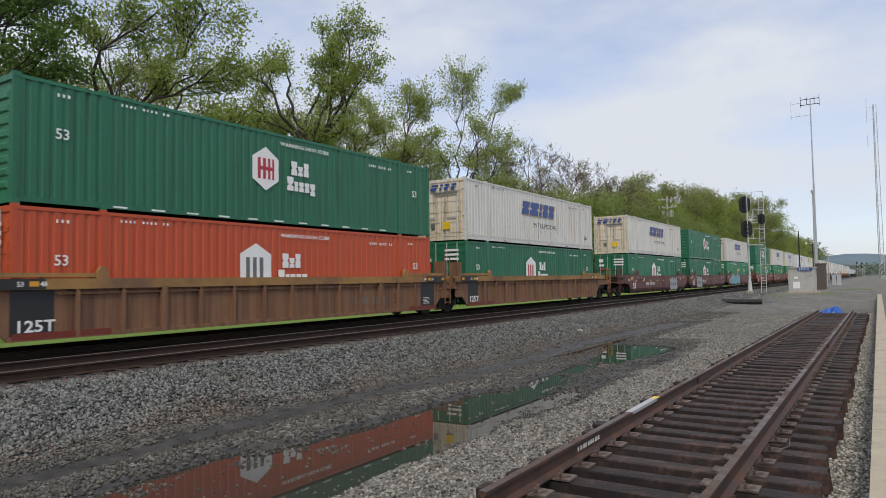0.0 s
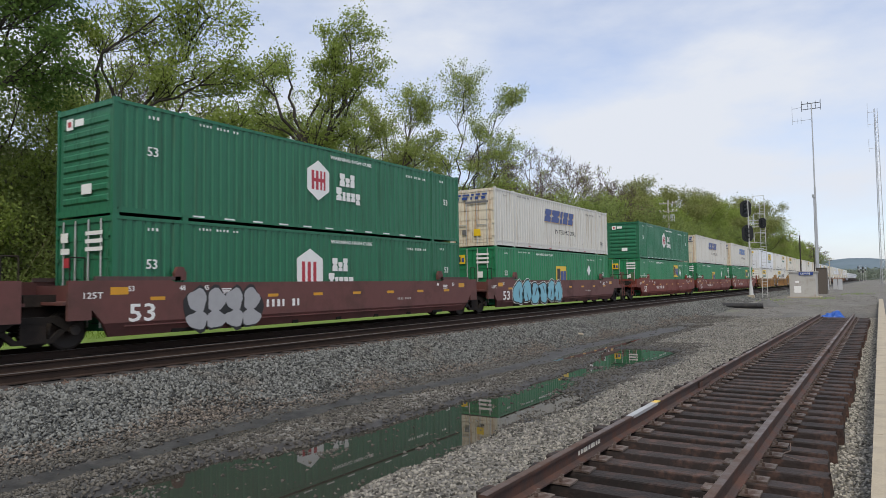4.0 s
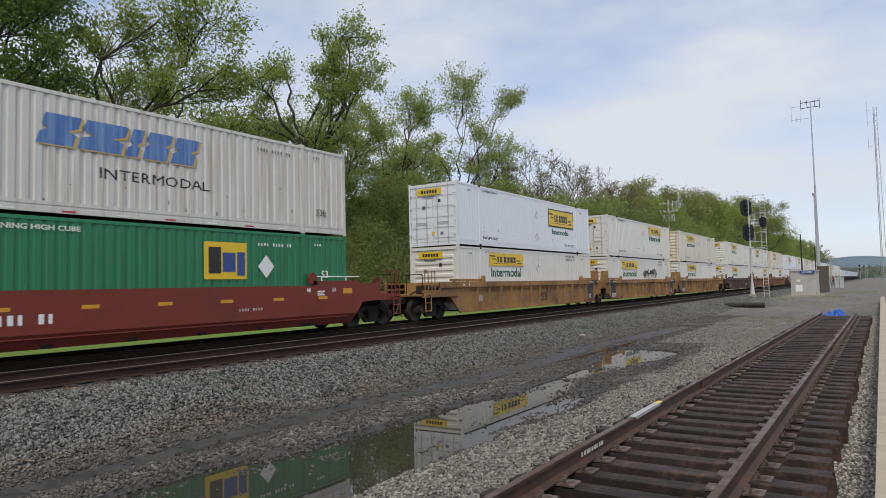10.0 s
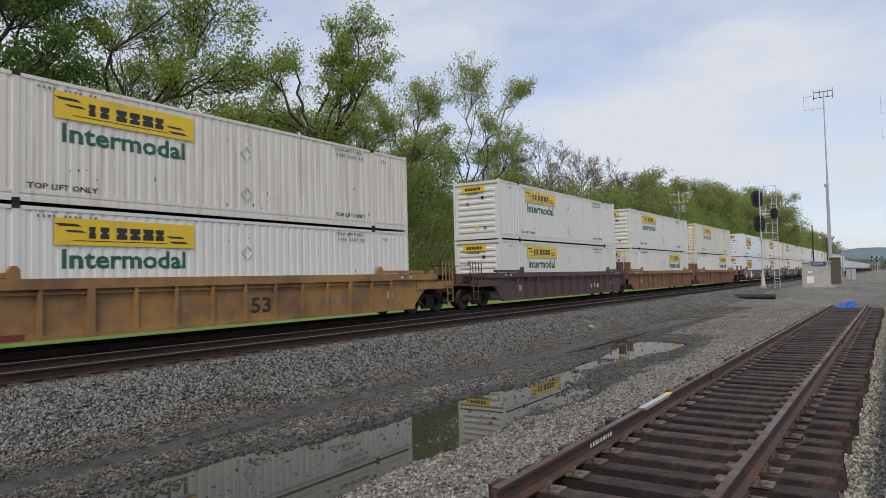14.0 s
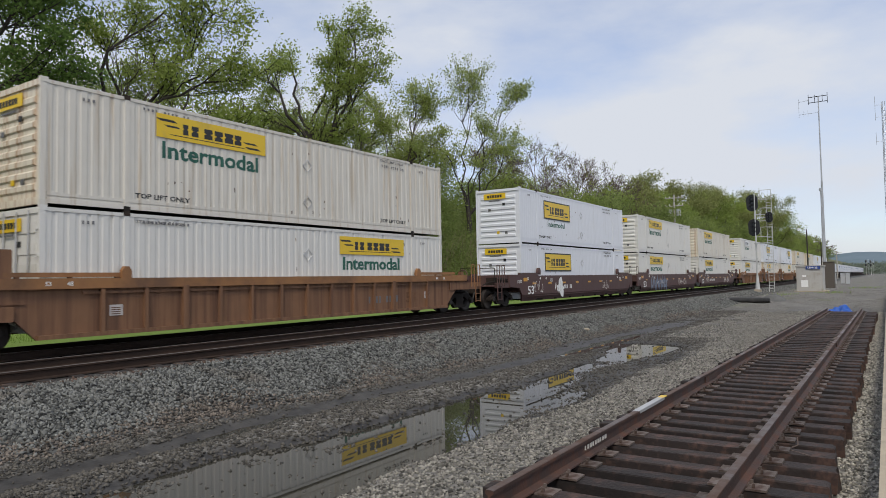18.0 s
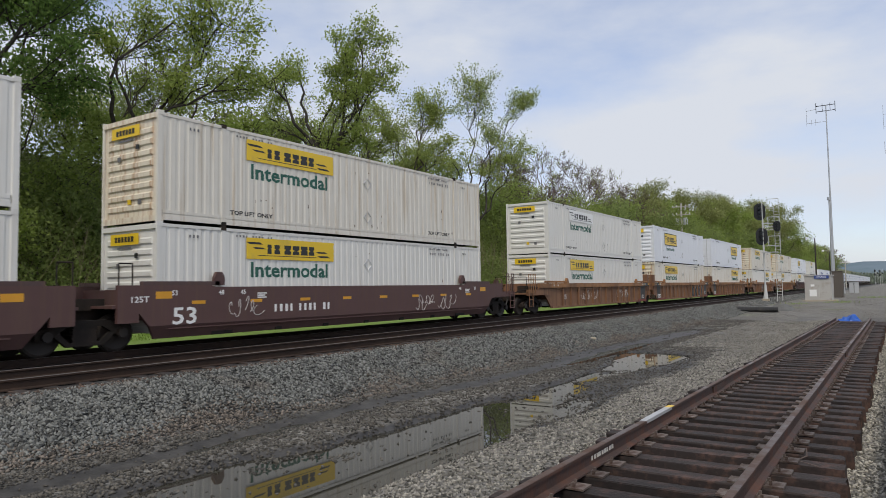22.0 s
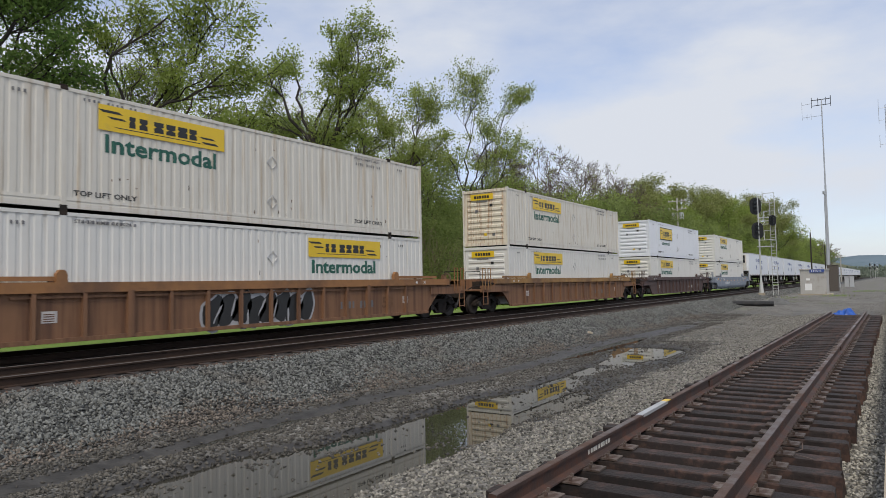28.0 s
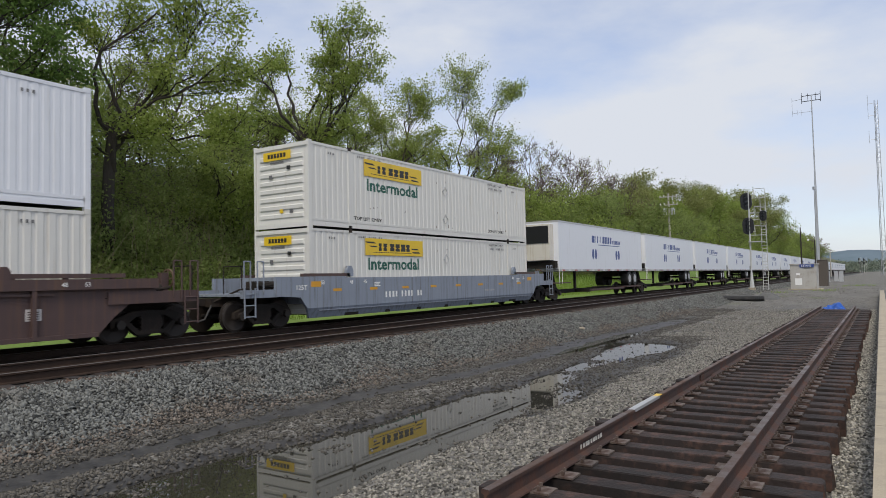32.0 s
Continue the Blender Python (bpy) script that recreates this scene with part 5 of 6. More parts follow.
    return tagged(ob, "silver signal mast with ladder and black three-lamp heads", "railway signal")


home_signal = signal_mast(-10.27, 69.6)
for fx, fy in ((-10.9, 500.0), (-8.5, 505.0)):
    copy_thing(home_signal, pose(fx, fy, lie(fx, fy)))


def hut(x, y):
    ob = new("equipment_hut")
    z = lie(x, y)
    ob.location = (x, y, z)
    part("slab", boxes((-1.35, 1.5, -0.2, 3.2, -0.3, 0.12)), M["concrete"], ob)
    part("body", boxes((-1.12, 1.12, 0, 3.0, 0.12, 2.46)), M["hutpaint"], ob)
    part("roof", boxes((-1.2, 1.2, -0.08, 3.08, 2.46, 2.56)), M["hutpaint"], ob)
    part("door", boxes((-0.95, 0.1, -0.03, 0.004, 0.2, 2.2)), M["hutpaint"], ob)
    part("notice", boxes((-0.72, -0.12, -0.045, -0.03, 0.5, 1.15)), M["pale"], ob)
    part("notice", boxes((-0.6, -0.28, -0.045, -0.03, 1.45, 1.65)), M["pale"], ob)
    s = part("name_board", boxes((-0.28, 0.95, -0.10, -0.05, 2.2, 2.5)), M["blue"], ob)
    me = word("LEWIS", 0.2, M["pale"], 1.15)
    t = part("lettering", me, None, s)
    t.matrix_basis = Matrix.Translation((-0.14, -0.106, 2.25)) @ Matrix.Rotation(-math.pi / 2, 4, "Z")
    return tagged(ob, "grey aluminium trackside equipment hut on a concrete slab", "equipment hut")


hut(-6.32, 74.0)


def hut_annex(x, y, w, h, d, mat, label, category, name):
    ob = new(name)
    ob.location = (x, y, lie(x, y))
    part("body", boxes((-w / 2, w / 2, 0, d, 0, h)), M[mat], ob)
    part("lid", boxes((-w / 2 - 0.05, w / 2 + 0.05, -0.05, d + 0.05, h, h + 0.06)), M[mat], ob)
    return tagged(ob, label, category)


hut_annex(-5.82, 92.0, 1.1, 3.1, 2.0, "duststone", "brown-grey shed behind the hut", "shed", "shed")
for x, y in ((-7.2, 125.0), (-5.4, 127.0), (-6.3, 131.0)):
    hut_annex(x, y, 0.6, 1.7, 0.5, "alu", "silver relay cabinet beside the track", "relay cabinet", "relay_cabinet")


def antenna_mast(x, y, top, aerials, r=0.11):
    ob = new("antenna_mast")
    z = lie(x, y)
    ob.location = (x, y, z)
    part("base", boxes((-0.5, 0.5, -0.5, 0.5, -0.3, 0.2)), M["concrete"], ob)
    part("pole", rod(bmesh.new(), (0, 0, 0.1), (0, 0, top * 0.55), r * 1.35, r, 10), M["steelpole"], ob)
    part("upper_pole", rod(bmesh.new(), (0, 0, top * 0.55), (0, 0, top), r * 0.8, r * 0.55, 10), M["steelpole"], ob)
    if aerials:
        part("cross_arm", rods(0.045, ((-1.1, 0, top - 0.05), (1.0, 0, top - 0.05)), n=6), M["signal"], ob)
        part("cross_arm", rods(0.04, ((-1.1, 0, top - 0.75), (1.0, 0, top - 0.75)), n=6), M["signal"], ob)
        part("cross_arm", rods(0.022, ((-2.2, 0, top - 0.5), (-1.1, 0, top - 0.4)), n=6), M["steelpole"], ob)
        part("cross_arm", rods(0.022, ((-2.2, 0, top - 2.1), (0, 0, top - 2.1)), n=6), M["steelpole"], ob)
        for dx, lo, hi, r_, ink in ((-1.1, -1.0, 0.35, 0.035, "signal"), (-0.4, -0.8, 0.2, 0.03, "signal"), (0.45, -0.8, 0.2, 0.03, "signal"), (1.0, -1.0, 0.35, 0.035, "signal"), (-2.2, -2.5, -0.1, 0.02, "steelpole"), (-1.65, -2.4, -1.7, 0.02, "steelpole"), (-1.2, -2.5, -1.7, 0.02, "steelpole")):
            part("aerial", rods(r_, ((dx, 0, top + lo), (dx, 0, top + hi)), n=6), M[ink], ob)
    else:
        part("cap", rods(0.2, ((0, 0, top), (0, 0, top + 0.35)), n=8), M["steelpole"], ob)
    return tagged(ob, "tall slim grey steel mast with aerials" if aerials else "grey steel pole beside the mast", "antenna mast" if aerials else "pole")


antenna_mast(-6.42, 96.5, 24.1, True)
antenna_mast(-6.4, 94.0, 11.8, False, 0.12)


def lattice_tower(x, y, top):
    ob = new("lattice_tower")
    ob.location = (x, y, lie(x, y))
    legs = [(0.9 * math.cos(a), 0.9 * math.sin(a)) for a in (0.3, 0.3 + math.tau / 3, 0.3 + 2 * math.tau / 3)]
    for px, py in legs:
        part("leg", rods(0.09, ((px, py, 0), (px * 0.6, py * 0.6, top)), n=5), M["steelpole"], ob)
    bm = bmesh.new()
    for k in range(int(top / 1.6)):
        for j in range(3):
            (ax, ay), (bx, by) = legs[j], legs[(j + 1) % 3]
            h, h2 = k * 1.6, (k + 1) * 1.6
            f, g = 1 - 0.4 * h / top, 1 - 0.4 * h2 / top
            rod(bm, (ax * f, ay * f, h), (bx * g, by * g, h2), 0.04, n=4)
            rod(bm, (ax * f, ay * f, h), (bx * f, by * f, h), 0.04, n=4)
    part("bracing", bm, M["steelpole"], ob)
    for h in (top - 2, top - 6, top - 14):
        part("aerial", rods(0.06, ((-2.2, 0, h), (-2.2, 0, h + 4)), ((-2.2, 0, h + 1), (0, 0, h + 1)), n=5), M["steelpole"], ob)
    return tagged(ob, "tall thin grey lattice radio tower", "radio tower")


lattice_tower(0.95, 262.0, 57.5)


def utility_pole(x, y, h, arms=2, cans=True):
    ob = new("utility_pole")
    ob.location = (x, y, lie(x, y))
    part("pole", rod(bmesh.new(), (0, 0, -0.5), (0, 0, h), 0.17, 0.11, 9), M["wood"], ob)
    for k in range(arms):
        part("cross_arm", boxes((-1.2, 1.2, -0.06, 0.06, h - 0.5 - k * 1.1, h - 0.38 - k * 1.1)), M["wood"], ob)
        for dx in (-1.1, -0.6, 0.6, 1.1):
            part("insulator", rods(0.05, ((dx, 0, h - 0.38 - k * 1.1), (dx, 0, h - 0.2 - k * 1.1)), n=6), M["pale"], ob)
    if cans:
        for dx in (-0.55, 0.55):
            part("transformer", rods(0.28, ((dx, -0.1, h - 2.9), (dx, -0.1, h - 2.0)), n=12), M["alu"], ob)
    return tagged(ob, "grey wooden utility pole with cross-arms" + (" and two transformers" if cans else ""), "utility pole")


utility_pole(-23.72, 93.2, 11.9)
utility_pole(-11.0, 205.0, 7.2, 1, False)


def yard_lamp(x, y, h):
    ob = new("yard_lamp")
    ob.location = (x, y, lie(x, y))
    part("pole", rod(bmesh.new(), (0, 0, -0.3), (0, 0, h), 0.13, 0.08, 8), M["darkbark"], ob)
    part("arm", rods(0.03, ((0, 0, h - 0.1), (-1.1, 0, h + 0.2)), n=6), M["steelpole"], ob)
    part("lamp_head", rod(rod(bmesh.new(), (-1.1, 0, h - 0.1), (-1.1, 0, h + 0.12), 0.16, 0.2, 10), (-1.1, 0, h + 0.12), (-1.1, 0, h + 0.28), 0.2, 0.07, 10), M["pale"], ob)
    return tagged(ob, "dark wooden pole with a pale yard lamp, unlit", "street lamp")


yard_lamp(-10.2, 118.0, 8.5)
yard_lamp(-10.6, 150.0, 7.7)

# corrugated drain pipe lying in the gravel
pipe = bmesh.new()
for k in range(46):
    x = -9.95 + k * 0.06
    r = 0.205 if k % 2 else 0.193
    rod(pipe, (x, 54.1 + 0.10 * math.sin(k * 0.12), lie(-8.6, 54) + 0.19), (x + 0.06, 54.1 + 0.10 * math.sin((k + 1) * 0.12), lie(-8.6, 54) + 0.19), r, r, 10)
tagged(part("drain_pipe", pipe, M["rubber"]), "black corrugated plastic drain pipe lying on gravel", "pipe")
tagged(part("dirt_mound", raw("dirt_mound", [(-8.4 + 2.0 * (i / 12), 56 + 2.4 * (j / 12), lie(-7.4, 57) - 0.05 + 0.55 * max(0, 1 - ((i - 6) / 6) ** 2) * max(0, 1 - ((j - 6) / 6) ** 2) * (1 + 0.4 * noise.noise((i * 0.5, j * 0.5, 1)))) for j in range(13) for i in range(13)],
     [(j * 13 + i, j * 13 + i + 1, j * 13 + i + 14, j * 13 + i + 13) for j in range(12) for i in range(12)], M["asphalt"]), None), "low grey mound of fine gravel", "mound")

# crumpled blue tarp at the end of the siding
tv, tf = [], []
for j in range(17):
    for i in range(21):
        u, w = i / 20, j / 16
        hump = 0.46 * math.exp(-((u - 0.66) / 0.24) ** 2 - ((w - 0.5) / 0.3) ** 2) + 0.24 * math.exp(-((u - 0.25) / 0.2) ** 2 - ((w - 0.45) / 0.3) ** 2)
        crease = 0.09 * noise.noise((u * 7, w * 7, 5)) + 0.05 * abs(noise.noise((u * 15, w * 13, 8)))
        tv.append((-2.75 + 1.2 * u + 0.06 * noise.noise((u * 5, w * 5, 2)), 40.5 + 0.8 * w + 0.06 * noise.noise((u * 5, w * 5, 12)), 0.52 + max(0.0, hump + crease * min(1, 8 * min(u, 1 - u, w, 1 - w)))))
for j in range(16):
    for i in range(20):
        tf.append((j * 21 + i, j * 21 + i + 1, j * 21 + i + 22, j * 21 + i + 21))
tagged(new("blue_tarp", raw("blue_tarp", tv, tf, M["tarp"])), "crumpled bright blue tarp at the end of the siding", "tarp")


# ------------------------------------------------------------------ trees
def leaf_mesh(name, centres, mat, rnd, per, size, spreadr):
    """Small folded leaf blades scattered round the given centres."""
    c = np.repeat(np.array(centres), per, axis=0)
    k = len(c)
    g = np.random.default_rng(rnd.randrange(10 ** 6))
    c = c + g.normal(0, 1, (k, 3)) * np.array([spreadr, spreadr, spreadr * 0.75])
    a = g.normal(0, 1, (k, 3))
    a /= np.linalg.norm(a, axis=1)[:, None]
    b = np.cross(a, g.normal(0, 1, (k, 3)))
    b /= np.linalg.norm(b, axis=1)[:, None]
    s = size * g.uniform(0.6, 1.35, (k, 1))
    v = np.stack([c - a * s, c + b * s * 0.55, c + a * s, c - b * s * 0.55], axis=1).reshape(-1, 3)
    me = bpy.data.meshes.new(name)
    me.vertices.add(4 * k)
    me.vertices.foreach_set("co", v.astype(np.float32).ravel())
    me.loops.add(4 * k)
    me.loops.foreach_set("vertex_index", np.arange(4 * k, dtype=np.int32))
    me.polygons.add(k)
    me.polygons.foreach_set("loop_start", np.arange(0, 4 * k, 4, dtype=np.int32))
    me.polygons.foreach_set("loop_total", np.full(k, 4, dtype=np.int32))
    me.materials.append(mat)
    me.update()
    return me


def limb(bm, a, b, r0, r1, rnd, sag=0.12, n=6):
    """A bent, tapering branch from a to b."""
    a, b = Vector(a), Vector(b)
    d = (b - a).length
    w = Vector((rnd.gauss(0, sag), rnd.gauss(0, sag), rnd.gauss(0, sag) - sag * 0.3)) * d
    steps = 4 if d > 2 else 2
    p = a
    for k in range(1, steps + 1):
        t = k / steps
        q = a.lerp(b, t) + w * (4 * t * (1 - t)) * 0.5
        rod(bm, p, q, r0 + (r1 - r0) * (k - 1) / steps, r0 + (r1 - r0) * t, n if r0 > 0.05 else 4)
        p = q


def tree(x, y, fork, clumps, seed, bark="bark", leaf="leaf", per=26, size=0.12, spreadr=0.38, r0=0.3, bare=0.0, label="", name="tree", twigs=1.0, lean=0.0, stout=1.0):
    """fork: height where the trunk divides. clumps: (across, along, height, half width, half height, twigs), seen from the line."""
    rnd = random.Random(seed)
    ob = new(name)
    ob.location = (x, y, lie(x, y) - 0.2 - 10 * max(0.0, rise(x) - 1 + smooth(-45, -24, x)))   # trunks stand in hollows of the bank
    across, along, up = Vector((0.84, 0.54, 0)), Vector((-0.54, 0.84, 0)), Vector((0, 0, 1))
    bm, tips = bmesh.new(), []
    top = across * lean + up * fork
    limb(bm, (0, 0, 0), top, r0 * 1.2, r0 * 0.8, rnd, 0.04, 9)
    for a, b, h, ra, rz, k in clumps:
        c = across * a + along * b + up * h
        t0 = rnd.uniform(0.72, 1.0) if h > fork * 0.8 else rnd.uniform(0.35, 0.7)
        start = top * t0
        rl = r0 * rnd.uniform(0.27, 0.42)
        span_ = (c - start).length
        bend = start.lerp(c, rnd.uniform(0.35, 0.6)) + (across * rnd.gauss(0, 0.17) + along * rnd.gauss(0, 0.17) + up * rnd.uniform(-0.12, 0.16)) * span_
        path = []
        for j in range(9):
            f = j / 8
            kink = Vector((rnd.gauss(0, 1), rnd.gauss(0, 1), rnd.gauss(0, 1))) * 0.022 * span_ * (0 < j)
            path.append(start * (1 - f) ** 2 + bend * 2 * f * (1 - f) + c * f * f + kink)
        for j in range(8):
            rod(bm, path[j], path[j + 1], rl * (1 - 0.088 * j), rl * (0.912 - 0.088 * j), 6)
        for j in range(max(3, round(k * twigs / 5))):
            v = Vector((rnd.gauss(0, 1), rnd.gauss(0, 1), rnd.gauss(0.25, 1))).normalized()
            v *= 1.22 * rnd.uniform(0.35, 1.0) * (1 + 0.45 * noise.noise(v * 1.7 + c))
            q = c + across * v.x * ra + along * v.y * ra + up * v.z * rz
            root = path[rnd.randrange(5, 9)]
            limb(bm, root, q, rl * 0.2, 0.012, rnd, 0.14, 4)
            way = (q - root).normalized()
            for i in range(6):
                f = rnd.uniform(0.45, 1.0)
                base = root.lerp(q, f)
                d = way * 0.55 + up * rnd.uniform(0.1, 0.7) + Vector((rnd.gauss(0, 0.55), rnd.gauss(0, 0.55), rnd.gauss(0, 0.35)))
                tip = base + d.normalized() * rnd.uniform(0.3, 0.75) * ra * 0.7
                rod(bm, base, tip, (0.011 + 0.013 * bare) * stout, (0.005 + 0.006 * bare) * stout, 3)
                if rnd.random() >= bare:
                    tips += [tuple(tip), tuple(base.lerp(tip, 0.55))]
    part("trunk", bm, M[bark], ob)
    if tips:
        part("crown", leaf_mesh("crown", tips, M[leaf], rnd, per, size, spreadr), M[leaf], ob)
    return tagged(ob, label, "shrub" if name == "shrub" else "tree")


def wild(seed, h, wide=0.24, k=7):
    """Clumps of a tree without a story."""
    rnd = random.Random(seed * 7 + 1)
    out = []
    for i in range(k):
        a = i * 2.4 + rnd.uniform(-0.5, 0.5)
        t = rnd.uniform(0.45, 0.86)
        w = wide * h * (1.25 - 0.75 * abs(t - 0.6))
        out.append((math.cos(a) * w, math.sin(a) * w, h * t, h * rnd.uniform(0.11, 0.17), h * rnd.uniform(0.09, 0.13), 16))
    out.append((0, 0, h * 0.9, h * 0.13, h * 0.1, 16))
    return out


FRESH = "tall spring tree with dark limbs and light-green leaves"
DENSE = "tall tree with dense dark-green leaves"
# the tall trees on the bank behind the main track
tree(-27.0, 10.2, 8.0, [(-3.2, 0, 10.5, 2.2, 1.8, 30), (0.5, 0, 12.4, 2.4, 1.8, 34), (3.0, 0.5, 9.4, 1.6, 1.3, 22), (-1.0, 0, 15.0, 2.6, 2.0, 36), (2.0, 0, 16.8, 2.2, 1.7, 28), (2.6, 0, 12.6, 1.8, 1.5, 24), (-4.5, 0, 13.5, 2.2, 2.0, 26)], 9, "darkbark", "leafdark", label=DENSE, r0=0.34, per=25, spreadr=0.30, size=0.080, twigs=3.0)
tree(-28.5, 17.2, 8.2, [(1.9, 0, 13.0, 1.7, 1.6, 26), (4.0, 0.5, 13.2, 1.9, 1.7, 28), (3.4, 0, 10.2, 2.0, 1.3, 26), (5.6, 0.4, 10.6, 1.4, 1.5, 18), (-1.3, 0, 12.0, 0.9, 1.3, 10), (2.2, -0.5, 7.6, 1.7, 1.1, 18), (-2.4, 0.4, 8.6, 1.3, 1.2, 14), (4.8, 0.4, 7.6, 1.6, 1.1, 16)] , 5, "darkbark", "leaf", label=FRESH, r0=0.27, per=15, spreadr=0.27, size=0.082, twigs=2.8)
tree(-30.0, 30.6, 9.6, [(-2.6, 0, 13.2, 1.6, 1.5, 26), (-3.5, 0.4, 10.8, 1.2, 1.1, 16), (-0.9, 0, 13.6, 0.5, 1.3, 5), (1.6, 0, 15.2, 1.3, 1.4, 20), (3.0, 0, 16.0, 1.5, 1.5, 24), (4.2, 0.4, 13.6, 1.4, 1.3, 20), (1.6, 0, 11.6, 1.2, 1.0, 16), (0.6, 0, 8.6, 2.0, 1.2, 24), (2.6, 0.3, 9.6, 1.4, 1.2, 18), (2.9, 0, 12.0, 1.6, 1.2, 22), (1.9, 0, 13.4, 1.3, 1.2, 18)], 11, "darkbark", "leaf", label=FRESH, r0=0.36, per=15, spreadr=0.27, size=0.082, twigs=2.8)
tree(-31.0, 43.6, 6.5, [(-0.4, 0, 13.6, 1.9, 1.4, 30), (1.2, 0, 13.2, 1.4, 1.4, 22), (-2.4, 0, 11.4, 1.6, 1.3, 22), (1.6, 0, 10.2, 1.4, 1.4, 20), (-0.6, 0, 9.2, 1.8, 1.3, 24), (-3.6, 0.5, 13.6, 1.1, 0.9, 12), (-0.8, 0, 6.8, 2.0, 1.2, 22)], 17, "bark", "leafyellow", label=FRESH, r0=0.26, per=15, spreadr=0.27, size=0.082, twigs=2.8)
tree(-31.0, 51.4, 5.2, [(0.3, 0, 16.2, 2.2, 2.0, 42), (0.9, 0, 13.0, 1.5, 1.0, 16), (4.6, 0, 15.3, 1.5, 1.2, 26), (3.6, 0, 10.8, 1.9, 1.6, 28), (-1.7, 0, 10.2, 1.4, 1.2, 14), (1.6, 0, 9.2, 1.6, 1.0, 14)], 23, "darkbark", "leafyellow", label=FRESH, r0=0.26, per=15, spreadr=0.27, size=0.082, twigs=2.8)
tree(-31.0, 12.5, 8.0, [(-2.6, 0, 11.0, 2.2, 1.8, 28), (0.2, 0, 13.4, 2.3, 1.8, 30), (2.4, 0, 11.5, 1.9, 1.6, 24), (-2.4, 0, 15.4, 2.3, 1.9, 30), (0.6, 0, 17.2, 2.2, 1.6, 28)], 91, "darkbark", "leafdark", label=DENSE, r0=0.3, per=25, spreadr=0.30, size=0.080, twigs=2.8)
SPOTS = [  # along the bank: place, height, leaf
    (-34, 21, 9.5, "leaf"), (-36, 12, 16, "leafdark"), (-35, 35, 9, "leaf"), (-37, 42, 9, "leafyellow"),
    (-33, 58, 8.5, "leaf"), (-30, 60, 7.5, "leafyellow"), (-38, 50, 9, "leaf"), (-31, 66, 7.5, "leaf"), (-33, 47, 8, "leaf"), (-31, 25, 7.5, "leafyellow")]
for i, (x, y, h, lf) in enumerate(SPOTS):
    tree(x, y, h * 0.45, wild(i + 3, h), 40 + i, "darkbark" if i % 2 else "bark", lf, label=FRESH if lf != "leafdark" else DENSE, r0=0.18, per=9, spreadr=0.30, size=0.09, twigs=1.6)
# slim saplings between the tall trees, hardly in leaf
for i, (x, y, h) in enumerate(((-33, 19.5, 13), (-34, 24, 14), (-33.5, 28, 12), (-35, 33, 13), (-33, 36.5, 12), (-35, 40, 12))):
    tree(x, y, h * 0.5, wild(i + 30, h, 0.13, 6), 60 + i, "bark", "leaf", per=8, bare=0.55, spreadr=0.28, size=0.08, r0=0.11, twigs=1.5, label="slim grey sapling with few fresh leaves")
# bare and budding trees farther along
for i in range(14):
    x, y = -34 - (i % 3) * 2.6, 62 + i * 4.4
    tree(x, y, 4.5, wild(i + 60, 9.0 + 1.3 * (i % 3) + 0.1 * i, 0.2, 9), 80 + i, "twig", "leafyellow", per=4, bare=0.93, spreadr=0.3, size=0.10, r0=0.18, twigs=3.6, stout=1.0,
         label="bare brown tree just coming into leaf", name="bare_tree")
# rounded green trees towards the distance
for i, (x, y, h) in enumerate(((-36, 104, 9.5), (-33, 110, 10), (-37, 119, 11.5), (-33, 124, 13.4), (-38, 133, 16.2), (-33, 139, 17.6), (-32, 150, 18), (-36, 160, 18), (-31, 166, 17.2), (-33, 176, 16), (-28, 188, 20.5), (-30, 199, 21), (-28, 210, 21), (-30, 224, 17.5))):
    h *= 0.86 if i < 9 else 1.0
    tree(x, y, h * 0.35, wild(i + 90, h, 0.26, 10), 120 + i, "bark", "leafolive" if i % 3 else "leaf", per=30, size=0.17, spreadr=0.72, label="rounded tree in fresh green leaf")
for i in range(9):
    tree(-29 - (i % 2) * 3, 238 + i * 26, 5, wild(i + 160, 14.5, 0.26, 10), 170 + i, "twig", "leafyellow", per=5, bare=0.92, spreadr=0.5, size=0.2, r0=0.3, twigs=2.2, stout=3.0, label="bare brown tree just coming into leaf", name="bare_tree")

# shrubs that fill the bank
SHRUBS = []
for i in range(4):
    SHRUBS.append(tree(-28.0 - i, 8.0 + 9 * i, 1.0, [(math.cos(k * 1.3) * 1.3, math.sin(k * 1.3) * 1.3, 1.5 + 0.75 * (k % 4), 1.25, 0.95, 13) for k in range(8)], 200 + i, "bark", "brush" if i % 2 else "leaf", per=16, size=0.075, spreadr=0.34, r0=0.10, label="dense green shrub on the bank", name="shrub"))
    tagged(SHRUBS[-1], group="shrubs on the bank")
rnd = random.Random(31)
for i in range(48):
    y = 3 + 105 * (i / 48) + rnd.uniform(-1, 1)
    x = -28.2 - rnd.random() * 12
    o = copy_thing(SHRUBS[i % 4], pose(x, y, lie(x, y) - 0.1, 0, 0, rnd.uniform(0, 360)))
    o.scale = [rnd.uniform(0.75, 1.5)] * 3

for i in range(44):
    y = 62 + 340 * (i / 44) ** 1.3
    x = -25.5 - rnd.random() * 6
    o = copy_thing(SHRUBS[i % 4], pose(x, y, lie(x, y) - 0.1, 0, 0, rnd.uniform(0, 360)))
    o.scale = [rnd.uniform(1.2, 1.9) + y / 400] * 3

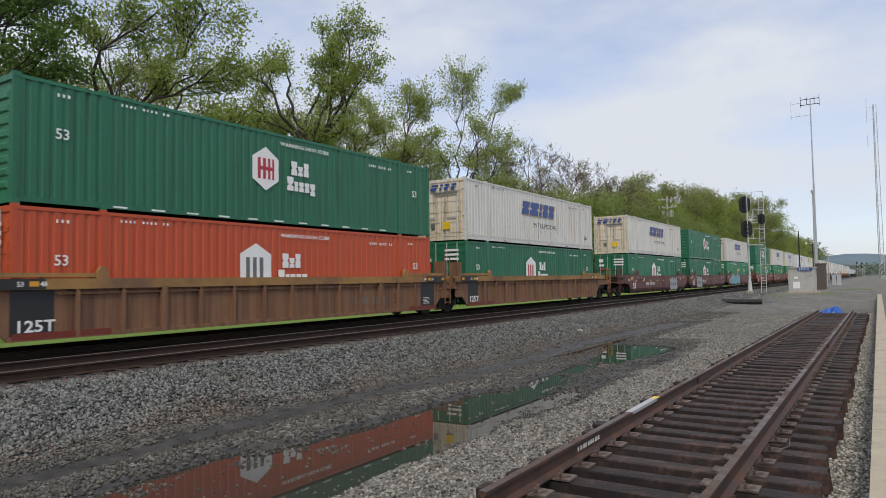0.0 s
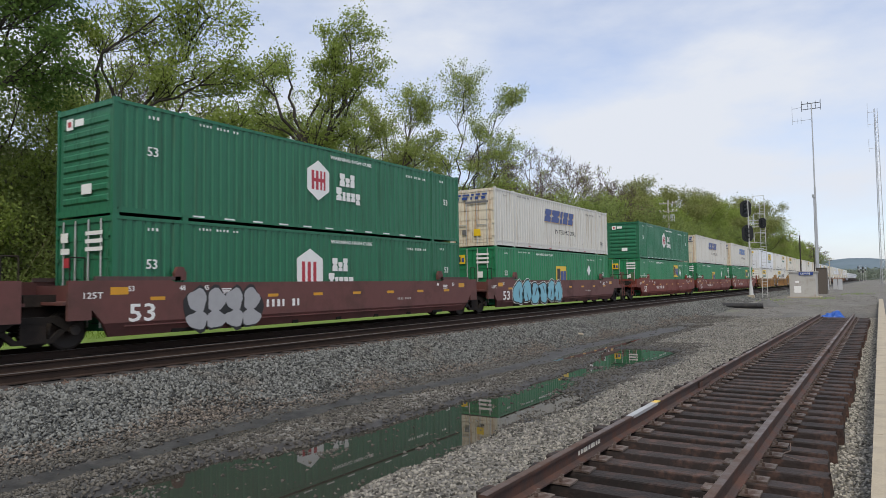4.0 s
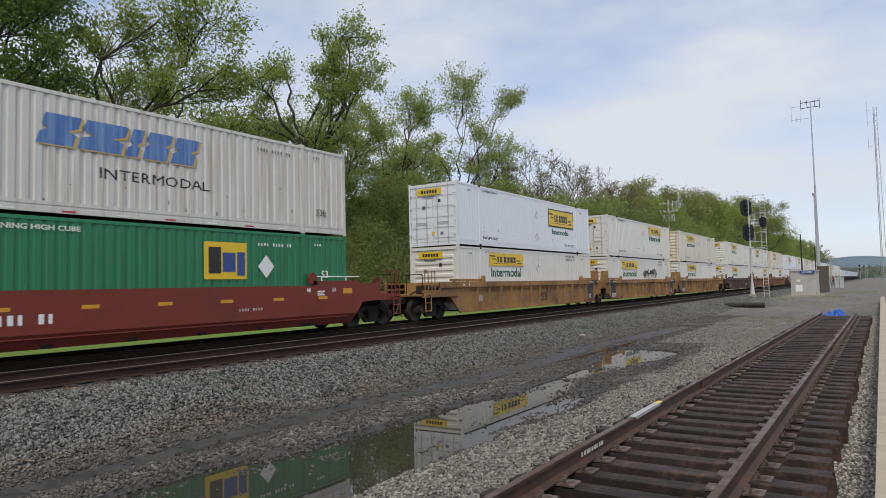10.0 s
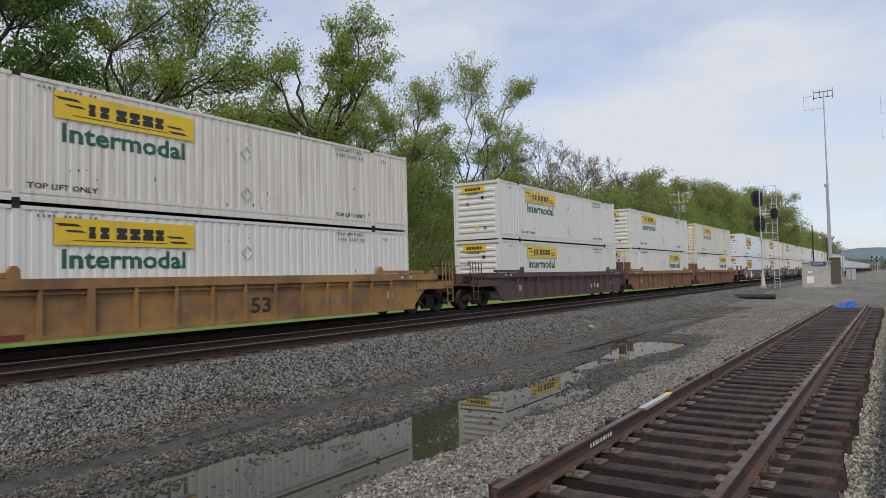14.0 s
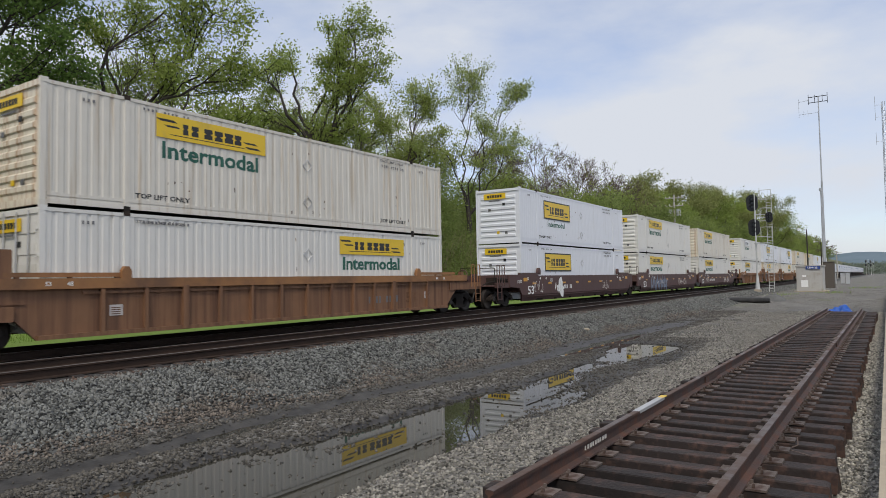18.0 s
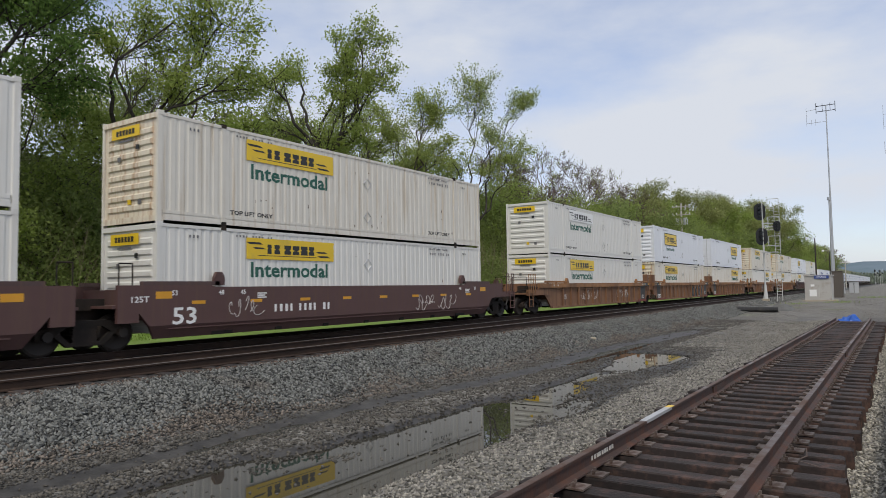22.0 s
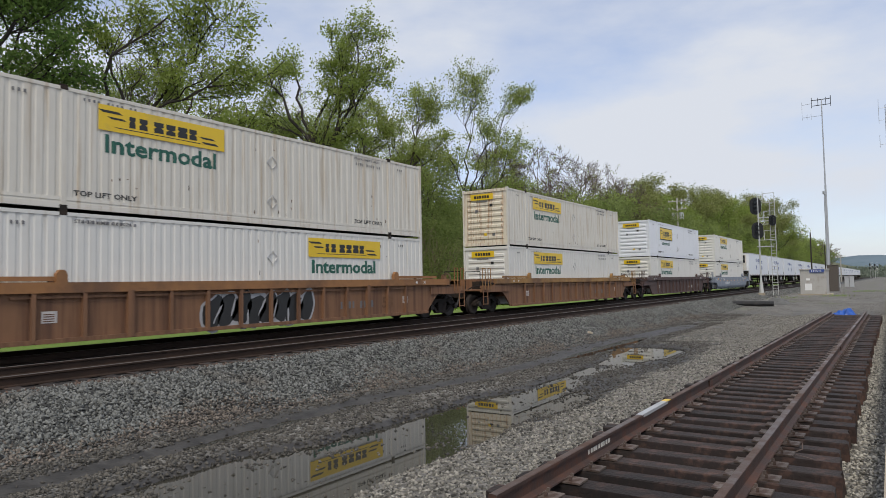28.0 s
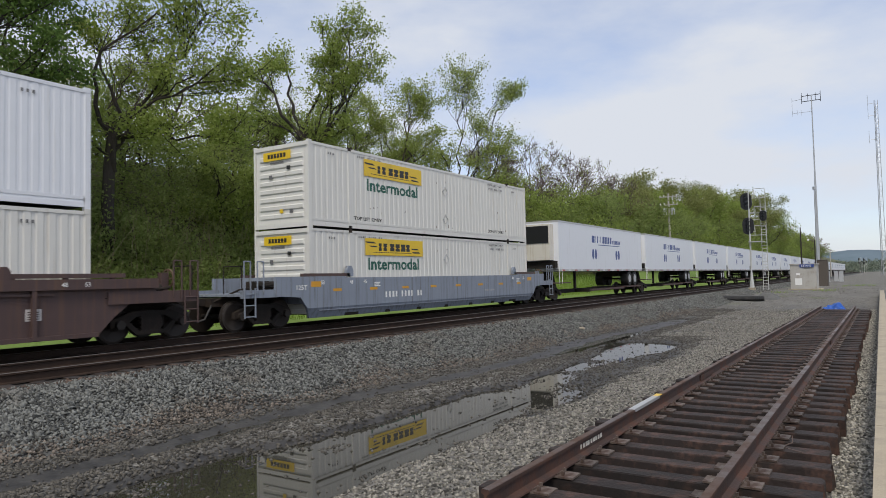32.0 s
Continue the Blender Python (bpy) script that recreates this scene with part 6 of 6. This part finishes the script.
# low woods below the ridge, and weeds on the yard
rnd = random.Random(77)
centres = []
for k in range(2600):
    x, y = rnd.uniform(-60, 160), rnd.uniform(620, 820)
    centres.append((x, y, 0.8 + rnd.random() ** 0.7 * (9 + 4 * noise.noise((x * 0.03, y * 0.01, 5)))))
tagged(new("far_woods", leaf_mesh("far_woods", centres, M["leafhazy"], rnd, 7, 1.0, 1.6)), "low grey-green woods in the distance", "woods", kind="stuff")
wv, wf = [], []
for cx, cy, n, r in ((-4.3, 70, 70, 0.6), (-7.6, 66, 50, 0.7), (-2.4, 90, 90, 1.0)):
    for k in range(n):
        x, y = cx + rnd.gauss(0, r), cy + rnd.gauss(0, r * 1.8)
        z, h, i = lie(x, y), rnd.uniform(0.06, 0.24), len(wv)
        wv += [(x - 0.02, y, z), (x + 0.02, y, z), (x + rnd.gauss(0, 0.07), y + rnd.gauss(0, 0.07), z + h)]
        wf.append((i, i + 1, i + 2))
tagged(new("weeds", raw("weeds", wv, wf, M["grass"])), "sparse green weeds in the gravel", "weeds", kind="stuff")

# undergrowth on the bank
rnd = random.Random(4)
centres = []
for k in range(7400):
    near_k = k % 4
    y = rnd.uniform(2, 62) if near_k else rnd.uniform(62, 420)
    x = -26.4 - abs(rnd.gauss(0, 4.5))
    swell = noise.noise((x * 0.3, y * 0.25, 0))
    centres.append((x, y, lie(x, y) + rnd.uniform(0.05, 1.0) * (1.5 + 3.4 * smooth(-0.25, 0.35, swell)) * (1 - smooth(-28.4, -25.8, x))))
tagged(new("undergrowth", leaf_mesh("undergrowth", centres, M["brush"], rnd, 36, 0.082, 0.44)), "tangled green undergrowth on the bank", "undergrowth", kind="stuff")
centres = []
for k in range(420):
    y = rnd.uniform(2, 100)
    x = -26.6 - abs(rnd.gauss(0, 1.6))
    centres.append((x, y, lie(x, y)))
sv, sf = [], []
for x, y, z in centres:
    for j in range(4):
        a, b, h = rnd.gauss(0, 0.6), rnd.gauss(0, 0.6), rnd.uniform(0.8, 3.4)
        w = 0.012
        i = len(sv)
        px, py = x + rnd.gauss(0, 0.5), y + rnd.gauss(0, 0.5)
        sv += [(px - w, py, z), (px + w, py, z), (px + a * h * 0.5 + w, py + b * h * 0.5, z + h), (px + a * h * 0.5 - w, py + b * h * 0.5, z + h)]
        sf.append((i, i + 1, i + 2, i + 3))
tagged(new("dry_stems", raw("dry_stems", sv, sf, M["drybrush"])), "dry brown brush stems along the foot of the bank", "brush", kind="stuff")


# ------------------------------------------------------------------ the train
MOVERS = []      # thing, place along the train, height over the rail


def run(t):
    """How far the train has come."""
    return 14.9736 * t - 0.000707 * t * t + 0.0000417 * t ** 3


P = {}
P["badge"] = (lambda: badge_box("green", "front"), "dark green corrugated shipping container with white hexagon badge", "green")
P["badge_doors"] = (lambda: badge_box("green", "doors", True), "dark green corrugated shipping container with doors and arched white badge", "green")
P["badge_orange"] = (lambda: badge_box("orange", "doors", True), "bright orange corrugated shipping container with white badge", "orange")
P["carrier"] = (lambda: carrier_box(False), "grey-white corrugated container with blue slanted badge and rusty doors", "white")
P["carrier_faded"] = (lambda: carrier_box(True), "grey-white corrugated container with faded blue badge and rusty doors", "white")
P["pool_mid"] = (lambda: pool_box(at=7.28, up=0.95), "bright green shipping container with yellow square badge amidships", "green")
P["pool"] = (lambda: pool_box(), "bright green corrugated shipping container with yellow square badge", "green")
W = "white shipping container with yellow name panel"
P["w_far_b_doors"] = (lambda: hauler_box("bluewhite", "doors", "fine", True, True, True, green_word=False), "white container with black-edged yellow name panel and end doors", "")
P["w_near"] = (lambda: hauler_box("white", "front", "mid", False, False, True), W + " and green lettering", "")
P["w_far_doors"] = (lambda: hauler_box("white", "doors", "mid", True, False, True), W + " and end doors", "")
P["w_far_doors_cream"] = (lambda: hauler_box("cream", "doors", "mid", True, False, True), "aged cream-white container with yellow name panel and end doors", "")
P["w_near_cream"] = (lambda: hauler_box("cream", "front", "mid", False, False, True, end_paint="carrierend"), "aged cream-white container with yellow name panel and stained end", "")
P["w_near_b"] = (lambda: hauler_box("bluewhite", "front", "fine", False, True, True, green_word=False), W + " edged in black", "")
P["w_near_b_low"] = (lambda: hauler_box("bluewhite", "front", "fine", False, True, False), "plain white container with black-edged yellow name panel", "")
P["w_near_pale"] = (lambda: hauler_box("white", "front", "mid", False, False, True, pale=True), "white shipping container with faded pale name panel and green lettering", "")
P["w_tagged"] = (lambda: hauler_box("white", "front", "mid", False, False, True), "white shipping container with yellow panel and jagged black spray tag", "")
MADE = {}


def load(key, s, level):
    build, label, _ = P[key]
    if key in MADE:
        ob = copy_thing(MADE[key], Matrix())
    else:
        ob = MADE[key] = build()
    if key == "w_tagged":
        black_spray(ob, 8.0)
    tagged(ob, label, "shipping container", "containers on the train")
    MOVERS.append((ob, s, FLOOR + level * TALL))


CARS = {}


def car(style, paint, front, rear, s, label, sprays=None, top=None, plated=False):
    key = (style, paint, front, rear, str(sprays), top, plated)
    if key in CARS:
        ob = copy_thing(CARS[key], Matrix())
    else:
        ob = CARS[key] = well_unit(style, paint, front, rear, sprays, 3.0, top, True, plated)
    tagged(ob, label, "railway car", "well cars of the train")
    MOVERS.append((ob, s, 0.0))


MAROON = "dark maroon smooth-sided double-stack well car"
RED, PLUM = "oxide-red smooth-sided double-stack well car", "dark purple-brown smooth-sided double-stack well car"
YEL, BRN = "worn yellow ribbed double-stack well car", "rust-brown ribbed double-stack well car"
TRAIN = [  # place, upper box, lower box, side, paint, front joint, rear joint, label, sprays
    (7.16, "badge", "badge_orange", "ribbed", "browncar", "joint", "joint", BRN, None),
    (26.22, "carrier", "badge_doors", "ribbed", "browncar", "joint", "end", BRN, None),
    (49.85, "carrier", "badge_doors", "smooth", "marooncar", "end", "joint", MAROON + " with grey spray lettering", [("silver", 10.9)]),
    (69.30, "badge", "badge_doors", "smooth", "marooncar", "joint", "joint", MAROON + " with a grey spray drawing", [("silver", 1.9)]),
    (88.85, "carrier", "pool_mid", "smooth", "marooncar", "joint", "end", MAROON + " with pale blue bubble lettering", [("bubble", 1.3)]),
    (112.40, "badge", "pool", "smooth", "redcar", "end", "joint", RED, None),
    (132.12, "carrier", "pool_mid", "smooth", "redcar", "joint", "joint", RED, None),
    (151.50, "carrier_faded", "pool", "smooth", "redcar", "joint", "end", RED, None),
    (175.10, "w_far_b_doors", "w_near", "ribbed", "yellowcar", "end", "joint", YEL, None),
    (194.85, "w_far_doors", "w_tagged", "ribbed", "yellowcar", "joint", "joint", YEL, None),
    (214.50, "w_near_cream", "w_near", "ribbed", "yellowcar", "joint", "end", YEL, None),
    (238.05, "w_near", "w_near", "ribbed", "darkcar", "end", "joint", "dark brown ribbed double-stack well car", None),
    (257.45, "w_near", "w_far_doors", "ribbed", "browncar", "joint", "joint", BRN, None),
    (277.10, "w_near_cream", "w_far_doors", "ribbed", "browncar", "joint", "end", BRN, None),
    (300.60, "w_near_b", "w_near_b_low", "smooth", "plumcar", "end", "joint", PLUM + " with white spray splash", [("scrawl", 0.9), ("splash", 4.2), ("scrawl", 3.6), ("scrawl", 11.0)]),
    (320.30, "w_near", "w_near", "smooth", "plumcar", "joint", "joint", PLUM + " with slate-blue spray lettering", [("slate", 2.1), ("scrawl", 10.5), ("scrawl", 12.0)]),
    (339.75, "w_near_cream", "w_near", "smooth", "plumcar", "joint", "end", PLUM + " with white scrawls", [("scrawl", 2.0), ("scrawl", 10.8), ("scrawl", 12.4)]),
    (363.25, "w_near_pale", "w_near", "ribbed", "browncar", "end", "joint", BRN + " with white scrawls", [("scrawl", 4.1), ("scrawl", 5.6), ("scrawl", 10.2), ("scrawl", 11.6)]),
    (382.60, "w_near_b", "w_near_cream", "ribbed", "browncar", "joint", "joint", BRN + " with grey spray lettering", [("letters", 10.3)]),
    (402.25, "w_far_b_doors", "w_far_doors_cream", "ribbed", "browncar", "joint", "end", BRN, None),
    (425.55, "w_near_cream", "w_far_doors", "ribbed", "browncar", "end", "end", BRN + " with dark bubble spray shapes", [("letters", 5.7)]),
    (449.05, "w_near_cream", "w_near", "ribbed", "browncar", "end", "end", "brown double-stack well car with yellow ribs", None),
    (472.50, "w_near_b", "w_near", "ribbed", "darkcar", "end", "end", "dark brown ribbed double-stack well car", None),
    (495.95, "w_near", "w_near", "smooth", "greycar", "end", "end", "blue-grey smooth-sided double-stack well car", None),
]
for s, upper, lower, style, paint, fr, rr, label, sprays in TRAIN:
    car(style, paint, fr, rr, s, label, sprays, "yellowcar" if paint == "yellowcar" or s < 30 or 440 < s < 460 else "ochrecar" if paint == "browncar" else None, paint == "yellowcar" or s < 30 or 360 < s < 410)
    load(lower, s, 0)
    load(upper, s, 1)


def road_trailer():
    """A refrigerated semi-trailer: body, cooling unit, landing legs, tandem wheels."""
    ob = new("semi_trailer")
    p = M["bluewhite"]
    bm = boxes((-HALF, HALF, 0, LONG, 1.18, 4.05))
    part("body", bm, p, ob)
    part("roof_edge", boxes((-HALF - 0.012, HALF + 0.012, -0.012, LONG + 0.012, 3.97, 4.08)), M["alu"], ob)
    part("lower_rail", boxes((-HALF - 0.015, HALF + 0.015, 0, LONG, 1.10, 1.22)), M["alu"], ob)
    u = part("cooling_unit", boxes((-0.98, 0.98, -0.55, -0.004, 1.75, 3.85)), M["cream"], ob)
    part("grille", boxes((-0.9, 0.9, -0.59, -0.55, 2.75, 3.75)), M["signal"], u)
    part("fuel_tank", boxes((-1.2, 1.2, -0.35, 0.3, 1.3, 1.7)), M["underframe"], ob)
    for y in (3.2,):
        for s in (1, -1):
            part("landing_leg", boxes((s * 0.9 - 0.07, s * 0.9 + 0.07, y, y + 0.16, 0.05, 1.12)), M["underframe"], ob)
    for y in (13.2, 14.45):
        part("axle", rods(0.07, ((-1.0, y, 0.55), (1.0, y, 0.55)), n=8), M["underframe"], ob)
        for s in (1, -1):
            w = part("wheel", rods(0.52, ((s * 0.70, y, 0.55), (s * 1.24, y, 0.55)), n=20), M["tyre"], ob)
            part("rim", rods(0.29, ((s * 1.235, y, 0.55), (s * 1.25, y, 0.55)), n=16), M["alu"], w)
    part("suspension", boxes((-0.6, 0.6, 12.4, 15.2, 0.7, 1.12)), M["underframe"], ob)
    x = HALF + 0.004
    for k, w in enumerate((0.5, 0.2, 0.2, 0.14, 0.5, 0.42, 0.4, 0.36)):
        y = 5.4 + k * 0.5
        bar(ob, "blue", y, y + w * 0.8, 2.95, 3.4, "block", 0.06, x=x)
    for k in range(6):
        bar(ob, "blue", 9.4 + k * 0.28, 9.6 + k * 0.28, 2.95, 3.2, "block", x=x)
    bar(ob, "blue", 6.6, 10.9, 2.8, 2.85, "stroke", x=x)
    for y in (5.6, 10.2):
        for d in (0, 0.5):
            bar_poly(ob, "blue", [(y + d + 0.2 * math.cos(k * math.tau / 12), 2.2 + 0.34 * math.sin(k * math.tau / 12)) for k in range(12)], "badge", x=x)
    for ink, first in (("red", 0), ("pale", 1)):
        tape = boxes(*[(HALF + 0.016, HALF + 0.02, 0.4 + k * 0.98, 0.8 + k * 0.98, 1.125, 1.19) for k in range(first, 16, 2)])
        tagged(part("reflector_tape", tape, M[ink], ob), kind="stuff")
    return ob


def spine_car():
    """A low skeleton flat car for one trailer."""
    ob = new("spine_car")
    m = M["underframe"]
    part("centre_sill", boxes((-0.35, 0.35, -0.4, LONG + 0.5, 0.42, 0.64)), m, ob)
    part("wheel_deck", boxes((-1.35, 1.35, 12.2, 15.6, 0.58, 0.66)), M["darkcar"], ob)
    part("end_deck", boxes((-1.35, 1.35, -0.3, 1.6, 1.04, 1.10)), M["darkcar"], ob)
    part("hitch", prism(bmesh.new(), ((0.6, 0.64), (1.9, 0.64), (1.3, 1.74), (1.0, 1.74)), -0.3, 0.3), m, ob)
    for y in (4.6, 8.4, 11.0):
        part("cross_bearer", boxes((-1.3, 1.3, y, y + 0.25, 0.44, 0.62)), m, ob)
    part("side_step", boxes((1.25, 1.37, 5.0, 11.5, 0.5, 0.62)), M["darkcar"], ob)
    part("hand_rail", rods(0.02, ((1.3, 0.0, 1.0), (1.3, 0.0, 2.0)), ((1.3, 0.4, 1.0), (1.3, 0.4, 2.0)), ((1.3, 0.0, 2.0), (1.3, 0.4, 2.0)), n=6), M["pale"], ob)
    graft(truck(), ob, -0.5)
    return ob


spine, van = spine_car(), road_trailer()
for k in range(22):
    s = 516.4 + k * 17.3
    a, b = (spine, van) if k == 0 else (copy_thing(spine, Matrix()), copy_thing(van, Matrix()))
    tagged(a, "low black spine car carrying a road trailer", "railway car", "spine cars of the train")
    tagged(b, "white refrigerated semi-trailer with blue markings, riding on a spine car", "trailer", "trailers on the train")
    MOVERS.append((a, s, 0.0))
    MOVERS.append((b, s, 0.66))


def motions():
    """The train runs along the main track towards and past the camera at an even pace."""
    for ob, s, h in MOVERS:
        walk(ob, [(t, pose(MAIN_X, s - run(t), RAIL_Z + h)) for t in range(0, 33, 2)])


# ------------------------------------------------------------------ ties, plates, stones
def tie_mesh(l, w, h, seed):
    r = random.Random(seed)
    bm = box(bmesh.new(), -l / 2, l / 2, -w / 2, w / 2, -h, 0)
    bmesh.ops.bevel(bm, geom=[e for e in bm.edges], offset=0.012, segments=1, affect="EDGES")
    for v in bm.verts:
        v.co += Vector((r.gauss(0, 0.012), r.gauss(0, 0.006), r.gauss(0, 0.006)))
    return mesh_of("tie", bm, M["tie"])


TIES = [tie_mesh(2.6, 0.225, 0.21, k) for k in range(5)]
OLD_TIES = [m.copy() for m in TIES]
for m in OLD_TIES:
    m.materials[0] = M["oldtie"]
rnd = random.Random(12)
PLATE = boxes((-0.24, 0.24, -0.10, 0.10, 0, 0.018), (-0.085, -0.078, -0.09, 0.09, 0.018, 0.034), (0.078, 0.085, -0.09, 0.09, 0.018, 0.034))
for sx, sy in ((-0.13, 0.05), (0.13, -0.05), (0.10, 0.06), (-0.10, -0.06)):
    box(PLATE, sx - 0.012, sx + 0.012, sy - 0.012, sy + 0.012, 0.018, 0.055)
PLATE = mesh_of("tie_plate", PLATE, M["plate"])
y = TRACK_START + 0.75
while y < TRACK_END + 0.4:
    t = part("tie", rnd.choice(TIES), None, siding)
    t.location = (SIDE_X + 0.12 + rnd.gauss(0, 0.022), y, side_z(y) - 0.198 + rnd.gauss(0, 0.006))
    t.rotation_euler = (0, rnd.gauss(0, 0.004), rnd.gauss(0, 0.018))
    for x in (-0.7525, 0.7525):
        p = part("tie_plate", PLATE, None, siding)
        p.location = (SIDE_X + x, y, side_z(y) - 0.196)
    y += 0.50 + rnd.gauss(0, 0.025)
y = -2.0
k = 0
while y < 50:
    for track, x, z in ((main, MAIN_X, RAIL_Z), (near, NEAR_X, NEAR_Z)):
        if track is main and y > 10:
            continue
        t = part("tie", OLD_TIES[(k + (track is near)) % 5], None, track)
        t.location = (x + rnd.gauss(0, 0.07), y + rnd.gauss(0, 0.03), z - 0.178)
        t.rotation_euler = (0, 0, rnd.gauss(0, 0.02))
    k += 1
    y += 0.52


def stones(name, spots, mat, lo, hi, seed, label):
    """Loose angular stones, joined."""
    g = np.random.default_rng(seed)
    base = np.array([(1, 0, 0), (-1, 0, 0), (0, 1, 0), (0, -1, 0), (0, 0, 1), (0, 0, -1)], float)
    tri = np.array([(0, 2, 4), (2, 1, 4), (1, 3, 4), (3, 0, 4), (2, 0, 5), (1, 2, 5), (3, 1, 5), (0, 3, 5)])
    k = len(spots)
    c = np.array(spots)
    r = g.uniform(lo, hi, (k, 1, 1)) * np.array([1.0, 0.85, 0.7]) * g.uniform(0.6, 1.3, (k, 6, 1))
    v = base[None] * r + g.normal(0, 0.25, (k, 6, 3)) * r
    a = g.uniform(0, math.tau, k)
    ca, sa = np.cos(a)[:, None], np.sin(a)[:, None]
    x, yy = v[..., 0] * ca - v[..., 1] * sa, v[..., 0] * sa + v[..., 1] * ca
    v = np.stack([x, yy, v[..., 2]], axis=-1) + c[:, None, :]
    f = (tri[None] + (np.arange(k) * 6)[:, None, None]).reshape(-1)
    me = bpy.data.meshes.new(name)
    me.vertices.add(6 * k)
    me.vertices.foreach_set("co", v.astype(np.float32).ravel())
    me.loops.add(24 * k)
    me.loops.foreach_set("vertex_index", f.astype(np.int32))
    me.polygons.add(8 * k)
    me.polygons.foreach_set("loop_start", np.arange(0, 24 * k, 3, dtype=np.int32))
    me.polygons.foreach_set("loop_total", np.full(8 * k, 3, dtype=np.int32))
    me.materials.append(mat)
    me.update()
    return tagged(new(name, me), label, "stones", kind="stuff")


spots, dusty = [], []
for k in range(88000):
    y = 3 + 47 * rnd.random() ** 1.6
    x = rnd.uniform(-11.4, -9.25)
    if x > -9.5 + 0.35 * noise.noise((1, y * 0.9, 4)) and rnd.random() < 0.7:
        continue
    foot = x > -9.65 + 0.75 * noise.noise((x * 0.8, y * 0.45, 2)) + 0.2 * rnd.gauss(0, 1)
    (dusty if foot else spots).append((x, y, lie(x, y) + 0.014))
stones("ballast_stones", spots, M["stone"], 0.016, 0.05, 3, "loose blue-grey crushed ballast stones")
stones("dusty_stones", dusty, M["duststone"], 0.014, 0.042, 4, "brown dusty stones at the foot of the ballast")
spots = []
for k in range(22000):
    x, y = rnd.uniform(-11.4, -9.2), 44 + 70 * rnd.random() ** 1.3
    spots.append((x, y, lie(x, y) + 0.02))
stones("far_ballast", spots, M["stone"], 0.03, 0.075, 13, "loose blue-grey crushed ballast stones")
spots = []
for k in range(12000):
    x, y = rnd.uniform(-9.2, -0.2), 38 + 50 * rnd.random() ** 1.4
    if lie(x, y) > WATER + 0.02 and noise.noise((x * 0.35, y * 0.2, 21)) > -0.15:
        spots.append((x, y, lie(x, y) + 0.004))
stones("far_gravel", spots, M["gravel"], 0.014, 0.036, 14, "loose grey-brown gravel")
spots, muddy, lightened = [], [], []
for k in range(120000):
    y = 3 + 42 * rnd.random() ** 1.7
    side = rnd.random() < 0.16
    x = rnd.uniform(-0.9, -0.13) if side else rnd.uniform(-9.25, -2.6)
    if -3.15 < x < -0.55 and rnd.random() < 0.7:
        continue
    z = lie(x, y) - WATER
    drift = noise.noise((x * 2.3, y * 1.6, 11))
    if abs(x - rut_x(y)) < 0.22 + 0.01 * y and y < 32 and rnd.random() < 0.62 + 0.3 * drift:
        continue
    if z < 0.055 and rnd.random() < (0.93 if x < -8.0 else 0.55 if z > -0.012 else 0.5 if drift > 0.05 and z > -0.06 else 0.975):
        continue
    wet = z < 0.05 or (10 < y < 25 and x < -5.0 + 0.7 * drift) or x < -7.1 + 0.5 * noise.noise((x, y * 0.5, 6))
    (lightened if side else muddy if wet else spots).append((x, y, WATER + max(z + (0.012 if z < 0.03 else 0.004), -0.004)))
clods = []
for k in range(4200):
    y = -1 + 46 * rnd.random() ** 1.4
    x = -11.28 + 0.16 * noise.noise((3, y * 1.1, 8)) + rnd.gauss(0, 0.09)
    clods.append((x, y, lie(x, y) + 0.02))
stones("dirt_clods", clods, M["rustdirt"], 0.015, 0.055, 21, "rust-brown dirt along the tie ends of the running track")
stones("muddy_gravel", muddy, M["mudstone"], 0.012, 0.04, 8, "dark mud-stained gravel")
stones("gravel_stones", spots, M["gravel"], 0.010, 0.034, 5, "loose grey-brown gravel")
# strip in the platform's shade, brightened by its stone colour
stones("clean_gravel", lightened, M["lightenedgravel"], 0.012, 0.034, 6, "loose pale gravel beside the platform, lightened to offset its shade")
pale_rock = bmesh.new()
bmesh.ops.create_icosphere(pale_rock, subdivisions=2, radius=0.10)
for v in pale_rock.verts:
    v.co = Vector((v.co.x * 1.3, v.co.y, v.co.z * 0.6)) * (1 + 0.25 * noise.noise(v.co * 6))
pale_rock = tagged(part("rock", pale_rock, M["concrete"]), "pale rock lying on the gravel", "rock")
pale_rock.location = (-9.85, 25.0, lie(-9.85, 25.0) + 0.04)
for k, (x, y, z, a) in enumerate(((-1.7, 12.6, 0.69, 0.4), (-0.75, 7.9, 0.72, 2.2))):
    tw = bmesh.new()
    limb(tw, (0, 0, 0), (0.55, 0.1, 0.05), 0.012, 0.005, random.Random(k), 0.2)
    limb(tw, (0.25, 0.05, 0.02), (0.45, -0.15, 0.08), 0.008, 0.004, random.Random(k + 5), 0.2)
    o = tagged(part("twig", tw, M["twig"]), "thin bare twig lying across the ties", "twig")
    o.location, o.rotation_euler = (x, y, z + 0.03), (0, 0, a)
blades, bf = [], []
for k in range(26000):
    x, y = rnd.uniform(-27.4, -22.3), rnd.uniform(0, 75)
    z, h = lie(x, y), rnd.uniform(0.08, 0.3)
    a, b = rnd.gauss(0, 0.08), rnd.gauss(0, 0.08)
    i = len(blades)
    blades += [(x - 0.02, y, z), (x + 0.02, y, z), (x + a, y + b, z + h)]
    bf.append((i, i + 1, i + 2))
tagged(new("grass", raw("grass", blades, bf, M["grass"])), "fresh green grass strip behind the main track", "grass", kind="stuff")

motions()
